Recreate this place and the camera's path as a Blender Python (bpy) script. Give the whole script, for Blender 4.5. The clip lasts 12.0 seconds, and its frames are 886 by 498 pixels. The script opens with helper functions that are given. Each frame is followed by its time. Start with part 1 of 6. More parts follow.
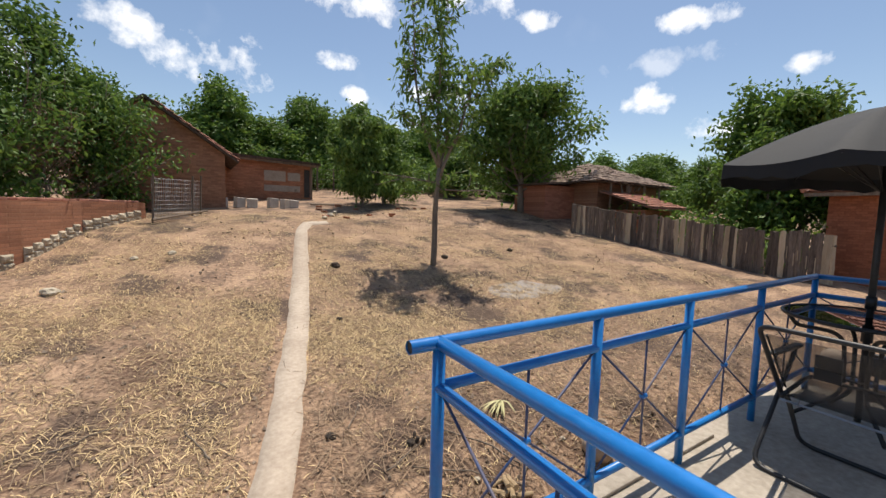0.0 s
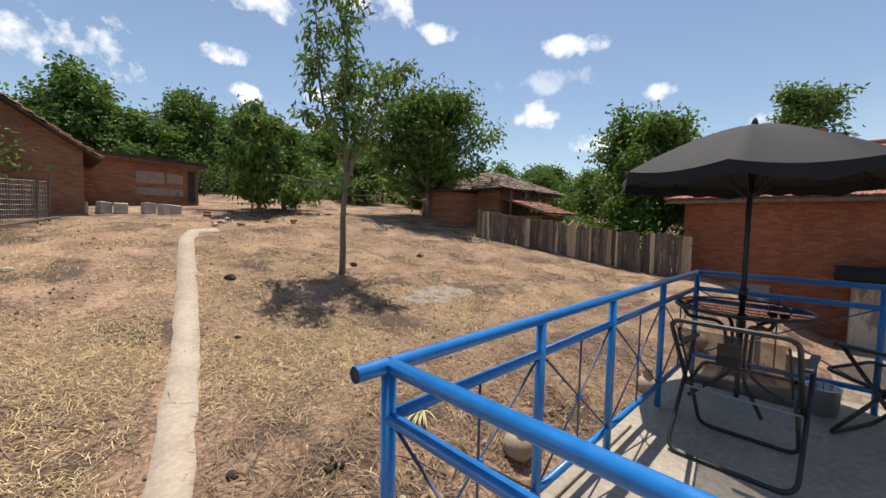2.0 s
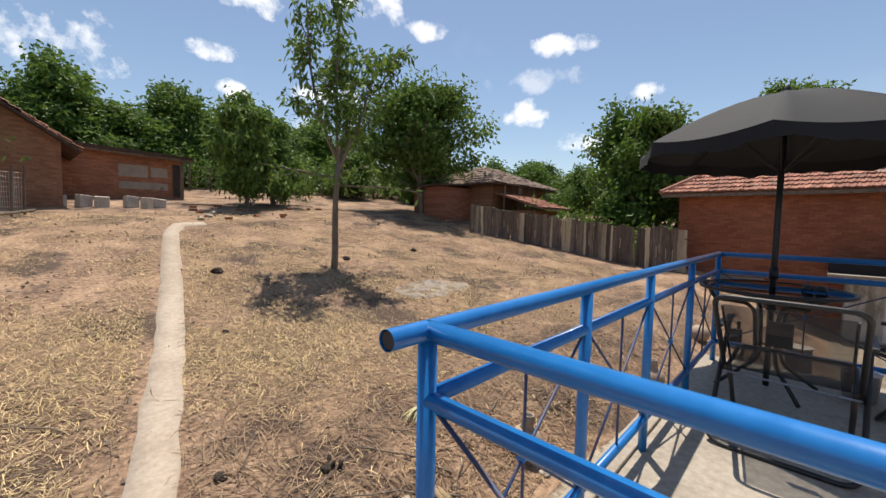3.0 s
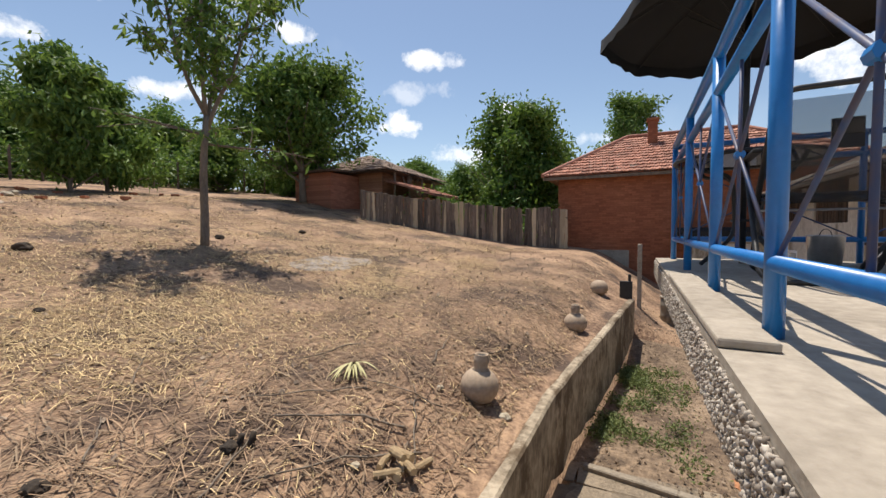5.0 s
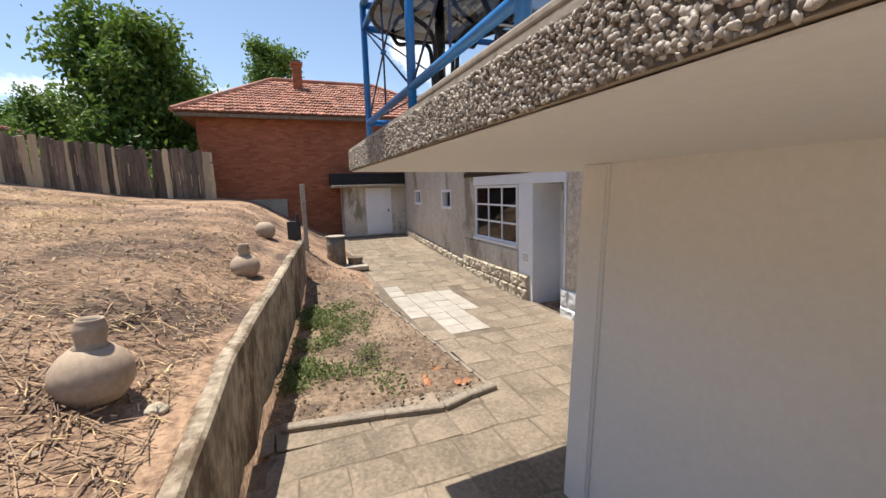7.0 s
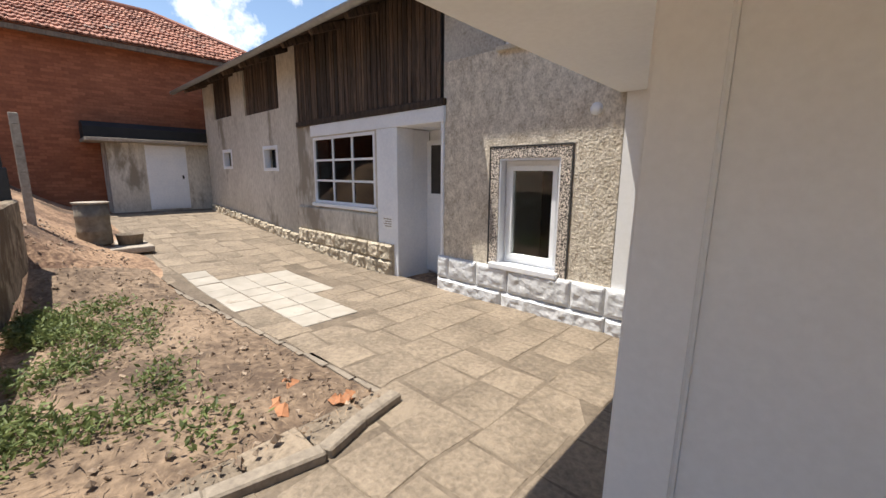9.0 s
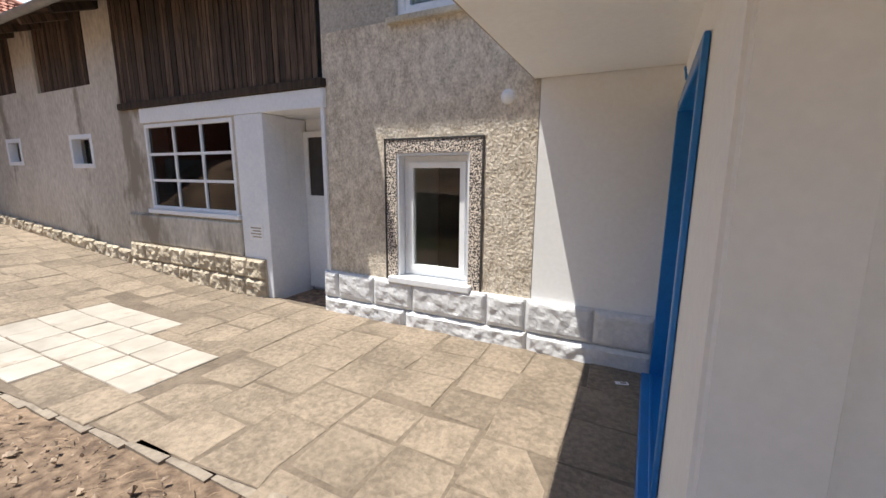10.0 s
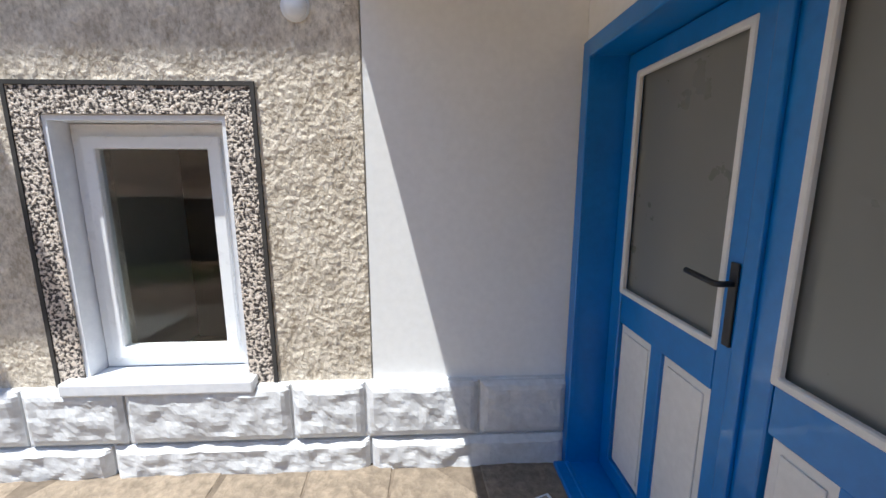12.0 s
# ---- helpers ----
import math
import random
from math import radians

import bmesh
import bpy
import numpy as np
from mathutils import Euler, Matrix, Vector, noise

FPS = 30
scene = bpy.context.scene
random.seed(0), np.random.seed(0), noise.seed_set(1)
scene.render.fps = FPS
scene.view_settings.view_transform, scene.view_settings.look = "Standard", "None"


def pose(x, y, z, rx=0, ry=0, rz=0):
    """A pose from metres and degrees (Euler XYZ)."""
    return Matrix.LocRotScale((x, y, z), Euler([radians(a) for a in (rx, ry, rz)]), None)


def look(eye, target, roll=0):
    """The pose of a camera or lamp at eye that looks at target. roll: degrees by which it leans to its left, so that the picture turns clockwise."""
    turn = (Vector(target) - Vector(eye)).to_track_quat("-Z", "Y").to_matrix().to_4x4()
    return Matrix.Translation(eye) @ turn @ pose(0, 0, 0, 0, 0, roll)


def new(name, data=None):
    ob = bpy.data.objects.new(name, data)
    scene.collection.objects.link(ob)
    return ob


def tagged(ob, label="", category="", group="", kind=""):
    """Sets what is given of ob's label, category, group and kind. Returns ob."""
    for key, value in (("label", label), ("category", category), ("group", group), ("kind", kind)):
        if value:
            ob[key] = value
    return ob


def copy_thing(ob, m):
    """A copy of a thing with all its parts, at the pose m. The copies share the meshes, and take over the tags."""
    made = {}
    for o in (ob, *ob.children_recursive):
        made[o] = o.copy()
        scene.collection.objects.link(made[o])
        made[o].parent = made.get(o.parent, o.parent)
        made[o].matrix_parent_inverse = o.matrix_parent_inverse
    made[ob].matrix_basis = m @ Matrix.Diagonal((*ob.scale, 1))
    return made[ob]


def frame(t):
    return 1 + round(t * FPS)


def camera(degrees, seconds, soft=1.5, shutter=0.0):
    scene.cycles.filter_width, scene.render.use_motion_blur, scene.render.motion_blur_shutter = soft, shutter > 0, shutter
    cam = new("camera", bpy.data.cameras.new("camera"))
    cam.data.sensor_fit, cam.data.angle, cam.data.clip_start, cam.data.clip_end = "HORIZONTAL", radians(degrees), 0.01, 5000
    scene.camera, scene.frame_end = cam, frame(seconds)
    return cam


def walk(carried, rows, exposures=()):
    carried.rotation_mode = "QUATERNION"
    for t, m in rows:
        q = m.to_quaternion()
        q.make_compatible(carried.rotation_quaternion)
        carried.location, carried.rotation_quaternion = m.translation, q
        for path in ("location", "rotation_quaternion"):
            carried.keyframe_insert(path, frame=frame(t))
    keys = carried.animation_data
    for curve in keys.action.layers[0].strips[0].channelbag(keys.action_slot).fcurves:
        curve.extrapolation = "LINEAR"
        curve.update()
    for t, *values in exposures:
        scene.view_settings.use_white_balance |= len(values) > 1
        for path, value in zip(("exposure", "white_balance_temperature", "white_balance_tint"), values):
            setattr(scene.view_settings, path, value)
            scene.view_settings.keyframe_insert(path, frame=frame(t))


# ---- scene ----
cam = camera(95.3, 12.0)
PATH = [
    (0, (0.043, 0.128, 1.316), (1.122, 1.803, 1.146), 1.5),
    (0.5, (0.041, 0.217, 1.31), (1.296, 1.765, 1.143), 1.1),
    (1, (0.043, 0.268, 1.32), (1.403, 1.726, 1.165), 1.1),
    (1.5, (0.033, 0.304, 1.318), (1.439, 1.719, 1.178), 1.2),
    (2, (0.042, 0.339, 1.298), (1.48, 1.722, 1.17), 1.2),
    (2.5, (0.104, 0.432, 1.245), (1.557, 1.802, 1.125), 1.2),
    (2.7, (0.113, 0.495, 1.217), (1.572, 1.862, 1.088), 1.2),
    (4.3, (0.285, 1.188, 0.515), (1.928, 2.341, 0.425), 0.2),
    (4.5, (0.308, 1.269, 0.436), (1.979, 2.365, 0.349), 0.1),
    (5, (0.406, 1.462, 0.24), (2.208, 2.325, 0.151), -0.3),
    (5.5, (0.464, 1.686, 0.13), (2.414, 2.121, 0.033), -0.8),
    (6, (0.737, 1.784, 0.023), (2.733, 1.736, -0.088), -1.0),
    (6.5, (1.052, 1.759, -0.151), (2.995, 1.336, -0.357), -1.4),
    (7, (1.379, 1.758, -0.289), (3.226, 1.05, -0.587), -1.7),
    (7.2, (1.497, 1.749, -0.35), (3.297, 0.946, -0.688), -1.8),
    (8.8, (2.838, 1.526, -0.901), (4.258, 0.164, -1.262), 0.6),
    (9, (2.97, 1.456, -0.892), (4.331, 0.036, -1.256), 0.4),
    (9.5, (3.295, 1.26, -0.887), (4.421, -0.352, -1.253), 0.4),
    (10, (3.562, 0.96, -0.909), (4.45, -0.795, -1.272), 0.4),
    (10.5, (3.813, 0.642, -0.941), (4.475, -1.213, -1.29), 0.4),
    (11, (3.961, 0.308, -0.932), (4.324, -1.625, -1.296), 0.1),
    (11.5, (4.044, -0.108, -0.929), (4.158, -2.069, -1.306), 0.0),
    (12, (4.127, -0.491, -0.963), (4.036, -2.455, -1.328), -0.1),
]
walk(cam, [(t, look(eye, target, roll)) for t, eye, target, roll in PATH],
     [(0, 0.12, 6700, 10), (5.5, 0.22, 6750, 10), (7, 0.56, 6550, 10), (9.5, 0.64, 6500, 10), (10.5, 0.84, 6100, 9), (11.3, 0.9, 5850, 8), (12, 0.92, 5850, 8)])
SUN_WAY = Vector((-0.235, -0.2, -1.0))

# world, sun and sky
world = bpy.data.worlds.new("sky")
scene.world = world
world.use_nodes = True
wt = world.node_tree
wt.nodes.clear()
wout = wt.nodes.new("ShaderNodeOutputWorld")
wbg = wt.nodes.new("ShaderNodeBackground")
wsky = wt.nodes.new("ShaderNodeTexSky")
wsky.sky_type = "NISHITA"
wsky.sun_disc = False
wsky.sun_elevation = radians(72.8)
wsky.sun_rotation = radians(49.6)
wsky.air_density, wsky.dust_density, wsky.ozone_density = 1.0, 0.5, 0.8
wbg.inputs["Strength"].default_value = 0.12
wt.links.new(wbg.outputs[0], wout.inputs[0])
# white cumulus: azimuth from +y towards +x, elevation, half width, half height in degrees
CLOUDS = [(21,25.5,6,2,1),(3.5,17,6,3.2,1),(19,19.3,4,1.2,1),(36,27,5,3,1),(45,24.5,2.6,1.2,.9),(62.5,22.6,4,1.3,.9),(59,14.6,4.2,1.7,1),(73.6,16,2.2,1.1,.8),(66.6,10.8,5,2,.9),(61,18.5,6,1.5,.4),(21,15.3,2.2,1.3,1),(-5,19,4,2,.9),(109,17,6,3,.9),(111,21,6,2.5,.9),(33,16,5,1.6,.9),(85,12,4,1.2,.6),(-14,13,4,3,.9),(28,12,4,2,.8)]
wtc = wt.nodes.new("ShaderNodeTexCoord")
wn = wt.nodes.new("ShaderNodeTexNoise")
wn.inputs["Scale"].default_value, wn.inputs["Detail"].default_value, wn.inputs["Roughness"].default_value = 13.0, 10.0, 0.6
wt.links.new(wtc.outputs["Generated"], wn.inputs["Vector"])


def wmath(op, a, b=None, clamp=False):
    n = wt.nodes.new("ShaderNodeMath")
    n.operation, n.use_clamp = op, clamp
    for i, v in enumerate((a, b)):
        if v is None:
            continue
        if isinstance(v, (int, float)):
            n.inputs[i].default_value = v
        else:
            wt.links.new(v, n.inputs[i])
    return n.outputs[0]


def wdot(v):
    n = wt.nodes.new("ShaderNodeVectorMath")
    n.operation = "DOT_PRODUCT"
    wt.links.new(wtc.outputs["Generated"], n.inputs[0])
    n.inputs[1].default_value = v
    return n.outputs["Value"]


cover = None
for az, el, hw, hh, dense in CLOUDS:
    a, e = radians(az), radians(el)
    d = Vector((math.sin(a) * math.cos(e), math.cos(a) * math.cos(e), math.sin(e)))
    right = Vector((math.cos(a), -math.sin(a), 0))
    up = right.cross(d)
    u = wmath("DIVIDE", wdot(right), math.sin(radians(hw)))
    v = wmath("DIVIDE", wdot(up), math.sin(radians(hh)))
    r = wmath("ADD", wmath("MULTIPLY", u, u), wmath("MULTIPLY", v, v))
    r = wmath("ADD", r, wmath("MULTIPLY", wmath("LESS_THAN", wdot(d), 0.0), 9.0))
    m = wmath("ADD", wmath("SUBTRACT", 0.75, r), wmath("MULTIPLY", wmath("SUBTRACT", wn.outputs["Fac"], 0.5), 7.0))
    m = wmath("MULTIPLY", wmath("MULTIPLY", m, 0.8, True), wmath("SUBTRACT", 2.3, r, True), True)
    m = wmath("MULTIPLY", m, dense, True)
    cover = m if cover is None else wmath("MAXIMUM", cover, m)
# thin haze veils
wn2 = wt.nodes.new("ShaderNodeTexNoise")
wn2.inputs["Scale"].default_value, wn2.inputs["Detail"].default_value = 3.0, 5.0
wt.links.new(wtc.outputs["Generated"], wn2.inputs["Vector"])
veil = wmath("MULTIPLY", wmath("SUBTRACT", wn2.outputs["Fac"], 0.56, True), 0.6, True)
cover = wmath("MAXIMUM", cover, veil)
wmix = wt.nodes.new("ShaderNodeMix")
wmix.data_type = "RGBA"
wt.links.new(cover, wmix.inputs["Factor"])
wt.links.new(wsky.outputs[0], wmix.inputs["A"])
wmix.inputs["B"].default_value = (9.5, 9.6, 9.8, 1)
wt.links.new(wmix.outputs["Result"], wbg.inputs["Color"])

sun = new("sun", bpy.data.lights.new("sun", "SUN"))
sun.data.energy, sun.data.angle, sun.data.color = 4.9, radians(0.5), (1.0, 0.94, 0.84)
sun.matrix_world = look(-SUN_WAY * 20, (0, 0, 0))


# ---- materials ----
def surface(name, c1, c2, rough=0.8, fine=20.0, coarse=1.2, bump=0.3, depth=0.01, metal=0.0, c3=None, c3_cut=0.6, c3_scale=0.6, stretch=(1, 1, 1), by_piece=0.0, coat=0.0, spec=0.5, detail=6.0, span=0.28):
    """A procedural surface: two colours mixed by fine and coarse noise, a third one in patches, and fine relief."""
    m = bpy.data.materials.new(name)
    m.use_nodes = True
    t = m.node_tree
    b = t.nodes["Principled BSDF"]
    tc = t.nodes.new("ShaderNodeTexCoord")
    mp = t.nodes.new("ShaderNodeMapping")
    mp.inputs["Scale"].default_value = stretch
    t.links.new(tc.outputs["Object"], mp.inputs["Vector"])
    vec = mp.outputs["Vector"]
    oi = t.nodes.new("ShaderNodeObjectInfo")
    if by_piece:
        ad = t.nodes.new("ShaderNodeVectorMath")
        ad.operation = "ADD"
        sc = t.nodes.new("ShaderNodeVectorMath")
        sc.operation = "SCALE"
        sc.inputs["Scale"].default_value = 1.0
        cb = t.nodes.new("ShaderNodeCombineXYZ")
        for i in range(3):
            mu = t.nodes.new("ShaderNodeMath")
            mu.operation = "MULTIPLY"
            t.links.new(oi.outputs["Random"], mu.inputs[0])
            mu.inputs[1].default_value = (37.0, 53.0, 71.0)[i]
            t.links.new(mu.outputs[0], cb.inputs[i])
        t.links.new(vec, ad.inputs[0])
        t.links.new(cb.outputs[0], ad.inputs[1])
        vec = ad.outputs[0]

    def noise_node(scale, det=detail, r=0.6):
        n = t.nodes.new("ShaderNodeTexNoise")
        n.inputs["Scale"].default_value, n.inputs["Detail"].default_value, n.inputs["Roughness"].default_value = scale, det, r
        t.links.new(vec, n.inputs["Vector"])
        return n.outputs["Fac"]

    def remap(f, lo, hi):
        r = t.nodes.new("ShaderNodeMapRange")
        t.links.new(f, r.inputs["Value"])
        r.inputs["From Min"].default_value, r.inputs["From Max"].default_value = lo, hi
        return r.outputs["Result"]

    def mix(f, a, bb, mode="MIX"):
        n = t.nodes.new("ShaderNodeMix")
        n.data_type, n.blend_type = "RGBA", mode
        if isinstance(f, float):
            n.inputs["Factor"].default_value = f
        else:
            t.links.new(f, n.inputs["Factor"])
        for key, v in (("A", a), ("B", bb)):
            if isinstance(v, tuple):
                n.inputs[key].default_value = (*v, 1)
            else:
                t.links.new(v, n.inputs[key])
        return n.outputs["Result"]

    nf, nc = noise_node(fine), noise_node(coarse, 4.0)
    av = t.nodes.new("ShaderNodeMath")
    av.operation = "ADD"
    t.links.new(nf, av.inputs[0])
    t.links.new(nc, av.inputs[1])
    col = mix(remap(av.outputs[0], 1 - span, 1 + span), c1, c2)
    if c3:
        col = mix(remap(noise_node(c3_scale, 7.0, 0.65), c3_cut, c3_cut + 0.08), col, c3)
    if by_piece:
        hv = t.nodes.new("ShaderNodeHueSaturation")
        t.links.new(col, hv.inputs["Color"])
        mr = t.nodes.new("ShaderNodeMapRange")
        t.links.new(oi.outputs["Random"], mr.inputs["Value"])
        mr.inputs["To Min"].default_value, mr.inputs["To Max"].default_value = 1 - by_piece, 1 + by_piece
        t.links.new(mr.outputs["Result"], hv.inputs["Value"])
        col = hv.outputs["Color"]
    t.links.new(col, b.inputs["Base Color"])
    rr = t.nodes.new("ShaderNodeMapRange")
    t.links.new(nf, rr.inputs["Value"])
    rr.inputs["To Min"].default_value, rr.inputs["To Max"].default_value = max(0.02, rough - 0.12), min(1.0, rough + 0.12)
    t.links.new(rr.outputs["Result"], b.inputs["Roughness"])
    b.inputs["Metallic"].default_value = metal
    b.inputs["Specular IOR Level"].default_value = spec
    b.inputs["Coat Weight"].default_value = coat
    if bump:
        bp = t.nodes.new("ShaderNodeBump")
        bp.inputs["Strength"].default_value, bp.inputs["Distance"].default_value = bump, depth
        t.links.new(av.outputs[0], bp.inputs["Height"])
        t.links.new(bp.outputs["Normal"], b.inputs["Normal"])
    return m


def glass(name, tint=(0.9, 0.95, 0.95), rough=0.0):
    m = bpy.data.materials.new(name)
    m.use_nodes = True
    b = m.node_tree.nodes["Principled BSDF"]
    b.inputs["Base Color"].default_value = (*tint, 1)
    b.inputs["Transmission Weight"].default_value = 1.0
    b.inputs["Roughness"].default_value = rough
    b.inputs["IOR"].default_value = 1.45
    return m


def leafy(name, c1, c2, trans=0.3):
    """Leaves: colour varied leaf by leaf, with light shining through."""
    m = bpy.data.materials.new(name)
    m.use_nodes = True
    t = m.node_tree
    b = t.nodes["Principled BSDF"]
    g = t.nodes.new("ShaderNodeNewGeometry")
    n = t.nodes.new("ShaderNodeMix")
    n.data_type = "RGBA"
    t.links.new(g.outputs["Random Per Island"], n.inputs["Factor"])
    n.inputs["A"].default_value, n.inputs["B"].default_value = (*c1, 1), (*c2, 1)
    t.links.new(n.outputs["Result"], b.inputs["Base Color"])
    b.inputs["Roughness"].default_value = 0.55
    b.inputs["Specular IOR Level"].default_value = 0.35
    tr = t.nodes.new("ShaderNodeBsdfTranslucent")
    hs = t.nodes.new("ShaderNodeHueSaturation")
    hs.inputs["Value"].default_value, hs.inputs["Hue"].default_value = 1.6, 0.485
    t.links.new(n.outputs["Result"], hs.inputs["Color"])
    t.links.new(hs.outputs["Color"], tr.inputs["Color"])
    mx = t.nodes.new("ShaderNodeMixShader")
    mx.inputs[0].default_value = trans
    t.links.new(b.outputs[0], mx.inputs[1])
    t.links.new(tr.outputs[0], mx.inputs[2])
    t.links.new(mx.outputs[0], t.nodes["Material Output"].inputs["Surface"])
    return m




def brickwork(name, axis, c1, c2, mortar, width=0.25, row=0.075, gap=0.008):
    """Worn brickwork on an upright wall that faces along axis."""
    m = surface(name, c1, c2, 0.92, 16.0, 0.7, 0.0)
    t = m.node_tree
    b = t.nodes["Principled BSDF"]
    tc = t.nodes.new("ShaderNodeTexCoord")
    sp = t.nodes.new("ShaderNodeSeparateXYZ")
    cb = t.nodes.new("ShaderNodeCombineXYZ")
    t.links.new(tc.outputs["Object"], sp.inputs[0])
    t.links.new(sp.outputs["Y" if axis == "x" else "X"], cb.inputs[0])
    t.links.new(sp.outputs["Z"], cb.inputs[1])
    bt = t.nodes.new("ShaderNodeTexBrick")
    for key, v in (("Scale", 1.0), ("Brick Width", width), ("Row Height", row), ("Mortar Size", gap), ("Mortar Smooth", 0.3), ("Bias", -0.1)):
        bt.inputs[key].default_value = v
    t.links.new(cb.outputs[0], bt.inputs["Vector"])
    bt.inputs["Color1"].default_value, bt.inputs["Color2"].default_value = (0.72, 0.66, 0.62, 1), (1.12, 1.05, 1.0, 1)
    bt.inputs["Mortar"].default_value = (*mortar, 1)
    old = b.inputs["Base Color"].links[0].from_socket
    mx = t.nodes.new("ShaderNodeMix")
    mx.data_type, mx.blend_type = "RGBA", "MULTIPLY"
    mx.inputs["Factor"].default_value = 1.0
    t.links.new(old, mx.inputs["A"])
    t.links.new(bt.outputs["Color"], mx.inputs["B"])
    t.links.new(mx.outputs["Result"], b.inputs["Base Color"])
    bp = t.nodes.new("ShaderNodeBump")
    bp.invert = True
    bp.inputs["Strength"].default_value, bp.inputs["Distance"].default_value = 0.7, 0.012
    t.links.new(bt.outputs["Fac"], bp.inputs["Height"])
    t.links.new(bp.outputs["Normal"], b.inputs["Normal"])
    return m


def strand(name, c1, c2, rough=0.8):
    """Loose bits, each with its own colour."""
    m = bpy.data.materials.new(name)
    m.use_nodes = True
    t = m.node_tree
    b = t.nodes["Principled BSDF"]
    g = t.nodes.new("ShaderNodeNewGeometry")
    n = t.nodes.new("ShaderNodeMix")
    n.data_type = "RGBA"
    t.links.new(g.outputs["Random Per Island"], n.inputs["Factor"])
    n.inputs["A"].default_value, n.inputs["B"].default_value = (*c1, 1), (*c2, 1)
    t.links.new(n.outputs["Result"], b.inputs["Base Color"])
    b.inputs["Roughness"].default_value = rough
    return m


M_BRICKWALL = brickwork("house_brickwork", "x", (0.31, 0.105, 0.052), (0.44, 0.17, 0.088), (0.75, 0.7, 0.68))
M_BRICKY = brickwork("shed_brickwork", "y", (0.36, 0.16, 0.09), (0.50, 0.25, 0.15), (0.8, 0.8, 0.78))
M_STRAW = strand("straw", (0.18, 0.105, 0.05), (0.84, 0.63, 0.33))
M_BRUSH = strand("brushwood", (0.065, 0.034, 0.02), (0.46, 0.30, 0.18))
M_TWIG = strand("twigs", (0.12, 0.075, 0.045), (0.34, 0.24, 0.15))
M_SOIL = surface("dry_soil", (0.135, 0.077, 0.049), (0.44, 0.288, 0.182), 0.95, 16.0, 0.9, 1.0, 0.03, c3=(0.095, 0.06, 0.042), c3_cut=0.52, c3_scale=0.7, span=0.18)
M_COURT = surface("court_soil", (0.10, 0.066, 0.044), (0.30, 0.215, 0.145), 0.95, 14.0, 1.4, 1.0, 0.025, c3=(0.085, 0.058, 0.04), c3_cut=0.55, c3_scale=1.6, span=0.2)
M_PATH = surface("path_concrete", (0.34, 0.265, 0.20), (0.52, 0.43, 0.34), 0.9, 18.0, 1.5, 0.4, 0.01)
M_OLDWALL = surface("stained_old_concrete", (0.15, 0.115, 0.075), (0.47, 0.39, 0.29), 0.95, 14.0, 3.0, 0.9, 0.018, c3=(0.13, 0.09, 0.055), c3_cut=0.5, c3_scale=2.2, stretch=(1, 1, 0.6), span=0.22)
M_CONC = surface("grey_concrete", (0.26, 0.22, 0.175), (0.46, 0.40, 0.33), 0.9, 25.0, 1.5, 0.5, 0.008, c3=(0.20, 0.17, 0.135), c3_cut=0.6, c3_scale=1.5)
M_WHITE = surface("white_plaster", (0.80, 0.795, 0.78), (0.87, 0.865, 0.85), 0.85, 30.0, 0.8, 0.08, 0.003)
M_WHITEP = surface("white_paint", (0.72, 0.74, 0.78), (0.84, 0.85, 0.87), 0.6, 25.0, 2.0, 0.3, 0.006)
M_RENDER = surface("grey_roughcast", (0.33, 0.30, 0.26), (0.62, 0.58, 0.51), 0.95, 34.0, 1.6, 1.0, 0.02, c3=(0.24, 0.21, 0.18), c3_cut=0.6, c3_scale=2.5)
M_DASH = surface("pebble_dash", (0.42, 0.37, 0.29), (0.74, 0.68, 0.56), 0.95, 42.0, 2.0, 1.0, 0.03)
M_BARN = surface("old_plaster", (0.40, 0.36, 0.30), (0.70, 0.65, 0.57), 0.95, 22.0, 0.9, 0.7, 0.012, c3=(0.28, 0.24, 0.19), c3_cut=0.55, c3_scale=1.1, stretch=(1, 1, 0.4))
M_BLUE = surface("blue_gloss_paint", (0.006, 0.15, 0.46), (0.012, 0.20, 0.57), 0.35, 30.0, 3.0, 0.12, 0.002, coat=0.3)
M_BLACK = surface("black_metal", (0.012, 0.012, 0.013), (0.03, 0.03, 0.032), 0.45, 30.0, 3.0, 0.05, 0.001)
M_CLOTH = surface("black_cloth", (0.007, 0.0075, 0.009), (0.016, 0.0165, 0.019), 0.8, 120.0, 2.0, 0.2, 0.002)
M_BRICKR = surface("red_brick", (0.30, 0.105, 0.05), (0.46, 0.19, 0.10), 0.9, 18.0, 1.0, 0.4, 0.008, by_piece=0.22)
M_MORTAR = surface("mortar", (0.24, 0.12, 0.08), (0.36, 0.20, 0.14), 0.95, 30.0, 1.0, 0.4, 0.005)
M_TILE = surface("clay_roof_tile", (0.26, 0.11, 0.075), (0.44, 0.21, 0.145), 0.9, 14.0, 1.3, 0.3, 0.006, by_piece=0.25, c3=(0.22, 0.17, 0.14), c3_cut=0.58, c3_scale=2.0)
M_WOOD = surface("weathered_wood", (0.10, 0.075, 0.055), (0.26, 0.20, 0.15), 0.9, 12.0, 1.5, 0.6, 0.006, stretch=(6, 6, 0.6), by_piece=0.3)
M_DARKWOOD = surface("dark_boards", (0.020, 0.013, 0.009), (0.135, 0.088, 0.060), 0.9, 12.0, 2.5, 0.7, 0.008, stretch=(8, 8, 0.5), by_piece=0.55, span=0.24)
M_BARK = surface("bark", (0.13, 0.10, 0.075), (0.27, 0.22, 0.17), 0.95, 22.0, 2.0, 0.8, 0.015, stretch=(2, 2, 0.6))
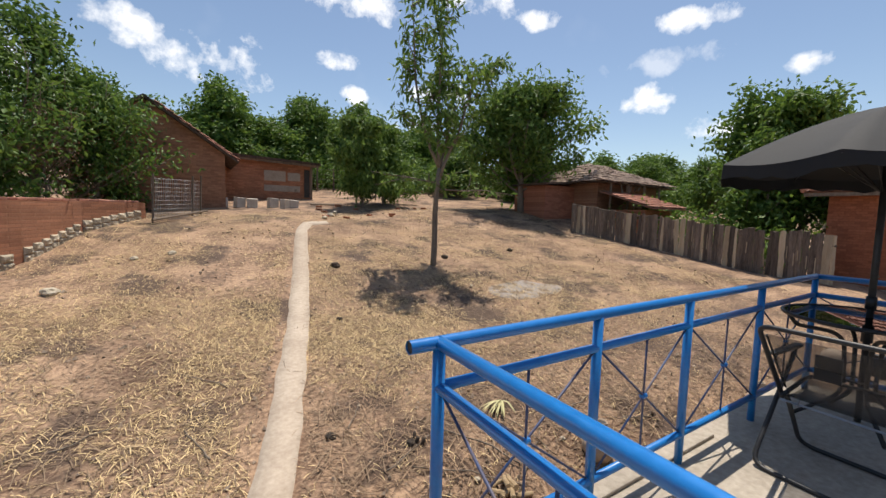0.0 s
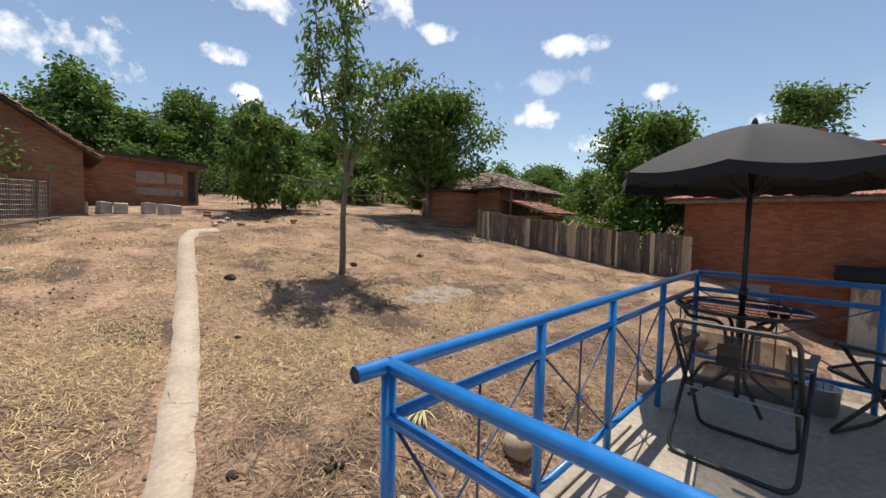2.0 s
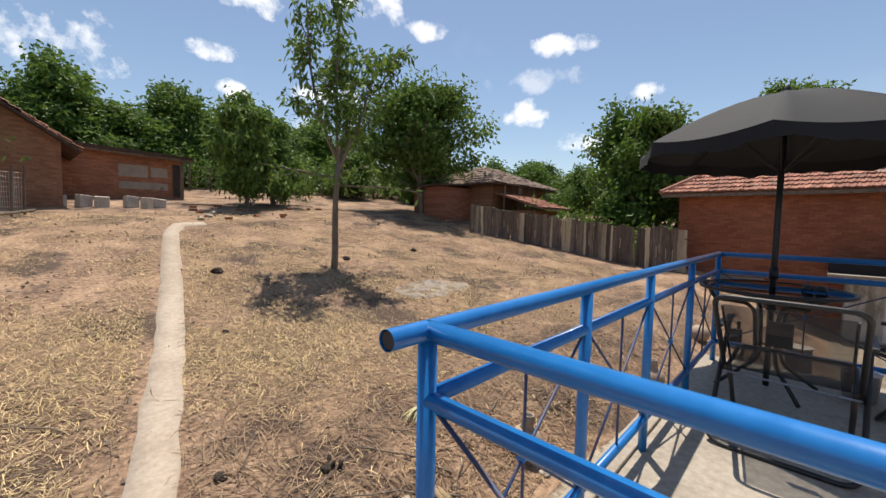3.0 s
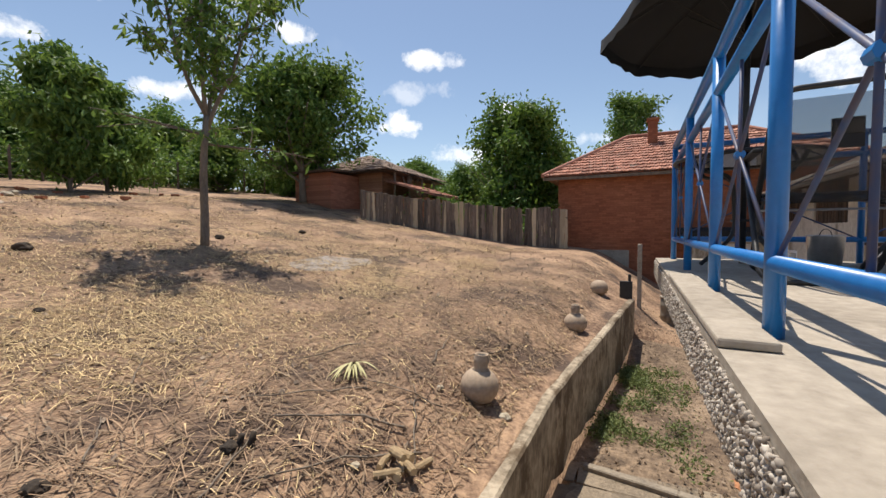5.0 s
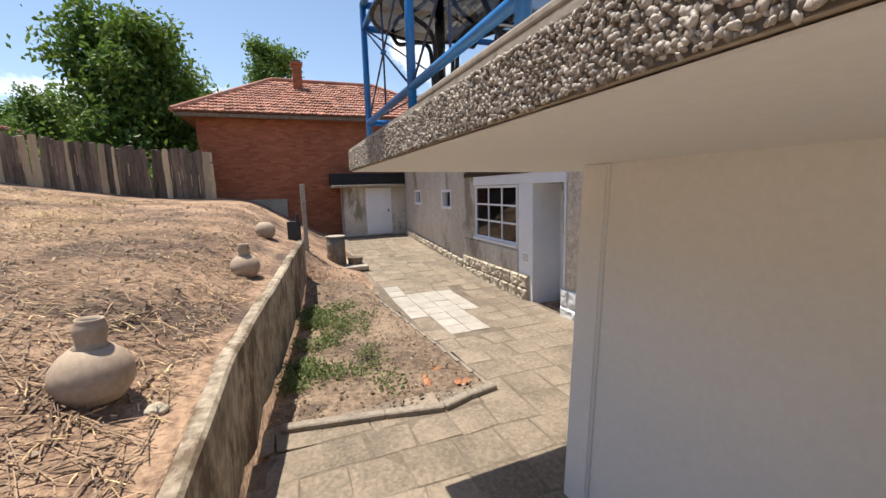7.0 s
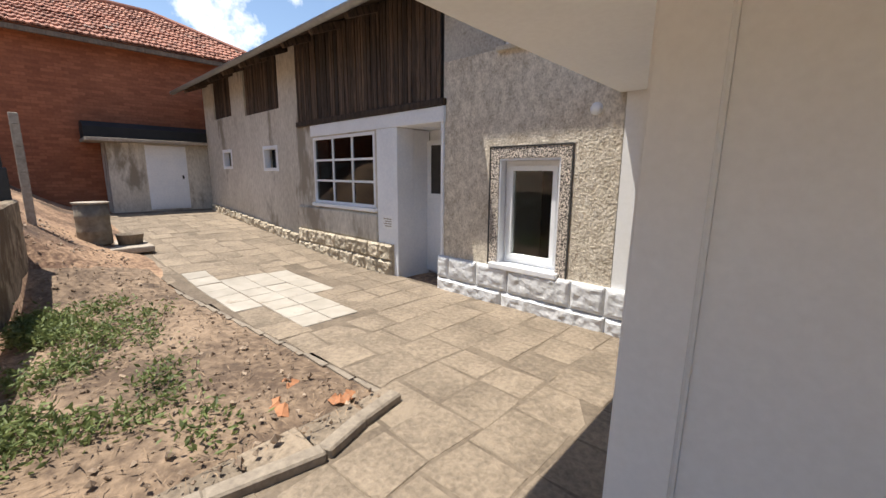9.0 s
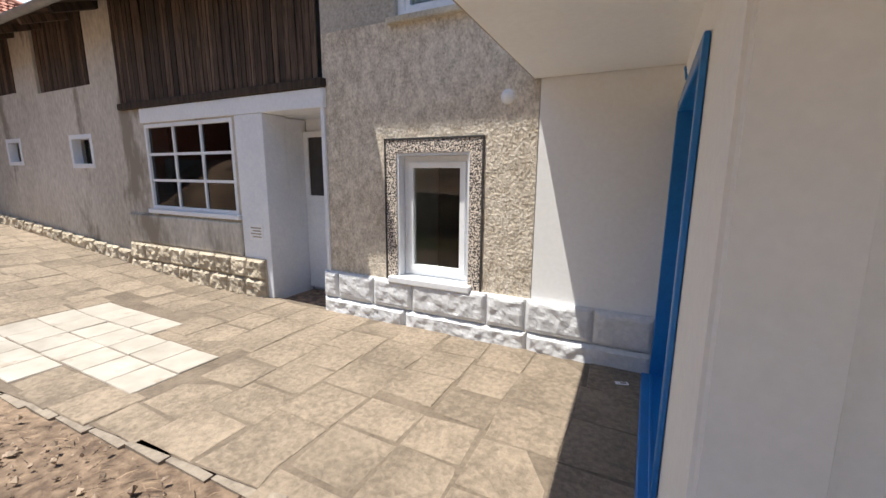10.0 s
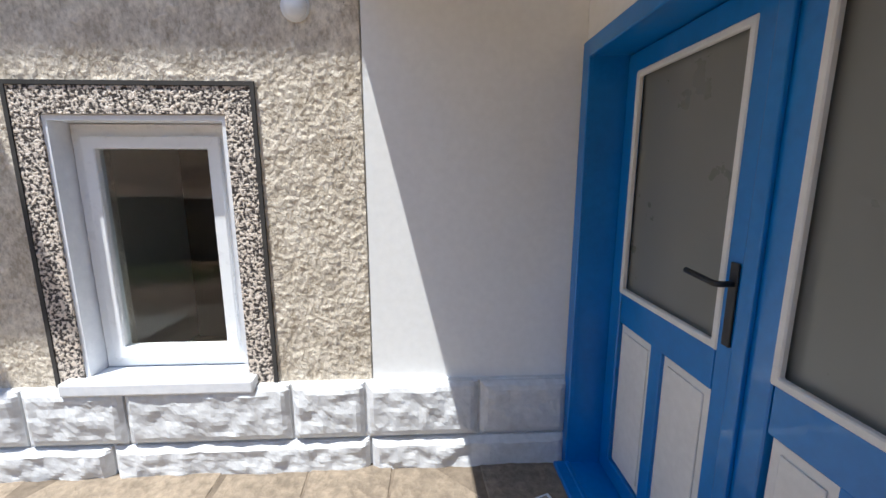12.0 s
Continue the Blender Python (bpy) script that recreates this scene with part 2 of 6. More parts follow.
M_CLAY = surface("pale_clay", (0.34, 0.25, 0.178), (0.48, 0.372, 0.275), 0.85, 30.0, 2.0, 0.2, 0.004)
M_PEB = surface("pebbles", (0.22, 0.175, 0.14), (0.50, 0.44, 0.38), 0.8, 30.0, 8.0, 0.2, 0.004, by_piece=0.4)
M_GLASS = glass("window_glass")
M_GLASSD = glass("dark_window_glass", (0.18, 0.2, 0.2))
M_TILE2 = strand("clay_tiles", (0.20, 0.085, 0.06), (0.52, 0.27, 0.19), 0.9)
# near black: painted-in shade of rooms and hollows, also plain black paint
M_DARK = surface("shade_and_black_paint", (0.03, 0.028, 0.026), (0.07, 0.065, 0.06), 0.9, 6.0, 1.0, 0.0)
M_LEAF = leafy("walnut_leaves", (0.05, 0.11, 0.022), (0.17, 0.27, 0.055))
M_LEAF2 = leafy("wood_leaves", (0.04, 0.095, 0.016), (0.15, 0.25, 0.045))
M_LEAF3 = leafy("dark_leaves", (0.04, 0.095, 0.018), (0.14, 0.23, 0.045))


# ---- building helpers ----
def obj(name, bm, material, parent=None, smooth=False, label=""):
    me = bpy.data.meshes.new(name)
    bm.to_mesh(me)
    bm.free()
    if material:
        me.materials.append(material)
    if smooth:
        me.shade_smooth()
    ob = new(name, me)
    if parent:
        ob.parent = parent
    if label:
        ob["label"] = label
    return ob


def part(name, bm, material, parent, label="", smooth=False):
    return obj(name, bm, material, parent, smooth, label)


def thing(name, label, category, at=(0, 0, 0), group="", kind="", rz=0.0):
    e = new(name)
    e.matrix_world = pose(*at, 0, 0, rz)
    e.empty_display_size = 0.1
    return tagged(e, label, category, group, kind)


def box(x0, x1, y0, y1, z0, z1, bevel=0.0, bm=None):
    own = bm is None
    bm = bm or bmesh.new()
    v = bmesh.ops.create_cube(bm, size=1.0, matrix=Matrix.LocRotScale(((x0 + x1) / 2, (y0 + y1) / 2, (z0 + z1) / 2), None, (abs(x1 - x0), abs(y1 - y0), abs(z1 - z0))))["verts"]
    if bevel and own:
        bmesh.ops.bevel(bm, geom=bm.edges[:], offset=bevel, segments=2, affect="EDGES", profile=0.5)
    return bm


def tube(points, r, seg=8, bm=None, cap=True, r1=None):
    """A round bar along points."""
    bm = bm or bmesh.new()
    pts = [Vector(p) for p in points]
    rings = []
    side = None
    for i, p in enumerate(pts):
        d = (pts[min(i + 1, len(pts) - 1)] - pts[max(i - 1, 0)]).normalized()
        if side is None:
            side = d.cross(Vector((0, 0, 1)) if abs(d.z) < 0.9 else Vector((1, 0, 0))).normalized()
        side = (side - d * side.dot(d)).normalized()
        up = d.cross(side)
        rad = r if r1 is None else r + (r1 - r) * i / max(1, len(pts) - 1)
        rings.append([bm.verts.new(p + side * (rad * math.cos(k * math.tau / seg)) + up * (rad * math.sin(k * math.tau / seg))) for k in range(seg)])
    for a, b in zip(rings, rings[1:]):
        for k in range(seg):
            bm.faces.new((a[k], a[(k + 1) % seg], b[(k + 1) % seg], b[k]))
    if cap:
        bm.faces.new(rings[0][::-1])
        bm.faces.new(rings[-1])
    return bm


def rounded(points, r=0.06, n=5):
    """The line through points with its inner corners rounded."""
    pts = [Vector(p) for p in points]
    out = [pts[0]]
    for a, b, c in zip(pts, pts[1:], pts[2:]):
        u, w = (a - b), (c - b)
        k = min(r, u.length * 0.45, w.length * 0.45)
        p0, p1 = b + u.normalized() * k, b + w.normalized() * k
        for i in range(n + 1):
            s = i / n
            out.append(p0 * (1 - s) ** 2 + b * 2 * s * (1 - s) + p1 * s * s)
    out.append(pts[-1])
    return out


def lathe(profile, seg=24, bm=None):
    bm = bm or bmesh.new()
    rings = [[bm.verts.new((r * math.cos(k * math.tau / seg), r * math.sin(k * math.tau / seg), z)) for k in range(seg)] for r, z in profile]
    for a, b in zip(rings, rings[1:]):
        for k in range(seg):
            bm.faces.new((a[k], a[(k + 1) % seg], b[(k + 1) % seg], b[k]))
    bm.faces.new(rings[0][::-1])
    bm.faces.new(rings[-1])
    return bm


def prism(outline, axis, a, b, bm=None):
    """A flat outline (pairs) pushed out along an axis from a to b; the pairs are the other two axes in order."""
    bm = bm or bmesh.new()

    def put(p, w):
        return {"x": (w, p[0], p[1]), "y": (p[0], w, p[1]), "z": (p[0], p[1], w)}[axis]
    lo = [bm.verts.new(put(p, a)) for p in outline]
    hi = [bm.verts.new(put(p, b)) for p in outline]
    n = len(outline)
    for i in range(n):
        bm.faces.new((lo[i], lo[(i + 1) % n], hi[(i + 1) % n], hi[i]))
    bm.faces.new(lo[::-1])
    bm.faces.new(hi)
    bmesh.ops.recalc_face_normals(bm, faces=bm.faces[:])
    return bm


def raw(name, verts, faces, material, parent=None, smooth=False):
    me = bpy.data.meshes.new(name)
    me.from_pydata(verts, [], faces)
    if material:
        me.materials.append(material)
    if smooth:
        me.shade_smooth()
    ob = new(name, me)
    if parent:
        ob.parent = parent
    return ob


def smoothstep(a, b, x):
    s = min(1.0, max(0.0, (x - a) / (b - a)))
    return s * s * (3 - 2 * s)


# ---- the lie of the land ----
def wall_y(x):
    """The court-side face of the low retaining wall."""
    return 2.23 - 0.04 * (x - 3) if x < 4.5 else 2.17 - 0.13 * (x - 4.5)


def yard_z(x, y):
    far = y - 2.5 if y < 14 else 11.5 + (y - 14) * 0.62
    edge = y - wall_y(min(max(x, -3), 16))
    z = -1.15 + 0.185 * far + 0.05 * (min(x, 20) - 4) + 0.05 * noise.noise((x * 0.25, y * 0.25, 0))
    z -= (0.14 + 0.14 * smoothstep(4, 9, x)) * smoothstep(2.6, 6, y) * (1 - smoothstep(10, 16, y))
    k = smoothstep(0.05, 1.05, edge) if x < 9.8 else 1.0
    return z * k + min(z, wall_top(x) - 0.004) * (1 - k)


def wall_top(x):
    return -1.45 + 0.035 * (min(max(x, -3), 10) - 3)


def court_z(x, y):
    return -2.4 + 0.069 * min(7.2, max(0.0, x - 8.7)) + 0.3 * max(0.0, y) * smoothstep(8.5, 10.5, x)


def bed_edge(x):
    """Where the paving ends and the soil bed begins."""
    return -0.14 + 0.09 * (min(max(x, 4.95), 10.5) - 4.95)


def ground_z(x, y):
    if x < 9.8:
        return yard_z(x, y) if y > wall_y(x) else court_z(x, y) - 0.03
    s = smoothstep(0.6, 3.0, y)
    return court_z(x, min(y, 1.5)) * (1 - s) + yard_z(x, max(y, 1.6)) * s - 0.03


# ---- ground ----
def spread(fine0, fine1, step, far):
    a = list(np.arange(fine0, fine1 + 1e-6, step))
    lo, hi, s = [], [], step
    x = 0.0
    while x < far:
        s *= 1.45
        x += s
        lo.append(fine0 - x)
        hi.append(fine1 + x)
    return lo[::-1] + a + hi


GX = spread(-8, 22, 0.3, 2500)
GV = sorted(set([round(v, 3) for v in spread(-9, 24, 0.3, 2500)] + [-0.02, 0.0, 0.1, 0.12]))
gv, gf = [], []
for v in GV:
    for x in GX:
        xx = min(max(x, -3), 16)
        y = v + wall_y(xx) * (1 - smoothstep(6, 20, abs(v)))
        if x < 9.8:
            z = yard_z(max(x, -30), y) if v > 0.05 else court_z(x, y) - 0.03
        else:
            z = ground_z(x, y)
        if y > 40:
            z = z * 1.0 if y < 60 else yard_z(min(x, 20), 60)
        if v < -12:
            z = -2.4
        gv.append((x, y, z + 0.015 * noise.noise((x * 2.1, y * 2.1, 3))))
nx = len(GX)
for j in range(len(GV) - 1):
    for i in range(nx - 1):
        a = j * nx + i
        gf.append((a, a + 1, a + 1 + nx, a + nx))
ground = raw("ground", gv, gf, M_SOIL, smooth=True)
tagged(ground, "dry sloping yard of bare soil and cut straw", "ground", kind="structure")

# retaining wall between the yard and the sunken court
rv, rf = [], []
RX = list(np.arange(-3, 9.81, 0.2))
for i, x in enumerate(RX):
    top = wall_top(x) + 0.02 * noise.noise((x * 1.7, 0, 5))
    y0 = wall_y(x) + 0.015 * noise.noise((x * 2, 4, 1))
    for y, z in ((y0 + 0.02, -2.7), (y0, top - 0.02), (y0 + 0.02, top), (y0 + 0.10, top), (y0 + 0.13, top - 0.02), (y0 + 0.13, -2.7)):
        rv.append((x, y, z))
    if i:
        b = i * 6
        for k in range(5):
            rf.append((b + k, b + k + 1, b + k - 5, b + k - 6))
rf += [(0, 1, 2, 3, 4, 5), tuple(len(rv) - 1 - k for k in range(6))]
retaining = raw("retaining_wall", rv, rf, M_OLDWALL)
tagged(retaining, "low weathered concrete retaining wall edging the yard", "wall", kind="structure")

# trodden concrete path up the yard
PATHLINE = [(0.33, 2.85), (0.74, 3.98), (1.6, 6.9), (2.34, 9.85), (3.12, 13.05), (3.5, 13.85), (4.35, 13.9)]
pv, pf = [], []
dense = []
for (xa, ya), (xb, yb) in zip(PATHLINE, PATHLINE[1:]):
    n = max(2, int(math.hypot(xb - xa, yb - ya) / 0.15))
    dense += [(xa + (xb - xa) * k / n, ya + (yb - ya) * k / n) for k in range(n)]
for i, (x, y) in enumerate(dense):
    xb, yb = dense[min(i + 1, len(dense) - 1)]
    xa, ya = dense[max(i - 1, 0)]
    d = Vector((xb - xa, yb - ya)).normalized()
    for k, s in enumerate((-1, -0.9, 0, 0.9, 1)):
        w = 0.19 + 0.035 * noise.noise((i * 0.3, s * 3, 7))
        px, py = x - d.y * s * w, y + d.x * s * w
        pv.append((px, py, yard_z(px, py) + (0.028 if abs(s) < 0.95 else -0.03) + 0.006 * noise.noise((px * 5, py * 5, 2))))
    if i:
        for k in range(4):
            b = i * 5 + k
            pf.append((b, b + 1, b - 4, b - 5))
path = raw("footpath", pv, pf, M_PATH, smooth=True)
tagged(path, "narrow pale concrete footpath across the dry yard", "path", kind="structure")


# ---- walls with openings ----
def wall(name, axis, f0, f1, u0, u1, z0, z1, holes, material):
    """A thick wall: front face at f0, back at f1, along the other axis from u0 to u1; holes are (u0, u1, z0, z1)."""
    us = sorted({u0, u1, *[h[0] for h in holes], *[h[1] for h in holes]})
    zs = sorted({z0, z1, *[h[2] for h in holes], *[h[3] for h in holes]})
    us, zs = [u for u in us if u0 <= u <= u1], [z for z in zs if z0 <= z <= z1]
    verts, faces = [], []

    def solid(i, j):
        if not (0 <= i < len(us) - 1 and 0 <= j < len(zs) - 1):
            return False
        um, zm = (us[i] + us[i + 1]) / 2, (zs[j] + zs[j + 1]) / 2
        return not any(h[0] < um < h[1] and h[2] < zm < h[3] for h in holes)

    def quad(*ps):
        b = len(verts)
        for f, u, z in ps:
            verts.append((u, f, z) if axis == "x" else (f, u, z))
        faces.append((b, b + 1, b + 2, b + 3))
    for i in range(len(us) - 1):
        for j in range(len(zs) - 1):
            if not solid(i, j):
                continue
            a, b, c, d = us[i], us[i + 1], zs[j], zs[j + 1]
            for f in (f0, f1):
                quad((f, a, c), (f, b, c), (f, b, d), (f, a, d))
            if not solid(i - 1, j):
                quad((f0, a, c), (f1, a, c), (f1, a, d), (f0, a, d))
            if not solid(i + 1, j):
                quad((f0, b, c), (f1, b, c), (f1, b, d), (f0, b, d))
            if not solid(i, j - 1):
                quad((f0, a, c), (f1, a, c), (f1, b, c), (f0, b, c))
            if not solid(i, j + 1):
                quad((f0, a, d), (f1, a, d), (f1, b, d), (f0, b, d))
    ob = raw(name, verts, faces, material)
    bm = bmesh.new()
    bm.from_mesh(ob.data)
    bmesh.ops.remove_doubles(bm, verts=bm.verts[:], dist=1e-5)
    bmesh.ops.recalc_face_normals(bm, faces=bm.faces[:])
    bm.to_mesh(ob.data)
    bm.free()
    return ob


FY = -2.33
wf = wall("wall_house", "x", FY, FY - 0.35, 4.385, 6.6, -2.6, 2.7, [(4.97, 5.72, -1.92, -0.72), (4.5, 5.72, 0.45, 1.74)], M_RENDER)
tagged(wf, "grey roughcast house front with two windows", "wall", kind="structure")
ww = wall("wall_porch", "x", FY + 0.004, FY - 0.346, -4.0, 4.383, -2.6, 2.7, [], M_WHITE)
tagged(ww, "smooth white plastered wall beside the porch door", "wall", kind="structure")
wd = wall("wall_door", "y", 3.42, 3.12, FY + 0.006, -0.455, -2.6, -0.17, [(-2.262, -0.808, -2.42, -0.457)], M_WHITE)
tagged(wd, "smooth white wall holding a blue double door", "wall", kind="structure")
wu = obj("wall_under_terrace", prism([(-0.45, -2.6), (0.125, -2.6), (0.005, -0.17), (-0.45, -0.17)], "x", -3.5, 3.219), M_WHITE)
tagged(wu, "smooth white supporting wall below the terrace", "wall", kind="structure")
pbm = prism([(-0.45, -2.6), (0.15, -2.6), (0.03, -0.165), (-0.45, -0.165)], "x", 3.22, 3.44)
bmesh.ops.bevel(pbm, geom=pbm.edges[:], offset=0.015, segments=3, affect="EDGES")
pil = obj("pillar", pbm, M_WHITE)
tagged(pil, "plain white square corner pillar under the terrace", "pillar", kind="structure")
hb = obj("wall_house_back", box(-4.0, 6.6, -9.3, -9.0, -2.6, 2.7), M_WHITE)
tagged(hb, "plain rear house wall", "wall", kind="structure")
hw = obj("wall_house_west", box(-4.3, -4.0, -9.0, -2.33, -2.6, 2.7), M_WHITE)
tagged(hw, "plain house end wall", "wall", kind="structure")
he = obj("wall_house_east", box(6.25, 6.55, -9.0, -2.69, -2.6, 2.7), M_WHITE)
tagged(he, "plain inner end wall of the house", "wall", kind="structure")

# terrace deck: thin at its outer edge, thicker towards the house
def deck_end(y):
    return 4.45 - 0.032 * (y - FY)


deck = bmesh.new()
prism([(FY + 0.006, 0.0), (1.31, 0.0), (1.31, -0.148), (-0.2, -0.165), (FY + 0.006, -0.165)], "x", 0.66, 4.45, bm=deck)
for v in deck.verts:
    if v.co.x > 4:
        v.co.x = deck_end(v.co.y)
prism([(FY + 0.006, 0.0), (0.35, 0.0), (0.35, -0.159), (-0.2, -0.165), (FY + 0.006, -0.165)], "x", -3.5, 0.658, bm=deck)
deck = obj("terrace_deck", deck, M_CONC)
tagged(deck, "worn grey concrete terrace slab with a pebbled edge", "terrace", kind="structure")
sof = bmesh.new()
prism([(FY + 0.02, -0.169), (-0.2, -0.169), (1.30, -0.152), (1.30, -0.157), (-0.2, -0.176), (FY + 0.02, -0.176)], "x", 0.69, 4.43, bm=sof)
for v in sof.verts:
    if v.co.x > 4:
        v.co.x = deck_end(v.co.y) - 0.02
soffit = obj("ceiling", sof, M_WHITE)
tagged(soffit, "smooth white painted underside of the terrace", "ceiling", kind="structure")
steps = bmesh.new()
ST = [(-0.55, 0.63, 0.345, 0.66, -0.17), (-0.55, 0.63, 0.66, 0.92, -0.42), (-0.55, 0.63, 0.92, 1.2, -0.68), (-0.55, 0.63, 1.2, 2.2, -0.95), (0.63, 0.95, 1.34, 2.18, -1.14), (0.95, 1.3, 1.34, 2.18, -1.34), (1.3, 1.65, 1.34, 2.18, -1.55), (1.65, 2.0, 1.34, 2.18, -1.77), (2.0, 2.35, 1.34, 2.18, -1.98), (2.35, 2.7, 1.34, 2.18, -2.2)]
for x0, x1, y0, y1, z in ST:
    box(x0, x1 + 0.002, y0, y1 + 0.002, -2.6, z, bm=steps)
st = obj("stairs", steps, M_CONC)
tagged(st, "rough grey concrete steps down to the court", "stairs", kind="structure")

# barn
BY = -2.31
bw = wall("wall_barn", "x", BY, BY - 0.3, 9.84, 15.6, -2.6, 1.55, [(13.64, 14.85, 0.45, 1.45), (11.1, 12.83, 0.37, 1.48), (13.85, 14.42, -0.77, -0.35), (11.3, 11.95, -0.82, -0.36)], M_BARN)
tagged(bw, "stained grey plaster barn wall with boarded openings", "wall", kind="structure")
bw2 = wall("wall_barn_window", "x", BY + 0.002, BY - 0.298, 7.475, 9.838, -2.6, -0.25, [(8.0, 9.82, -1.41, -0.27)], M_BARN)
tagged(bw2, "rough plaster barn wall below a wide window", "wall", kind="structure")
lin = obj("trim_lintel", box(6.56, 9.86, BY - 0.28, BY + 0.03, -0.25, -0.06, 0.008), M_WHITEP)
tagged(lin, "white painted beam over window and doorway", "trim", kind="structure")
pl2 = obj("pillar_doorway", box(7.47, 7.94, BY - 0.3, BY + 0.02, -2.5, -0.252, 0.01), M_WHITEP)
tagged(pl2, "white painted pillar beside the barn doorway", "pillar", kind="structure")
rw = obj("wall_recess", box(7.472, 7.6, BY - 0.62, BY - 0.298, -2.5, -0.26), M_WHITEP)
tagged(rw, "white side wall of the doorway recess", "wall", kind="structure")
rc = obj("ceiling_recess", box(6.56, 7.6, BY - 1.1, BY - 0.29, -0.25, -0.15), M_WHITEP)
tagged(rc, "white ceiling of the doorway recess", "ceiling", kind="structure")
be = obj("wall_barn_east", box(15.3, 15.6, -8.0, BY - 0.31, -2.6, 1.55), M_BARN)
tagged(be, "plain barn end wall", "wall", kind="structure")
bb = obj("wall_barn_back", box(6.6, 15.3, -8.3, -8.0, -2.6, 1.55), M_BARN)
tagged(bb, "plain rear barn wall", "wall", kind="structure")
# near-black colour paints the barn's unlit depth behind the window
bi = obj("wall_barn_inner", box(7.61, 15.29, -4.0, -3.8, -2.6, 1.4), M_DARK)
tagged(bi, "near-black wall painting the unlit barn behind the window", "wall", kind="structure")


def slope_roof(name, label, x0, x1, y_eave, z_eave, y_top, z_top, thick, material):
    bm = prism([(y_eave, z_eave), (y_top, z_top), (y_top, z_top + thick), (y_eave, z_eave + thick)], "x", x0, x1)
    return tagged(obj(name, bm, material), label, "roof", kind="structure")


slope_roof("roof_barn", "old barn roof over weathered rafters", 6.4, 15.95, -1.74, 1.2, -8.3, 4.0, 0.06, M_DARKWOOD)
slope_roof("roof_house", "house roof with a boarded eave", -4.5, 6.74, -1.73, 2.48, -9.3, 5.6, 0.08, M_DARKWOOD)

# brick house beyond the court
brk = obj("brick_house_wall", box(16.75, 24.0, -4.8, 4.25, -2.2, 2.33), M_BRICKWALL)
tagged(brk, "red brick wall of the neighbouring house", "wall", kind="structure")


# ---- roofs of the neighbouring house ----
def tile_mesh(name, w, l, material=None):
    """One clay roof tile: a shallow trough and roll, with a thick lower edge."""
    prof = [(-0.5, 0.0), (-0.32, 0.1), (-0.14, 0.0), (0.1, 0.0), (0.3, 0.12), (0.5, 0.02)]
    vs, fs = [], []
    for s, lift in ((0.0, 0.045), (1.08, 0.0)):
        for u, h in prof:
            vs.append((u * w, s * l, h * w + lift))
    for u, h in prof:
        vs.append((u * w, 0.0, h * w + 0.005))
    n = len(prof)
    for i in range(n - 1):
        fs.append((i, i + 1, n + i + 1, n + i))
        fs.append((2 * n + i, 2 * n + i + 1, i + 1, i))
    me = bpy.data.meshes.new(name)
    me.from_pydata(vs, [], fs)
    me.materials.append(material or M_TILE)
    return me


def tiled(parent, origin, along, up, width, rows, cols_at, w=0.24, l=0.33, singles=300, messy=0.0, seed=1, material=None):
    """Tiles on a slope: origin at the eave's end, unit vectors along the eave and up the slope."""
    rnd = random.Random(seed)
    me = tile_mesh("roof_tile", w, l, material)
    nrm = along.cross(up).normalized()
    base = Matrix((along, up, nrm)).transposed().to_4x4()
    places = []
    for r in range(rows):
        c0, c1 = cols_at(r * l)
        k = int((c1 - c0) / w)
        for c in range(k):
            p = origin + along * (c0 + (c + 0.5) * w) + up * (r * l)
            m = Matrix.Translation(p + nrm * (0.01 + rnd.uniform(0, 0.012) + messy * rnd.random())) @ base @ Euler((rnd.gauss(0, 0.02 + messy), rnd.gauss(0, 0.02 + messy), rnd.gauss(0, 0.02 + 3 * messy))).to_matrix().to_4x4()
            places.append(m)
    places.sort(key=lambda m: (m.translation - Vector((3, 1.5, 0))).length)
    for m in places[:singles]:
        ob = new("roof_tile", me)
        ob.parent = parent
        ob.matrix_basis = m
    if len(places) > singles:
        vs, fs = [], []
        for m in places[singles:]:
            b = len(vs)
            vs += [tuple(m @ v.co) for v in me.vertices]
            fs += [tuple(i + b for i in p.vertices) for p in me.polygons]
        tagged(raw("roof_tiles", vs, fs, M_TILE2 if material is None else material, parent), kind="stuff")


e0, e1, f0, f1, zr, ze = 16.35, 24.3, -5.2, 4.8, 4.3, 2.3
rb = bmesh.new()
vs = [rb.verts.new(p) for p in ((e0, f0, ze), (e1, f0, ze), (e1, f1, ze), (e0, f1, ze), (20.3, 1.9, zr), (20.3, -2.3, zr), (20.4, 1.9, zr), (20.4, -2.3, zr))]
for f in ((0, 3, 4, 5), (3, 2, 6, 4), (2, 1, 7, 6), (4, 6, 7, 5), (0, 5, 7, 1), (0, 1, 2, 3)):
    rb.faces.new([vs[k] for k in f])
bmesh.ops.recalc_face_normals(rb, faces=rb.faces[:])
hip = obj("brick_house_roof", rb, M_TILE)
tagged(hip, "red clay tiled hip roof of the neighbouring house", "roof", kind="structure")
slope = Vector((3.95, 0, zr - ze))
SL = slope.length
tiled(hip, Vector((e0, f1, ze)), Vector((0, -1, 0)), slope.normalized(), 13, int(SL / 0.33), lambda s: (2.9 * s / SL, 10.0 - 2.9 * s / SL), seed=2)
tagged(obj("trim_ridge", tube([(e0, f1, ze + 0.05), (20.3, 1.9, zr + 0.06), (20.3, -2.3, zr + 0.06), (e0, f0, ze + 0.05)], 0.09, 8), M_TILE), "clay ridge tiles along hip and ridge", "trim", kind="structure")
tagged(obj("trim_eave", box(16.38, 16.47, -5.2, 4.76, 2.17, 2.28), M_WOOD), "weathered timber eave board of the brick house", "trim", kind="structure")
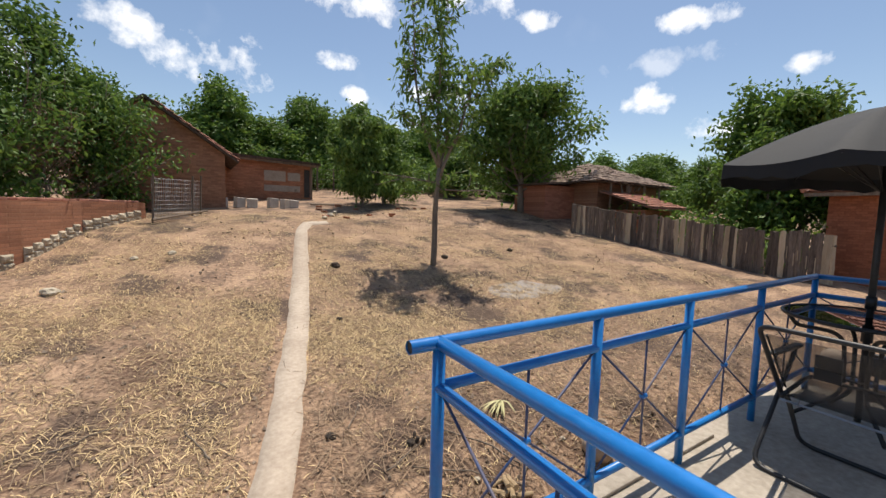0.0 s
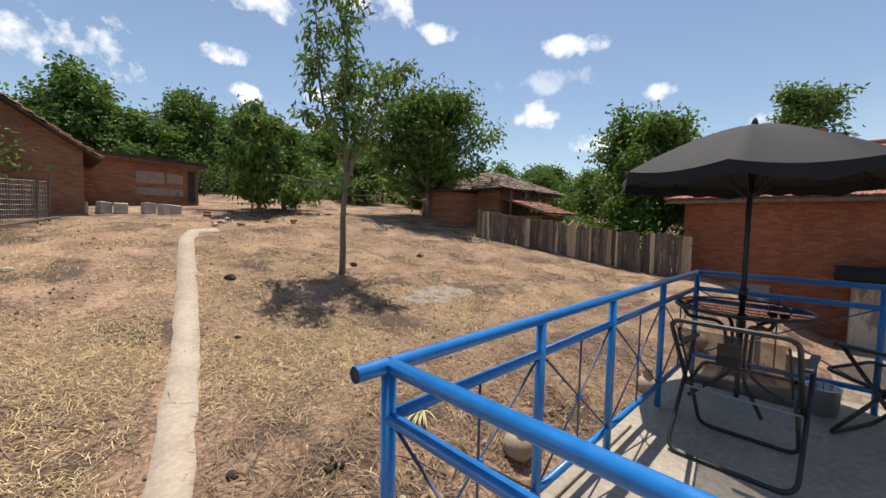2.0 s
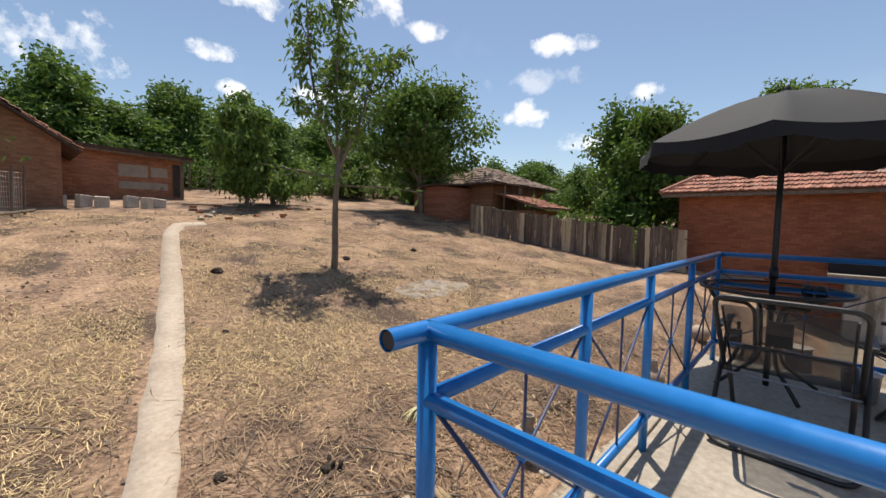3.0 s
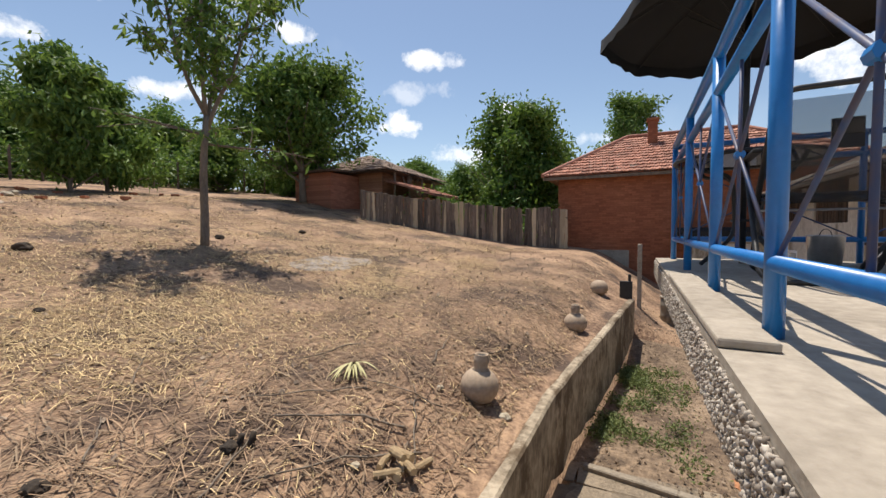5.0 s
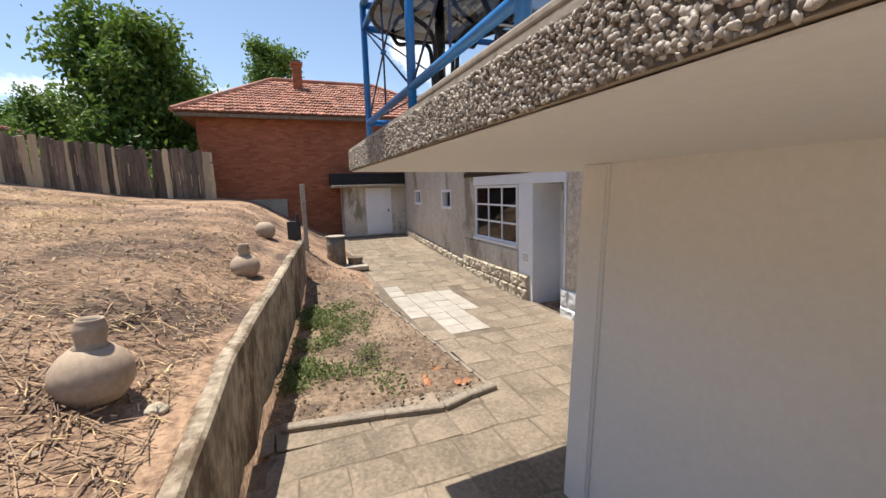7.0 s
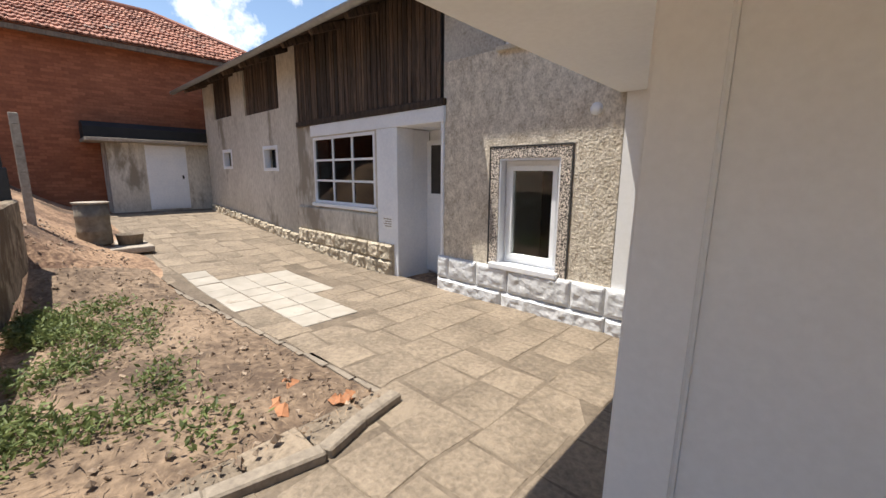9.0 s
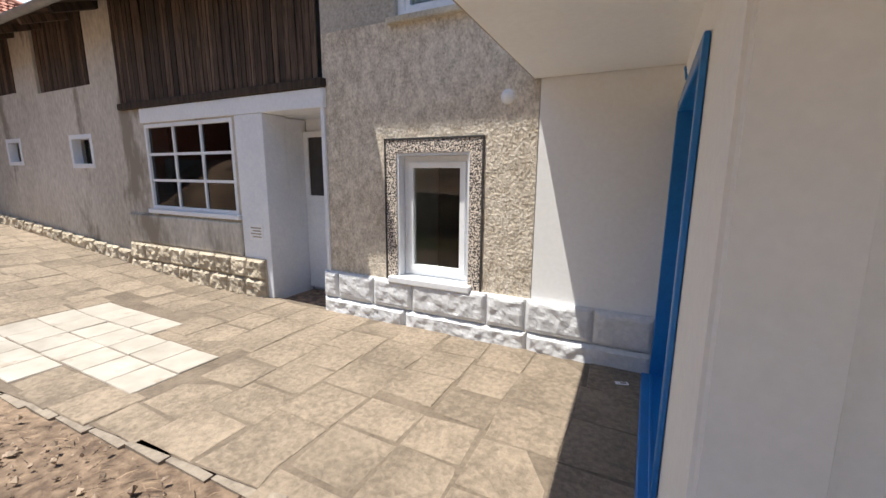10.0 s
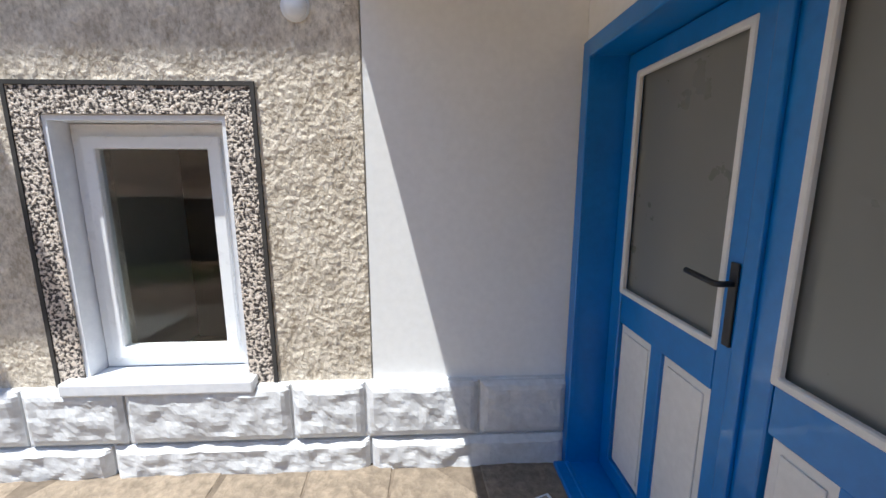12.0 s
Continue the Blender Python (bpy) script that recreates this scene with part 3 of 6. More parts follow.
tagged(obj("trim_foundation", box(16.67, 16.75, 1.7, 4.2, -2.2, -0.5), M_CONC), "pale concrete footing of the brick house", "trim", kind="structure")
ch = thing("chimney", "red brick chimney with a narrow cap on the roof", "chimney", (19.3, 0.92, 3.25))
part("stack", box(-0.18, 0.18, -0.18, 0.18, 0, 1.45, 0.008), M_BRICKWALL, ch)
part("cap", box(-0.23, 0.23, -0.23, 0.23, 1.45, 1.55, 0.01), M_BRICKR, ch)
part("flue", box(-0.13, 0.13, -0.13, 0.13, 1.55, 1.63, 0.01), M_DARK, ch)

# outhouse
oh = thing("outhouse", "small stained plaster outhouse with a white door", "shed", (15.87, -1.37, -1.92))
part("wall", box(0, 0.82, -1.7, 1.23, 0, 1.75, 0.01), M_BARN, oh)
part("roof_slab", box(-0.35, 0.82, -1.7, 1.62, 1.75, 1.83, 0.01), M_CONC, oh, "thin weathered concrete roof slab")
od = part("door", box(-0.03, 0.0, -0.4, 0.4, 0.1, 1.66, 0.006), M_WHITEP, oh, "white painted plank door")
part("latch", box(-0.05, -0.03, -0.36, -0.32, 0.85, 0.95), M_BLACK, od)
part("door_frame", box(-0.02, -0.002, -0.46, 0.46, 0.06, 1.71, 0.004), M_WHITEP, oh)
rollb = bmesh.new()
prism([(0.0, 1.835), (0.8, 1.835), (0.8, 2.1), (0.65, 2.24), (0.3, 2.24), (0.0, 2.1)], "y", -1.6, 1.6, bm=rollb)
part("roof_cover", rollb, M_CLOTH, oh, "dark tarred cover on the roof")

# ---- terrace railing ----
RY, RX0, RX4 = 1.185, 0.72, 4.21
PX = [0.72, 1.522, 2.285, 3.205, 4.21]
rail = thing("terrace_railing", "blue painted tubular railing with crossed thin rods", "railing", (0, 0, 0))
for x in PX:
    part("post", tube([(x, RY, 0), (x, RY, 0.905)], 0.021, 12), M_BLUE, rail, smooth=True)
for z, a in ((0.91, 0.61), (0.765, RX0), (0.165, RX0)):
    part("rail", tube([(a, RY, z), (RX4, RY, z)], 0.022 if z > 0.8 else 0.019, 14, cap=z < 0.8), M_BLUE, rail, smooth=True)
# near-black plug in the pipe end stands for the shade inside
part("rail_mouth", tube([(0.615, RY, 0.91), (0.635, RY, 0.91)], 0.019, 10), M_DARK, rail, "near-black plug painting the shade inside the open pipe end")
for z in (0.91, 0.765, 0.165):
    part("rail", tube([(RX0, RY, z), (RX0 - 0.1, -0.9, z)], 0.022 if z > 0.8 else 0.019, 14), M_BLUE, rail, smooth=True)
    part("rail", tube([(RX4, RY, z), (RX4, -2.1 if z > 0.8 else -1.95, z)], 0.021, 10), M_BLUE, rail, smooth=True)
for y in (0.05, -0.95, -1.93):
    part("post", tube([(RX4, y, 0), (RX4, y, 0.905)], 0.02, 10), M_BLUE, rail, smooth=True)
part("post", tube([(RX0 - 0.1, -0.85, 0), (RX0 - 0.1, -0.85, 0.905)], 0.021, 10), M_BLUE, rail, smooth=True)
M_ROD = surface("rusty_blue_rod", (0.02, 0.07, 0.2), (0.10, 0.08, 0.10), 0.5, 30.0, 5.0, 0.1, 0.001)


def rods(p, q, z0=0.165, z1=0.765):
    """Crossed rods with an upright between two posts."""
    p, q = Vector(p), Vector(q)
    mid = (p + q) / 2
    up0, up1 = Vector((0, 0, z0)), Vector((0, 0, z1))
    for a, b in ((p + up0, q + up1), (p + up1, q + up0), (mid + up0, mid + up1)):
        part("rod", tube([a, b], 0.0055, 6), M_ROD, rail, smooth=True)
    c = mid + Vector((0, 0, (z0 + z1) / 2))
    part("hub", tube([c - Vector((0.015, 0, 0)), c + Vector((0.015, 0, 0))], 0.014, 8), M_BLUE, rail)


for a, b in zip(PX, PX[1:]):
    rods((a, RY, 0), (b, RY, 0))
for a, b in ((RY, 0.05), (0.05, -0.95), (-0.95, -1.93)):
    rods((RX4, a, 0), (RX4, b, 0))
for a, b in ((RY, 0.15), (0.15, -0.85)):
    rods((RX0 - 0.05 * (RY - a), a, 0), (RX0 - 0.05 * (RY - b), b, 0))

# loose concrete strip on the deck's edge
tagged(obj("edge_slab", box(1.375, 2.75, 1.205, 1.312, 0.001, 0.022, 0.006), M_CONC), "loose grey concrete strip lying on the terrace edge", "slab")


# ---- umbrella, table and chairs ----
def umbrella(at):
    u = thing("parasol", "open black fabric parasol through the garden table", "parasol", at)
    part("pole", tube([(0, 0, -0.03), (0, 0, 2.02)], 0.019, 12), M_BLACK, u, smooth=True)
    part("collar", tube([(0, 0, 0.74), (0, 0, 0.82)], 0.028, 12), M_BLACK, u, smooth=True)
    part("knob", tube([(0.02, 0, 0.95), (0.06, 0, 0.95)], 0.014, 8), M_BLACK, u)
    n, sub, R = 8, 8, 0.93
    vs, fs = [], []
    rings = 8
    for j in range(rings + 1):
        s = j / rings
        for k in range(n * sub):
            f = (k % sub) / sub
            a = (k / (n * sub)) * math.tau
            corner = math.cos(math.pi / n) / math.cos((f - 0.5) * math.tau / n)
            dip = 0.035 * s * (1 - (2 * f - 1) ** 2)
            r = R * s * (corner * 0.98 + 0.02)
            z = 2.04 - 0.37 * s ** 1.45 - dip
            vs.append((r * math.cos(a), r * math.sin(a), z))
    m = n * sub
    for j in range(rings):
        for k in range(m):
            fs.append((j * m + k, j * m + (k + 1) % m, (j + 1) * m + (k + 1) % m, (j + 1) * m + k))
    canopy = raw("canopy", vs, fs, M_CLOTH, u, True)
    vs, fs = [], []
    for k in range(m):
        f = (k % sub) / sub
        a = k / m * math.tau
        corner = math.cos(math.pi / n) / math.cos((f - 0.5) * math.tau / n)
        r = R * (corner * 0.98 + 0.02)
        z = 2.04 - 0.37 - 0.035 * (1 - (2 * f - 1) ** 2)
        drop = 0.085 + 0.012 * math.sin(k * 2.4) + 0.01 * math.sin(k * 0.9)
        vs += [(r * math.cos(a), r * math.sin(a), z), ((r + 0.004 + 0.008 * math.sin(k * 1.7)) * math.cos(a), (r + 0.006) * math.sin(a), z - drop)]
    for k in range(m):
        fs.append((2 * k, 2 * ((k + 1) % m), 2 * ((k + 1) % m) + 1, 2 * k + 1))
    raw("valance", vs, fs, M_CLOTH, canopy, True)
    for k in range(n):
        a = k * math.tau / n
        pts = [(R * s * math.cos(a), R * s * math.sin(a), 2.03 - 0.37 * s ** 1.45 - 0.012) for s in (0.02, 0.3, 0.6, 0.85, 1.0)]
        rib = part("rib", tube(pts, 0.004, 5), M_BLACK, u)
        part("strut", tube([(0.02 * math.cos(a), 0.02 * math.sin(a), 1.5), (R * 0.5 * math.cos(a), R * 0.5 * math.sin(a), 2.02 - 0.37 * 0.5 ** 1.45 - 0.015)], 0.004, 5), M_BLACK, rib)
    part("finial", lathe([(0.02, 2.02), (0.022, 2.05), (0.012, 2.08), (0.003, 2.09)], 10), M_BLACK, u, smooth=True)
    return u


TX, TY = 3.76, 0.80
umbrella((TX + 0.06, TY, 0.035))
M_SMOKE = glass("smoked_glass", (0.05, 0.055, 0.06))
tb = thing("garden_table", "round smoked glass garden table with black tube legs", "table", (TX, TY, 0))
part("tabletop", lathe([(0.03, 0.708), (0.41, 0.708), (0.412, 0.712), (0.41, 0.716), (0.03, 0.716)], 40), M_SMOKE, tb, "dark tinted glass", smooth=False)
ring = [(0.42 * math.cos(k * math.tau / 40), 0.42 * math.sin(k * math.tau / 40), 0.71) for k in range(41)]
part("rim", tube(ring, 0.013, 8), M_BLACK, tb, smooth=True)
for k in range(4):
    a = k * math.tau / 4 + 0.6
    c, s = math.cos(a), math.sin(a)
    line = rounded([(0.40 * c, 0.40 * s, 0.7), (0.36 * c, 0.36 * s, 0.63), (0.10 * c, 0.10 * s, 0.60), (0.075 * c, 0.075 * s, 0.2), (0.33 * c, 0.33 * s, 0.012)], 0.1, 6)
    part("leg", tube(line, 0.013, 8), M_BLACK, tb, smooth=True)
part("sleeve", tube([(0.06, 0, 0.55), (0.06, 0, 0.705)], 0.03, 12), M_BLACK, tb, smooth=True)
part("brace", tube([(0.075 * math.cos(k * math.tau / 24), 0.075 * math.sin(k * math.tau / 24), 0.3) for k in range(25)], 0.008, 6), M_BLACK, tb)

sg = thing("sunglasses", "pair of dark sunglasses lying on the glass table", "glasses", (TX - 0.02, TY - 0.22, 0.724))
for y in (-0.033, 0.033):
    part("lens", lathe([(0.005, -0.003), (0.028, 0.0), (0.03, 0.012), (0.022, 0.03), (0.004, 0.036)], 12), M_BLACK, sg, smooth=True).location = (0, y, 0.004)
part("temple", tube(rounded([(0.0, -0.06, 0.015), (0.1, -0.062, 0.018), (0.13, -0.06, 0.004)], 0.02), 0.003, 6), M_BLACK, sg)
part("temple", tube(rounded([(0.0, 0.06, 0.015), (0.1, 0.062, 0.018), (0.13, 0.06, 0.004)], 0.02), 0.003, 6), M_BLACK, sg)


def mesh_cloth():
    m = surface("mesh_sling", (0.03, 0.03, 0.032), (0.06, 0.06, 0.062), 0.8, 60.0, 3.0, 0.1, 0.001)
    t = m.node_tree
    b = t.nodes["Principled BSDF"]
    b.inputs["Alpha"].default_value = 0.4
    return m


M_SLING = mesh_cloth()
M_STEEL = surface("bare_steel", (0.45, 0.45, 0.46), (0.6, 0.6, 0.61), 0.35, 40.0, 4.0, 0.05, 0.001, metal=1.0)


def chair(at, rz):
    """A folding garden chair that faces +x, its middle at the origin."""
    c = thing("folding_chair", "black folding garden chair with dark mesh sling", "chair", at, "chairs round the garden table", rz=rz)
    w = 0.27
    part("back_frame", tube(rounded([(0.02, -w, 0.34), (-0.36, -w, 0.80), (-0.36, w, 0.80), (0.02, w, 0.34)], 0.07), 0.0125, 8), M_BLACK, c, smooth=True)
    part("rear_leg", tube(rounded([(0.2, -w - 0.02, 0.60), (-0.24, -w - 0.02, 0.012), (-0.24, w + 0.02, 0.012), (0.2, w + 0.02, 0.60)], 0.08), 0.0125, 8), M_BLACK, c, smooth=True)
    part("front_leg", tube(rounded([(0.0, -w + 0.02, 0.38), (0.26, -w + 0.02, 0.012), (0.26, w - 0.02, 0.012), (0.0, w - 0.02, 0.38)], 0.08), 0.0125, 8), M_BLACK, c, smooth=True)
    part("seat_frame", tube(rounded([(-0.06, -w + 0.02, 0.37), (0.30, -w + 0.02, 0.42), (0.30, w - 0.02, 0.42), (-0.06, w - 0.02, 0.37)], 0.06), 0.0115, 8), M_BLACK, c, smooth=True)
    vs, fs = [], []
    for i in range(9):
        s = i / 8
        for k in (-1, 1):
            vs.append((0.0 - 0.345 * s - 0.02 * math.sin(math.pi * s), k * (w - 0.035), 0.365 + 0.395 * s))
    for i in range(8):
        fs.append((2 * i, 2 * i + 1, 2 * i + 3, 2 * i + 2))
    back = raw("backrest", vs, fs, M_SLING, c, True)
    so = back.modifiers.new("thick", "SOLIDIFY")
    so.thickness = 0.003
    part("label_patch", box(-0.005, 0.005, -0.05, 0.05, -0.06, 0.06), M_CLOTH, back, "sewn dark patch").location = (-0.24, 0.02, 0.63)
    part("seam", tube([(-0.06, -w + 0.035, 0.43), (-0.345, -w + 0.035, 0.755)], 0.006, 6), M_BLACK, back)
    part("seam", tube([(-0.06, w - 0.035, 0.43), (-0.345, w - 0.035, 0.755)], 0.006, 6), M_BLACK, back)
    vs, fs = [], []
    for i in range(7):
        s = i / 6
        for k in (-1, 1):
            vs.append((-0.05 + 0.34 * s, k * (w - 0.035), 0.375 + 0.045 * s - 0.03 * math.sin(math.pi * s)))
    for i in range(6):
        fs.append((2 * i, 2 * i + 1, 2 * i + 3, 2 * i + 2))
    seat = raw("seat", vs, fs, M_SLING, c, True)
    seat.modifiers.new("thick", "SOLIDIFY").thickness = 0.004
    part("steel_bar", tube([(-0.0, -w, 0.33), (-0.0, w, 0.33)], 0.006, 6), M_STEEL, c, "bright steel cross bar")
    for k in (-1, 1):
        part("armrest", box(-0.12, 0.24, k * (w + 0.02) - 0.02, k * (w + 0.02) + 0.02, 0.595, 0.615, 0.006), M_BLACK, c)
        part("spring", tube([(-0.01, k * (w - 0.08), 0.33), (0.02, k * (w - 0.08), 0.365)], 0.005, 6), M_STEEL, c)
    return c


first = chair((2.84, 0.665, 0.0), -3)
copy_thing(first, pose(3.66, -0.06, 0.0, 0, 0, 62))
bk = thing("paint_bucket", "dented pale metal bucket on the terrace", "bucket", (3.95, 0.32, 0.0))
part("body", lathe([(0.075, 0.0), (0.085, 0.01), (0.1, 0.19), (0.104, 0.2), (0.098, 0.2), (0.09, 0.19), (0.07, 0.02)], 20), M_STEEL, bk, smooth=True)
part("handle", tube([(0.1 * math.cos(a), 0.0, 0.19 + 0.05 * math.sin(a)) for a in np.linspace(0, math.pi, 12)], 0.003, 5), M_BLACK, bk)

# pebbles set in the terrace edge
PEB = []
for k in range(5):
    bm = bmesh.new()
    bmesh.ops.create_icosphere(bm, subdivisions=2, radius=1.0)
    for v in bm.verts:
        v.co *= 1 + 0.55 * noise.noise(v.co * 1.5 + Vector((k * 7, 0, 0)))
        v.co = Vector((v.co.x, v.co.y * 0.75, v.co.z * 0.8))
    me = bpy.data.meshes.new("pebble")
    bm.to_mesh(me)
    bm.free()
    me.materials.append(M_PEB)
    me.shade_smooth()
    PEB.append(me)
peb_band = thing("pebble_band", "pale river pebbles set in the terrace edge", "pebbles", (0, 0, 0))
rnd = random.Random(5)
places = []
for face, a0, a1 in (("n", 0.68, 4.32),):
    nx = int((a1 - a0) / 0.0092)
    for i in range(nx):
        for j in range(14):
            a = a0 + (i + 0.5 + rnd.uniform(-0.45, 0.45)) * (a1 - a0) / nx
            z = -0.146 + (j + 0.5 + rnd.uniform(-0.45, 0.45)) * 0.0089
            r = rnd.uniform(0.0034, 0.0074)
            p = (a, 1.314 + rnd.uniform(-0.002, 0.003), z) if face == "n" else (4.452, a, z)
            places.append(Matrix.LocRotScale(p, Euler((rnd.uniform(0, 6.3), rnd.uniform(0, 6.3), rnd.uniform(0, 6.3))), (r * 1.15, r, r)))
places.sort(key=lambda m: (m.translation - Vector((1.6, 1.6, 0))).length)
for m in places[:300]:
    ob = new("pebble", rnd.choice(PEB))
    ob.parent = peb_band
    ob.matrix_basis = m
vs, fs = [], []
for m in places[300:]:
    me = PEB[rnd.randrange(5)]
    b = len(vs)
    vs += [tuple(m @ v.co) for v in me.vertices]
    fs += [tuple(i + b for i in p.vertices) for p in me.polygons]
M_PEB2 = strand("mixed_pebbles", (0.17, 0.135, 0.105), (0.58, 0.52, 0.45), 0.8)
tagged(raw("pebbles", vs, fs, M_PEB2, peb_band, True), kind="stuff")

part("bedding", box(0.665, 4.325, 1.3105, 1.3135, -0.147, -0.02), surface("dark_mortar", (0.08, 0.065, 0.05), (0.17, 0.14, 0.11), 0.95, 40.0, 4.0, 0.4, 0.004), peb_band, "dark mortar between the pebbles")


# ---- house front ----
def ring_frame(u0, u1, z0, z1, t, y0, y1, bevel=0.004):
    """A rectangular frame in an x-z plane, t wide, from y0 to y1, as one mesh."""
    bm = bmesh.new()
    out = [(u0, z0), (u1, z0), (u1, z1), (u0, z1)]
    inn = [(u0 + t, z0 + t), (u1 - t, z0 + t), (u1 - t, z1 - t), (u0 + t, z1 - t)]
    rings = [[bm.verts.new((u, y, z)) for u, z in pts] for y, pts in ((y0, out), (y1, out), (y1, inn), (y0, inn))]
    for a, b in zip(rings, rings[1:] + rings[:1]):
        for k in range(4):
            bm.faces.new((a[k], a[(k + 1) % 4], b[(k + 1) % 4], b[k]))
    bmesh.ops.recalc_face_normals(bm, faces=bm.faces[:])
    if bevel:
        bmesh.ops.bevel(bm, geom=bm.edges[:], offset=bevel, segments=1, affect="EDGES")
    return bm


M_PVC = surface("white_plastic", (0.80, 0.81, 0.82), (0.85, 0.86, 0.87), 0.3, 20.0, 1.0, 0.02, 0.001)
M_SPECK = surface("speckled_band", (0.04, 0.032, 0.03), (0.78, 0.68, 0.58), 0.9, 75.0, 60.0, 1.0, 0.015, detail=1.5, span=0.1)

win = thing("window_1", "white plastic casement window with dark glass", "window", (0, 0, 0), kind="structure")
part("window_frame", ring_frame(4.99, 5.70, -1.90, -0.74, 0.06, FY - 0.16, FY - 0.10), M_PVC, win)
part("sash", ring_frame(5.045, 5.645, -1.845, -0.795, 0.055, FY - 0.135, FY - 0.075), M_PVC, win)
pane = part("pane", box(5.095, 5.595, FY - 0.112, FY - 0.104, -1.795, -0.845), M_GLASS, win)
pane.visible_shadow = False
part("reveal", ring_frame(4.965, 5.725, -1.925, -0.715, 0.022, FY - 0.2, FY + 0.004, 0), M_WHITEP, win, "white painted plaster reveal")
part("window_sill", box(4.93, 5.80, FY - 0.10, FY + 0.075, -1.965, -1.90, 0.01), M_WHITEP, win)
# the room's lack of light is put into this wall's near-black colour
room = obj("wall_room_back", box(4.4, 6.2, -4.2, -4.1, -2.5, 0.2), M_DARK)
tagged(room, "near-black wall painting the unlit room behind the house window", "wall", kind="structure")
band = bmesh.new()
for u0, u1, z0, z1 in ((4.855, 4.967, -1.945, -0.60), (5.723, 5.835, -1.945, -0.60), (4.967, 5.723, -0.713, -0.60)):
    box(u0, u1, FY - 0.01, FY + 0.014, z0, z1, bm=band)
tagged(obj("trim_window_band", band, M_SPECK), "dark speckled pebble band round the window", "trim", kind="structure")
line = bmesh.new()
for u0, u1, z0, z1 in ((4.835, 4.853, -1.945, -0.58), (5.837, 5.855, -1.945, -0.58), (4.853, 5.837, -0.598, -0.58)):
    box(u0, u1, FY - 0.01, FY + 0.018, z0, z1, bm=line)
tagged(obj("trim_window_line", line, M_DARK), "black painted line round the window band", "trim", kind="structure")


def dashed(name, label, x0, x1, z0, z1, holes, y, amp, step, material, category="wall"):
    """A coat of rough plaster: a fine grid with real relief, open where holes are (x0, x1, z0, z1)."""
    nx, nz = int((x1 - x0) / step), int((z1 - z0) / step)
    vs, fs = [], []
    for j in range(nz + 1):
        for i in range(nx + 1):
            x, z = x0 + (x1 - x0) * i / nx, z0 + (z1 - z0) * j / nz
            h = noise.noise((x * 75, z * 75, 0)) * 0.6 + noise.noise((x * 38, z * 46, 4)) * 0.6
            vs.append((x, y + amp * max(-0.2, h), z))
    for j in range(nz):
        for i in range(nx):
            xm, zm = x0 + (x1 - x0) * (i + 0.5) / nx, z0 + (z1 - z0) * (j + 0.5) / nz
            if any(h[0] < xm < h[1] and h[2] < zm < h[3] for h in holes):
                continue
            a = j * (nx + 1) + i
            fs.append((a, a + 1, a + nx + 2, a + nx + 1))
    return tagged(raw(name, vs, fs, material, smooth=True), label, category, kind="structure")


M_COAT = surface("roughcast_coat", (0.42, 0.355, 0.27), (0.80, 0.72, 0.595), 0.95, 60.0, 14.0, 0.8, 0.012, c3=(0.2, 0.17, 0.135), c3_cut=0.63, c3_scale=34.0, stretch=(1, 1, 0.7), span=0.24, detail=3.0)
dashed("wall_coat", "thick grey roughcast coat on the house front", 4.39, 6.595, -1.97, 0.44, [(4.838, 5.852, -2.0, -0.583)], FY + 0.006, 0.0065, 0.0085, M_COAT)


def rough_block(w, h, d, seed, amp=0.014, n=(18, 9)):
    """A rusticated stone: chamfered edges and a hewn face towards +y."""
    vs, fs = [], []
    nx, nz = n
    for j in range(nz + 1):
        for i in range(nx + 1):
            u, v = i / nx, j / nz
            e = min(u, 1 - u) * w, min(v, 1 - v) * h
            k = smoothstep(0.0, 0.03, min(e))
            vs.append(((u - 0.5) * w, d * (0.35 + 0.65 * k) + k * amp * (noise.noise((u * w * 12, v * h * 12, seed * 3.3)) + 0.35 * noise.noise((u * w * 34, v * h * 34, seed * 3.3))), v * h))
    for j in range(nz):
        for i in range(nx):
            a = j * (nx + 1) + i
            fs.append((a, a + nx + 1, a + nx + 2, a + 1))
    b = len(vs)
    vs += [(-w / 2, 0, 0), (w / 2, 0, 0), (w / 2, 0, h), (-w / 2, 0, h)]
    row = lambda j: [j * (nx + 1) + i for i in range(nx + 1)]
    fs.append(tuple(row(0) + [b + 1, b]))
    fs.append(tuple(row(nz)[::-1] + [b + 3, b + 2]))
    col = lambda i: [j * (nx + 1) + i for j in range(nz + 1)]
    fs.append(tuple(col(0)[::-1] + [b, b + 3]))
    fs.append(tuple(col(nx) + [b + 2, b + 1]))
    return vs, fs


def block_course(parent, x0, x1, z0, z1, y, d, material, widths, seed, amp=0.014):
    r = random.Random(seed)
    x = x0
    while x < x1 - 0.05:
        w = min(r.choice(widths) * r.uniform(0.9, 1.1), x1 - x)
        if x1 - x - w < 0.12:
            w = x1 - x
        vs, fs = rough_block(w - 0.008, z1 - z0 - 0.008, d, r.random() * 50, amp)
        ob = raw("block", vs, fs, material, parent)
        ob.location = (x + w / 2, y, z0)
        x += w


def block_row(parent, cuts, z0, z1, y, d, material, seed, amp):
    """Hewn stones whose joints stand at the given places."""
    for k, (a, b) in enumerate(zip(cuts, cuts[1:])):
        vs, fs = rough_block(b - a - 0.014, z1 - z0 - 0.008, d, seed * 7.3 + k * 2.9, amp, (max(8, int((b - a) / 0.018)), 14))
        ob = raw("block", vs, fs, material, parent)
        ob.location = ((a + b) / 2, y, z0)


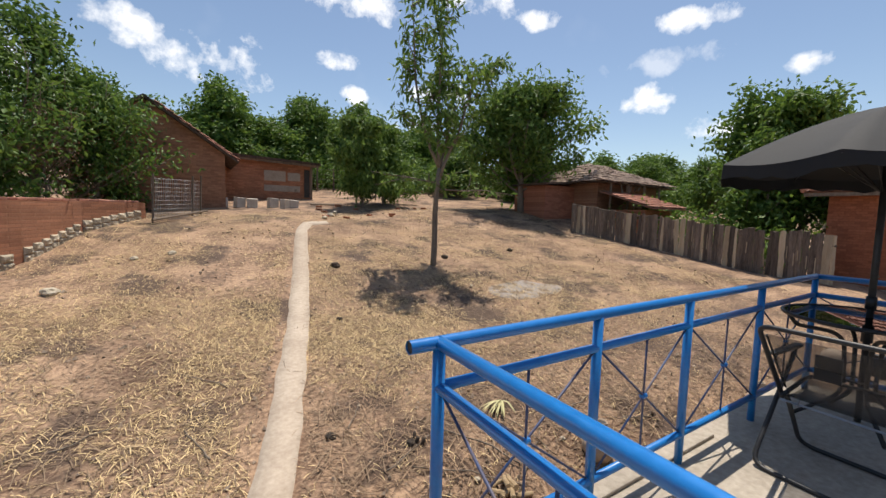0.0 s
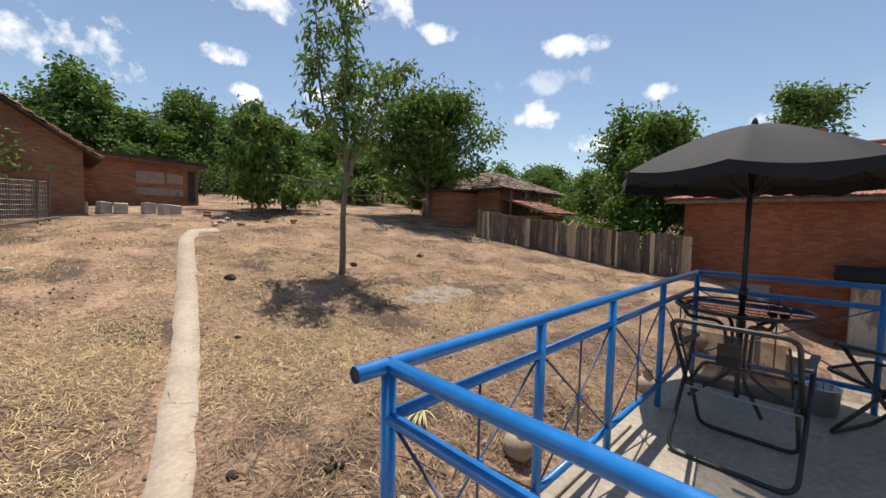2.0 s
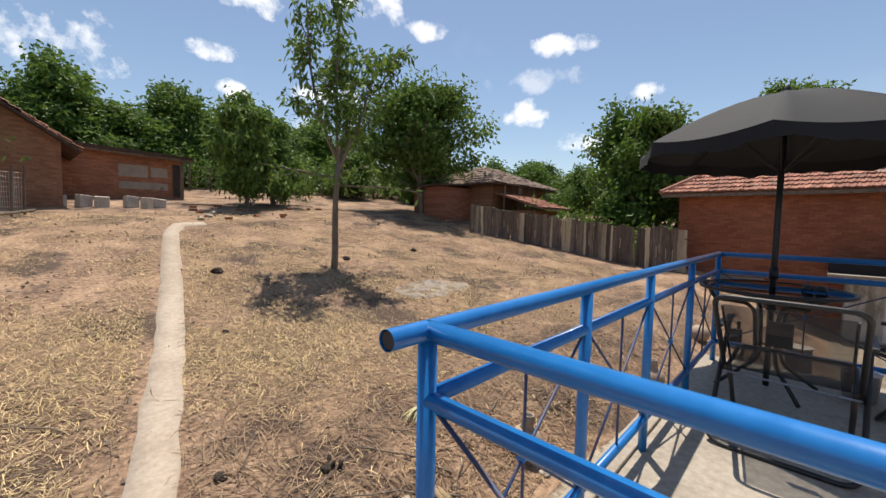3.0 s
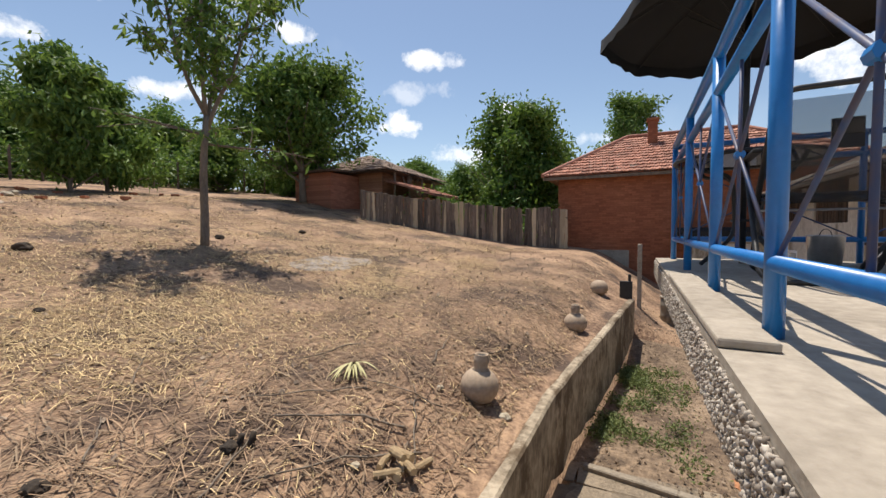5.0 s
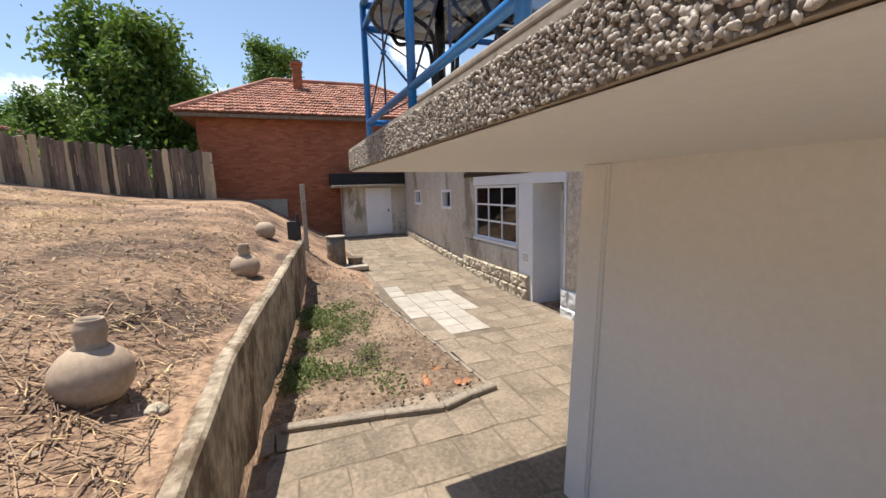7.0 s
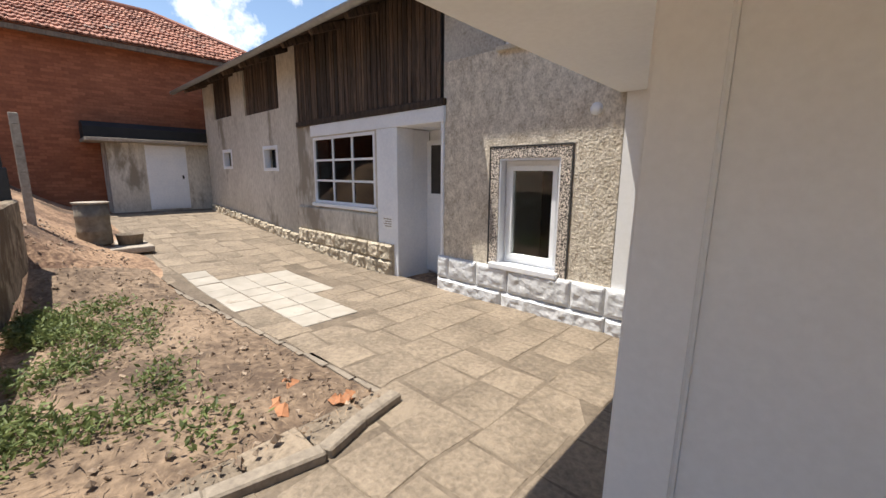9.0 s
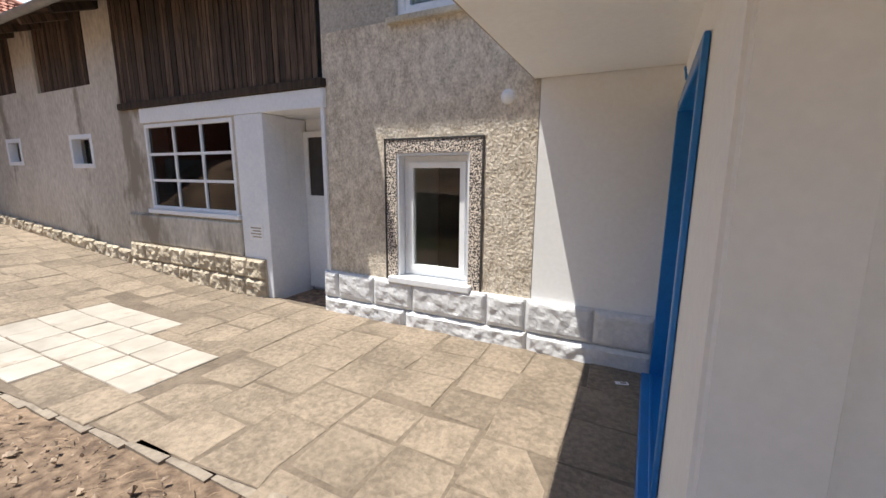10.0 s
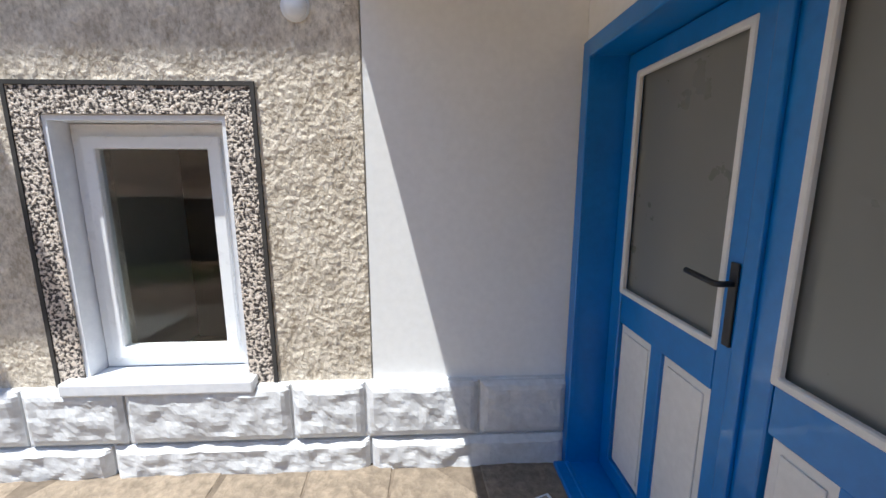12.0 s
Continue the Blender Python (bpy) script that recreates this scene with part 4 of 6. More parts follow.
M_WHITEB = surface("whitewashed_stone", (0.56, 0.565, 0.575), (0.74, 0.745, 0.75), 0.75, 24.0, 2.0, 0.5, 0.008)
M_STONE = surface("grey_stone", (0.30, 0.25, 0.18), (0.60, 0.52, 0.40), 0.95, 18.0, 1.5, 0.7, 0.012, by_piece=0.15)
plinth = obj("wall_plinth", box(3.425, 6.66, FY - 0.02, FY + 0.03, -2.6, -1.945), M_WHITEB)
tagged(plinth, "white painted rusticated stone plinth of the house", "wall", kind="structure")
block_row(plinth, (3.43, 4.4, 5.62, 6.66), -2.43, -2.23, FY + 0.03, 0.045, M_WHITEB, 3, 0.014)
block_row(plinth, (3.43, 3.87, 4.42, 4.77, 5.54, 6.0, 6.46, 6.66), -2.226, -1.94, FY + 0.03, 0.036, M_WHITEB, 8, 0.012)

lamp = thing("wall_lamp", "round white bulkhead lamp on the house wall", "lamp", (4.645, FY, -0.29))
for nm, prof, mt in (("base", [(0.058, 0.0), (0.06, 0.013), (0.05, 0.018)], M_PVC), ("dome", [(0.052, 0.016), (0.05, 0.026), (0.036, 0.036), (0.004, 0.041)], M_PVC)):
    part(nm, lathe(prof, 20), mt, lamp, smooth=True).rotation_euler = (-math.pi / 2, 0, 0)

up = thing("window_2", "white wooden upper window with small panes", "window", (0, 0, 0), kind="structure")
part("window_frame", ring_frame(4.5, 5.72, 0.45, 1.74, 0.07, FY - 0.12, FY - 0.04), M_WHITEP, up)
part("mullion", box(5.07, 5.15, FY - 0.115, FY - 0.035, 0.52, 1.67, 0.005), M_WHITEP, up)
for a, b in ((4.57, 5.07), (5.15, 5.65)):
    part("sash", ring_frame(a, b, 0.52, 1.67, 0.045, FY - 0.105, FY - 0.06), M_WHITEP, up)
    for z in (0.9, 1.28):
        part("glazing_bar", box(a + 0.04, b - 0.04, FY - 0.1, FY - 0.07, z, z + 0.022), M_WHITEP, up)
    g = part("pane", box(a + 0.045, b - 0.045, FY - 0.088, FY - 0.082, 0.565, 1.625), M_GLASS, up)
    g.visible_shadow = False
part("window_sill", box(4.44, 5.78, FY - 0.04, FY + 0.07, 0.40, 0.45, 0.008), M_DASH, up)
# upper room wall and floor are coloured near black to paint in shade
tagged(obj("wall_upper_room", box(3.9, 6.2, -4.4, -4.3, 0.0, 2.6), M_DARK), "near-black wall painting the unlit room behind the upper window", "wall", kind="structure")
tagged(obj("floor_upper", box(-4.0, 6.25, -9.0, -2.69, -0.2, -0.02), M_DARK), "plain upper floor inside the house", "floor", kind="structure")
for k in range(12):
    x = -3.9 + k * 0.92
    tagged(obj("rafter", box(x, x + 0.09, -3.2, -1.76, -0.05, 0.05, 0.006), M_DARKWOOD), "dark weathered rafter tail under the eave", "rafter", "rafters of the house")
for ob in [o for o in bpy.data.objects if o.name.startswith("rafter")]:
    ob.rotation_euler = (-math.atan2(3.12, 7.57), 0, 0)
    ob.location = (0, -0.22, 1.80)

# ---- blue double door ----
M_DOORW = surface("door_white_panel", (0.70, 0.69, 0.66), (0.80, 0.79, 0.76), 0.6, 30.0, 3.0, 0.15, 0.002)
M_FROST = surface("grey_frosted_pane", (0.185, 0.187, 0.17), (0.20, 0.202, 0.185), 0.3, 3.0, 0.7, 0.0, 0.0)
door = thing("door_1", "blue painted double door with glass and white panels", "door", (0, 0, 0), kind="structure")
DY0, DY1, DZ0, DZ1 = -2.29, -0.78, -2.42, -0.42


def yframe(y0, y1, z0, z1, t, x0, x1, tb=None):
    bm = bmesh.new()
    tb = t if tb is None else tb
    out = [(y0, z0), (y1, z0), (y1, z1), (y0, z1)]
    inn = [(y0 + t, z0 + tb), (y1 - t, z0 + tb), (y1 - t, z1 - t), (y0 + t, z1 - t)]
    rings = [[bm.verts.new((x, y, z)) for y, z in pts] for x, pts in ((x0, out), (x1, out), (x1, inn), (x0, inn))]
    for a, b in zip(rings, rings[1:] + rings[:1]):
        for k in range(4):
            bm.faces.new((a[k], a[(k + 1) % 4], b[(k + 1) % 4], b[k]))
    bmesh.ops.recalc_face_normals(bm, faces=bm.faces[:])
    bmesh.ops.bevel(bm, geom=bm.edges[:], offset=0.004, segments=1, affect="EDGES")
    return bm


part("casing", yframe(-2.30, -0.77, -2.43, -0.42, 0.07, 3.423, 3.445), M_BLUE, door)
part("jamb", yframe(-2.26, -0.81, -2.425, -0.455, 0.03, 3.14, 3.43), M_BLUE, door)
part("threshold", box(3.2, 3.50, -2.25, -0.83, -2.44, -2.365, 0.01), M_BLUE, door, "blue worn door sill")
LX = 3.235
for k, (a, b) in enumerate(((-2.225, -1.476), (-1.45, -0.842))):
    leaf = part("leaf", yframe(a, b, -2.36, -0.49, 0.085, LX, LX + 0.045), M_BLUE, door)
    gl = (a + 0.095, b - 0.095)
    part("rail", box(LX + 0.002, LX + 0.043, a + 0.09, b - 0.09, -1.60, -1.465, 0.004), M_BLUE, leaf)
    part("pane", box(LX + 0.014, LX + 0.02, gl[0] - 0.01, gl[1] + 0.01, -1.47, -0.57), M_FROST, leaf, "dull grey frosted glass")
    part("beading", yframe(a + 0.08, b - 0.08, -1.47, -0.565, 0.024, LX + 0.03, LX + 0.05), M_DOORW, leaf, "white putty beading")
    mid = (a + b) / 2
    part("muntin", box(LX + 0.002, LX + 0.043, mid - 0.035, mid + 0.035, -2.27, -1.595, 0.004), M_BLUE, leaf)
    for p, q in ((a + 0.095, mid - 0.033), (mid + 0.033, b - 0.095)):
        pn = part("panel", box(LX + 0.012, LX + 0.03, p, q, -2.268, -1.598, 0.003), M_DOORW, leaf, "white recessed panel")
        part("panel_field", box(LX + 0.03, LX + 0.037, p + 0.03, q - 0.03, -2.235, -1.635, 0.003), M_DOORW, pn)
part("cover_strip", box(LX + 0.045, LX + 0.06, -1.488, -1.438, -2.35, -0.495, 0.005), M_BLUE, door)
hp = part("handle_plate", box(LX + 0.046, LX + 0.054, -1.535, -1.505, -1.44, -1.2, 0.003), M_BLACK, door)
part("handle", tube(rounded([(LX + 0.05, -1.52, -1.26), (LX + 0.1, -1.52, -1.26), (LX + 0.1, -1.65, -1.25)], 0.02), 0.009, 8), M_BLACK, hp, smooth=True)
part("hook", tube(rounded([(3.43, -1.72, -0.40), (3.45, -1.72, -0.33), (3.45, -1.68, -0.33), (3.44, -1.68, -0.40)], 0.02), 0.006, 6), M_BLUE, door)
pp = thing("paper_scrap", "small white torn paper lying by the door", "paper", (3.62, -2.02, -2.379), rz=20)
part("sheet", box(-0.045, 0.045, -0.02, 0.02, 0, 0.003), M_PVC, pp)
part("print", box(-0.03, 0.01, -0.012, 0.01, 0.003, 0.0036), M_CONC, pp)

# ---- barn front ----
def boards(parent, x0, x1, z0, z1, y, width, seed, ragged=0.03, material=None, top=None):
    r = random.Random(seed)
    x = x0
    while x < x1 - 0.02:
        w = min(width * r.uniform(0.7, 1.25), x1 - x)
        bm = bmesh.new()
        za, zb = z0 + r.uniform(-ragged, ragged), (top(x) if top else z1) + r.uniform(-ragged, ragged) * 0.5
        n = 5
        cols = []
        yo = y + r.uniform(0, 0.012)
        for s in (-1, 1):
            off = 0.007
            cols.append([bm.verts.new((s * (w / 2 - off) + 0.006 * noise.noise((x * 9 + s, i * 0.9, seed)), 0.0, za + (zb - za) * i / n)) for i in range(n + 1)])
        back = [[bm.verts.new((v.co.x, -0.02, v.co.z)) for v in c] for c in cols]
        for i in range(n):
            bm.faces.new((cols[0][i], cols[1][i], cols[1][i + 1], cols[0][i + 1]))
            bm.faces.new((cols[0][i], cols[0][i + 1], back[0][i + 1], back[0][i]))
            bm.faces.new((cols[1][i], back[1][i], back[1][i + 1], cols[1][i + 1]))
        bm.faces.new((cols[0][0], back[0][0], back[1][0], cols[1][0]))
        bm.faces.new((cols[0][n], cols[1][n], back[1][n], back[0][n]))
        bmesh.ops.recalc_face_normals(bm, faces=bm.faces[:])
        ob = part("board", bm, material or M_DARKWOOD, parent)
        ob.location = (x + w / 2, yo, 0)
        ob.rotation_euler = (0, r.gauss(0, 0.008), 0)
        x += w


# near-black backing paints shade into the gaps between the boards
cl = obj("wall_barn_boards", box(6.6, 10.3, BY - 0.2, BY - 0.04, -0.05, 1.5), M_DARK)
tagged(cl, "dark weathered vertical board cladding of the barn loft", "wall", kind="structure")
boards(cl, 6.62, 10.3, 0.0, 1.4, BY + 0.024, 0.085, 4, 0.02)
tagged(obj("trim_board_sill", box(6.55, 10.34, BY - 0.05, BY + 0.055, -0.055, 0.03, 0.01), M_DARKWOOD), "dark timber sill below the loft boards", "trim", kind="structure")
for nm, a, b, z0, z1, sd in (("shutter_small", 13.64, 14.85, 0.45, 1.45, 6), ("shutter_large", 11.1, 12.83, 0.37, 1.48, 7)):
    sh = thing("board_shutter", "loft opening closed with dark weathered boards", "shutter", (0, 0, 0), "boarded loft openings")
    # backing coloured near black as shade behind the shutter boards
    part("backing", box(a, b, BY - 0.14, BY - 0.1, z0, z1), M_DARK, sh)
    boards(sh, a + 0.01, b - 0.01, z0 + 0.01, z1, BY - 0.04, 0.11, sd, 0.01)


def gridwin(name, label, x0, x1, z0, z1, cols, rows, depth, bar, y):
    w = thing(name, label, "window", (0, 0, 0), kind="structure")
    part("window_frame", ring_frame(x0, x1, z0, z1, bar * 1.3, y - depth, y + 0.01), M_WHITEP, w)
    iw, ih = (x1 - x0 - 2.6 * bar) / cols, (z1 - z0 - 2.6 * bar) / rows
    for i in range(1, cols):
        x = x0 + bar * 1.3 + iw * i
        part("glazing_bar", box(x - bar / 2, x + bar / 2, y - depth * 0.7, y - 0.005, z0 + bar, z1 - bar), M_WHITEP, w)
    for j in range(1, rows):
        z = z0 + bar * 1.3 + ih * j
        part("glazing_bar", box(x0 + bar, x1 - bar, y - depth * 0.68, y - 0.008, z - bar / 2, z + bar / 2), M_WHITEP, w)
    for i in range(cols):
        for j in range(rows):
            p = part("pane", box(x0 + bar * 1.3 + iw * i, x0 + bar * 1.3 + iw * (i + 1), y - depth * 0.45, y - depth * 0.4, z0 + bar * 1.3 + ih * j, z0 + bar * 1.3 + ih * (j + 1)), M_GLASSD, w)
            p.visible_shadow = False
    return w


gridwin("window_3", "wide white barn window of nine dark panes", 8.0, 9.82, -1.41, -0.27, 3, 3, 0.06, 0.035, BY + 0.0)
tagged(obj("trim_window_sill", box(7.96, 9.86, BY - 0.05, BY + 0.06, -1.47, -1.412, 0.008), M_WHITEP), "white painted sill of the barn window", "trim", kind="structure")
for i, (a, b, c, d) in enumerate(((13.85, 14.42, -0.77, -0.35), (11.3, 11.95, -0.82, -0.36))):
    w = thing("window_%d" % (4 + i), "tiny deep-set white framed barn window", "window", (0, 0, 0), kind="structure")
    part("window_frame", ring_frame(a - 0.03, b + 0.03, c - 0.03, d + 0.03, 0.07, BY - 0.12, BY + 0.012), M_WHITEP, w)
    part("mullion", box((a + b) / 2 - 0.02, (a + b) / 2 + 0.02, BY - 0.2, BY - 0.12, c + 0.04, d - 0.04), M_WHITEP, w)
    g = part("pane", box(a + 0.04, b - 0.04, BY - 0.17, BY - 0.16, c + 0.04, d - 0.04), M_GLASSD, w)
    g.visible_shadow = False
bd = thing("door_2", "white barn door with dark glass in a recess", "door", (0, 0, 0), kind="structure")
part("leaf", box(6.63, 7.47, BY - 0.62, BY - 0.57, -2.38, -1.25, 0.006), M_WHITEP, bd)
part("leaf_frame", ring_frame(6.63, 7.47, -1.25, -0.4, 0.07, BY - 0.62, BY - 0.57), M_WHITEP, bd)
part("mullion", box(7.02, 7.07, BY - 0.615, BY - 0.572, -1.2, -0.45), M_WHITEP, bd)
# opaque near-black sheet: the dark behind the glass is painted on
part("pane", box(6.69, 7.41, BY - 0.60, BY - 0.59, -1.19, -0.46), M_DARK, bd, "near-black sheet painted as unlit glass")
part("panel", box(6.72, 7.0, BY - 0.57, BY - 0.56, -2.2, -1.4, 0.004), M_WHITEP, bd)
part("panel", box(7.08, 7.38, BY - 0.57, BY - 0.56, -2.2, -1.4, 0.004), M_WHITEP, bd)
tagged(obj("wall_recess_back", box(6.56, 7.47, BY - 0.8, BY - 0.63, -2.5, -0.16), M_WHITEP), "white back wall of the doorway recess", "wall", kind="structure")
nt = thing("paper_notice", "white printed notice sheet on the pillar", "notice", (7.7, BY + 0.022, -1.6))
part("sheet", box(-0.12, 0.12, 0, 0.003, -0.1, 0.1), M_PVC, nt)
for k, z in enumerate((0.05, 0.015, -0.02, -0.055)):
    part("text_bar", box(-0.09, 0.09 - 0.03 * (k % 2), 0.003, 0.0036, z - 0.008, z + 0.008), M_CONC, nt)
# stone base of the barn
sp = obj("wall_barn_base", box(7.56, 10.42, BY - 0.02, BY + 0.04, -2.6, -1.92), M_STONE)
tagged(sp, "rough stone base courses of the barn", "wall", kind="structure")
block_course(sp, 7.56, 10.42, -2.42, -2.17, BY + 0.04, 0.05, M_STONE, (0.3, 0.36), 12, 0.03)
block_course(sp, 7.56, 10.42, -2.165, -1.92, BY + 0.04, 0.045, M_STONE, (0.3, 0.33), 14, 0.03)
sp2 = obj("wall_barn_footing", prism([(10.43, -2.6), (15.62, -2.6), (15.62, -1.78), (10.43, -2.12)], "y", BY - 0.02, BY + 0.035), M_STONE)
tagged(sp2, "low stone footing along the barn", "wall", kind="structure")
for k in range(14):
    x = 10.45 + k * 0.36
    zf = court_z(x, -2.3)
    vs, fs = rough_block(0.35, 0.25, 0.05, k * 2.7, 0.03)
    ob = raw("block", vs, fs, M_STONE, sp2)
    ob.location = (x + 0.18, BY + 0.035, zf - 0.03)
tagged(obj("trim_plaster_ledge", box(7.95, 10.42, BY - 0.01, BY + 0.05, -1.92, -1.5, 0.03), M_BARN), "thick uneven plaster coat over the stone base", "trim", kind="structure")
# eave and gutter of the barn
gut = bmesh.new()
arc = [(-1.70 + 0.065 * math.cos(a), 1.2 + 0.065 * math.sin(a)) for a in np.linspace(math.pi, math.tau, 9)]
arc += [(-1.70 + 0.058 * math.cos(a), 1.2 + 0.058 * math.sin(a)) for a in np.linspace(math.tau, math.pi, 9)]
prism(arc, "x", 6.78, 16.0, bm=gut)
M_ZINC = surface("grey_zinc", (0.30, 0.30, 0.29), (0.42, 0.42, 0.40), 0.5, 12.0, 1.5, 0.1, 0.002, metal=0.6)
tagged(obj("gutter", gut, M_ZINC), "grey zinc gutter along the barn eave", "gutter")
for k in range(10):
    x = 6.9 + k * 0.92
    ra = tagged(obj("rafter", box(x, x + 0.09, -1.2, 0.0, -0.11, -0.01, 0.006), M_DARKWOOD), "dark weathered rafter tail under the barn eave", "rafter", "rafters of the barn")
    ra.rotation_euler = (-math.atan2(2.8, 6.56), 0, 0)
    ra.location = (0, -1.76, 1.2)

# ---- court ----
M_PAVE = surface("worn_paving", (0.155, 0.122, 0.089), (0.30, 0.24, 0.176), 0.92, 26.0, 1.6, 1.0, 0.016, by_piece=0.1, c3=(0.20, 0.16, 0.118), c3_cut=0.62, c3_scale=2.2, span=0.2)
M_MARBLE = surface("white_marble_tile", (0.34, 0.305, 0.255), (0.47, 0.43, 0.375), 0.5, 6.0, 2.0, 0.05, 0.002, by_piece=0.06, c3=(0.34, 0.29, 0.23), c3_cut=0.6, c3_scale=4.0)
pv, pf = [], []
for i, x in enumerate(np.arange(-3, 15.81, 0.4)):
    for y in (-2.33, -0.22, 0.6, 2.2):
        yy = min(y, wall_y(x) + 0.02)
        if x > 4.85 and y > -1:
            yy = bed_edge(x) - 0.02
        pv.append((float(x), yy, court_z(float(x), -1.0) + 0.012))
    if i:
        for k in range(3):
            b = i * 4 + k
            pf.append((b, b + 1, b - 3, b - 4))
court_floor = raw("floor", pv, pf, surface("sandy_joints", (0.10, 0.076, 0.054), (0.2, 0.158, 0.116), 0.95, 30.0, 3.0, 0.8, 0.01))
tagged(court_floor, "sunken court floor paved with worn slabs", "floor", kind="structure")
r = random.Random(11)


def paver(x0, x1, y0, y1, thick, material, name, jitter=0.022, g=0.005):
    cx, cy = (x0 + x1) / 2, (y0 + y1) / 2
    z = court_z(cx, min(cy, 0)) + 0.004
    bm = bmesh.new()
    cs = [(x0 + g, y0 + g), (x1 - g, y0 + g), (x1 - g, y1 - g), (x0 + g, y1 - g)]
    cs = [(a + r.uniform(-jitter, jitter) - cx, b + r.uniform(-jitter, jitter) - cy) for a, b in cs]
    lo = [bm.verts.new((a, b, 0)) for a, b in cs]
    mi = [bm.verts.new((a, b, thick - 0.006)) for a, b in cs]
    hi = [bm.verts.new((a * 0.975, b * 0.975, thick)) for a, b in cs]
    for p, q in ((lo, mi), (mi, hi)):
        for k in range(4):
            bm.faces.new((p[k], p[(k + 1) % 4], q[(k + 1) % 4], q[k]))
    bm.faces.new(hi)
    ob = part(name, bm, material, court_floor)
    slope = math.atan2(court_z(cx + 0.1, -1) - court_z(cx - 0.1, -1), 0.2)
    ob.matrix_basis = Matrix.Translation((cx, cy, z)) @ Euler((r.gauss(0, 0.006), -slope + r.gauss(0, 0.006), 0)).to_matrix().to_4x4()
    return ob


# rows of the marble patch: y from, y to, x from, number of tiles
MARBLE = ((-1.27, -0.96, 7.56, 4), (-0.96, -0.64, 6.56, 7), (-0.64, -0.32, 6.56, 7), (-0.32, 0.0, 7.5, 6))


def on_patch(x, y):
    return any(a - 0.12 < y < b + 0.12 and c - 0.1 < x < c + 0.345 * n + 0.1 for a, b, c, n in MARBLE)


x = 2.7
while x < 15.4:
    w = r.uniform(0.36, 0.46)
    y = -2.27
    while y < (bed_edge(x) - 0.05 if x > 4.9 else 2.0):
        h = r.uniform(0.34, 0.44)
        top = min(y + h, bed_edge(x) if x > 4.9 else wall_y(x) - 0.02)
        on_marble = on_patch(x + w / 2, (y + top) / 2)
        if top - y > 0.1 and not on_marble and not (x < 3.45 and y < -0.15):
            paver(x, x + w, y, top, r.uniform(0.009, 0.015), M_PAVE, "paving_slab")
        y += h
    x += w
for a, b, c, n in MARBLE:
    for i in range(n):
        x0 = c + i * 0.345
        paver(x0, x0 + 0.345, a, b, 0.016 + r.uniform(0, 0.004), M_MARBLE, "marble_tile", 0.006, 0.005)
for x0, y0, x1, y1 in ((6.56, -1.3, 7.06, -0.97), (7.06, -1.3, 7.55, -0.97), (8.96, -1.3, 9.4, -0.97), (9.4, -1.3, 9.9, -0.9), (9.0, -0.95, 9.45, -0.64), (9.45, -0.9, 9.9, -0.5), (9.0, -0.63, 9.45, -0.33), (9.58, -0.48, 10.0, -0.1), (6.56, -0.31, 7.02, -0.02), (7.02, -0.31, 7.48, 0.0)):
    paver(x0, x1, y0, y1, 0.011, M_PAVE, "paving_slab")
# raised concrete kerb between paving and soil
M_KERB = surface("weathered_kerb", (0.17, 0.14, 0.11), (0.33, 0.28, 0.22), 0.95, 22.0, 3.0, 0.8, 0.012)
kb = thing("soil_kerb", "cracked low concrete kerb edging the soil bed", "kerb", (0, 0, -2.43))
for (xa, ya), (xb, yb) in (((5.0, 1.95), (4.86, 1.05)), ((4.86, 1.05), (4.76, 0.5)), ((4.76, 0.5), (4.86, 0.2)), ((4.86, 0.2), (4.93, -0.14))):
    d = Vector((xb - xa, yb - ya)).normalized()
    nrm = Vector((-d.y, d.x)) * 0.05
    bm = prism([(xa + nrm.x, ya + nrm.y), (xb + nrm.x, yb + nrm.y), (xb - nrm.x, yb - nrm.y), (xa - nrm.x, ya - nrm.y)], "z", 0, 0.10)
    bmesh.ops.bevel(bm, geom=bm.edges[:], offset=0.012, segments=1, affect="EDGES")
    part("kerb_piece", bm, M_KERB, kb)
soil_edge = bmesh.new()
for k in range(14):
    a = 5.05 + k * 0.33
    box(a, a + 0.32, bed_edge(a) - 0.03 + 0.02 * (k % 2), bed_edge(a) + 0.04, -2.43, -2.394 + 0.003 * (k % 3), bm=soil_edge)
tagged(obj("trim_bed_edge", soil_edge, M_KERB), "thin crumbling concrete edge along the bed", "trim", kind="structure")
# soil of the bed, heaped a little
bv, bf = [], []
nbx, nby = 50, 20
for j in range(nby + 1):
    for i in range(nbx + 1):
        x = 4.95 + (9.9 - 4.95) * i / nbx
        y = bed_edge(x) + (wall_y(x) + 0.01 - bed_edge(x)) * j / nby
        rim = min(1.0, 3 * min(i, nbx - i) / nbx * 4, 6 * min(j, nby - j) / nby)
        bv.append((x, y, court_z(x, y) - 0.01 + 0.05 * rim + 0.03 * rim * noise.noise((x * 3, y * 3, 9)) + 0.012 * noise.noise((x * 11, y * 11, 2))))
for j in range(nby):
    for i in range(nbx):
        a = j * (nbx + 1) + i
        bf.append((a, a + 1, a + nbx + 2, a + nbx + 1))
tagged(raw("soil_bed", bv, bf, M_COURT, smooth=True), "bare trodden soil bed beside the retaining wall", "soil", kind="structure")

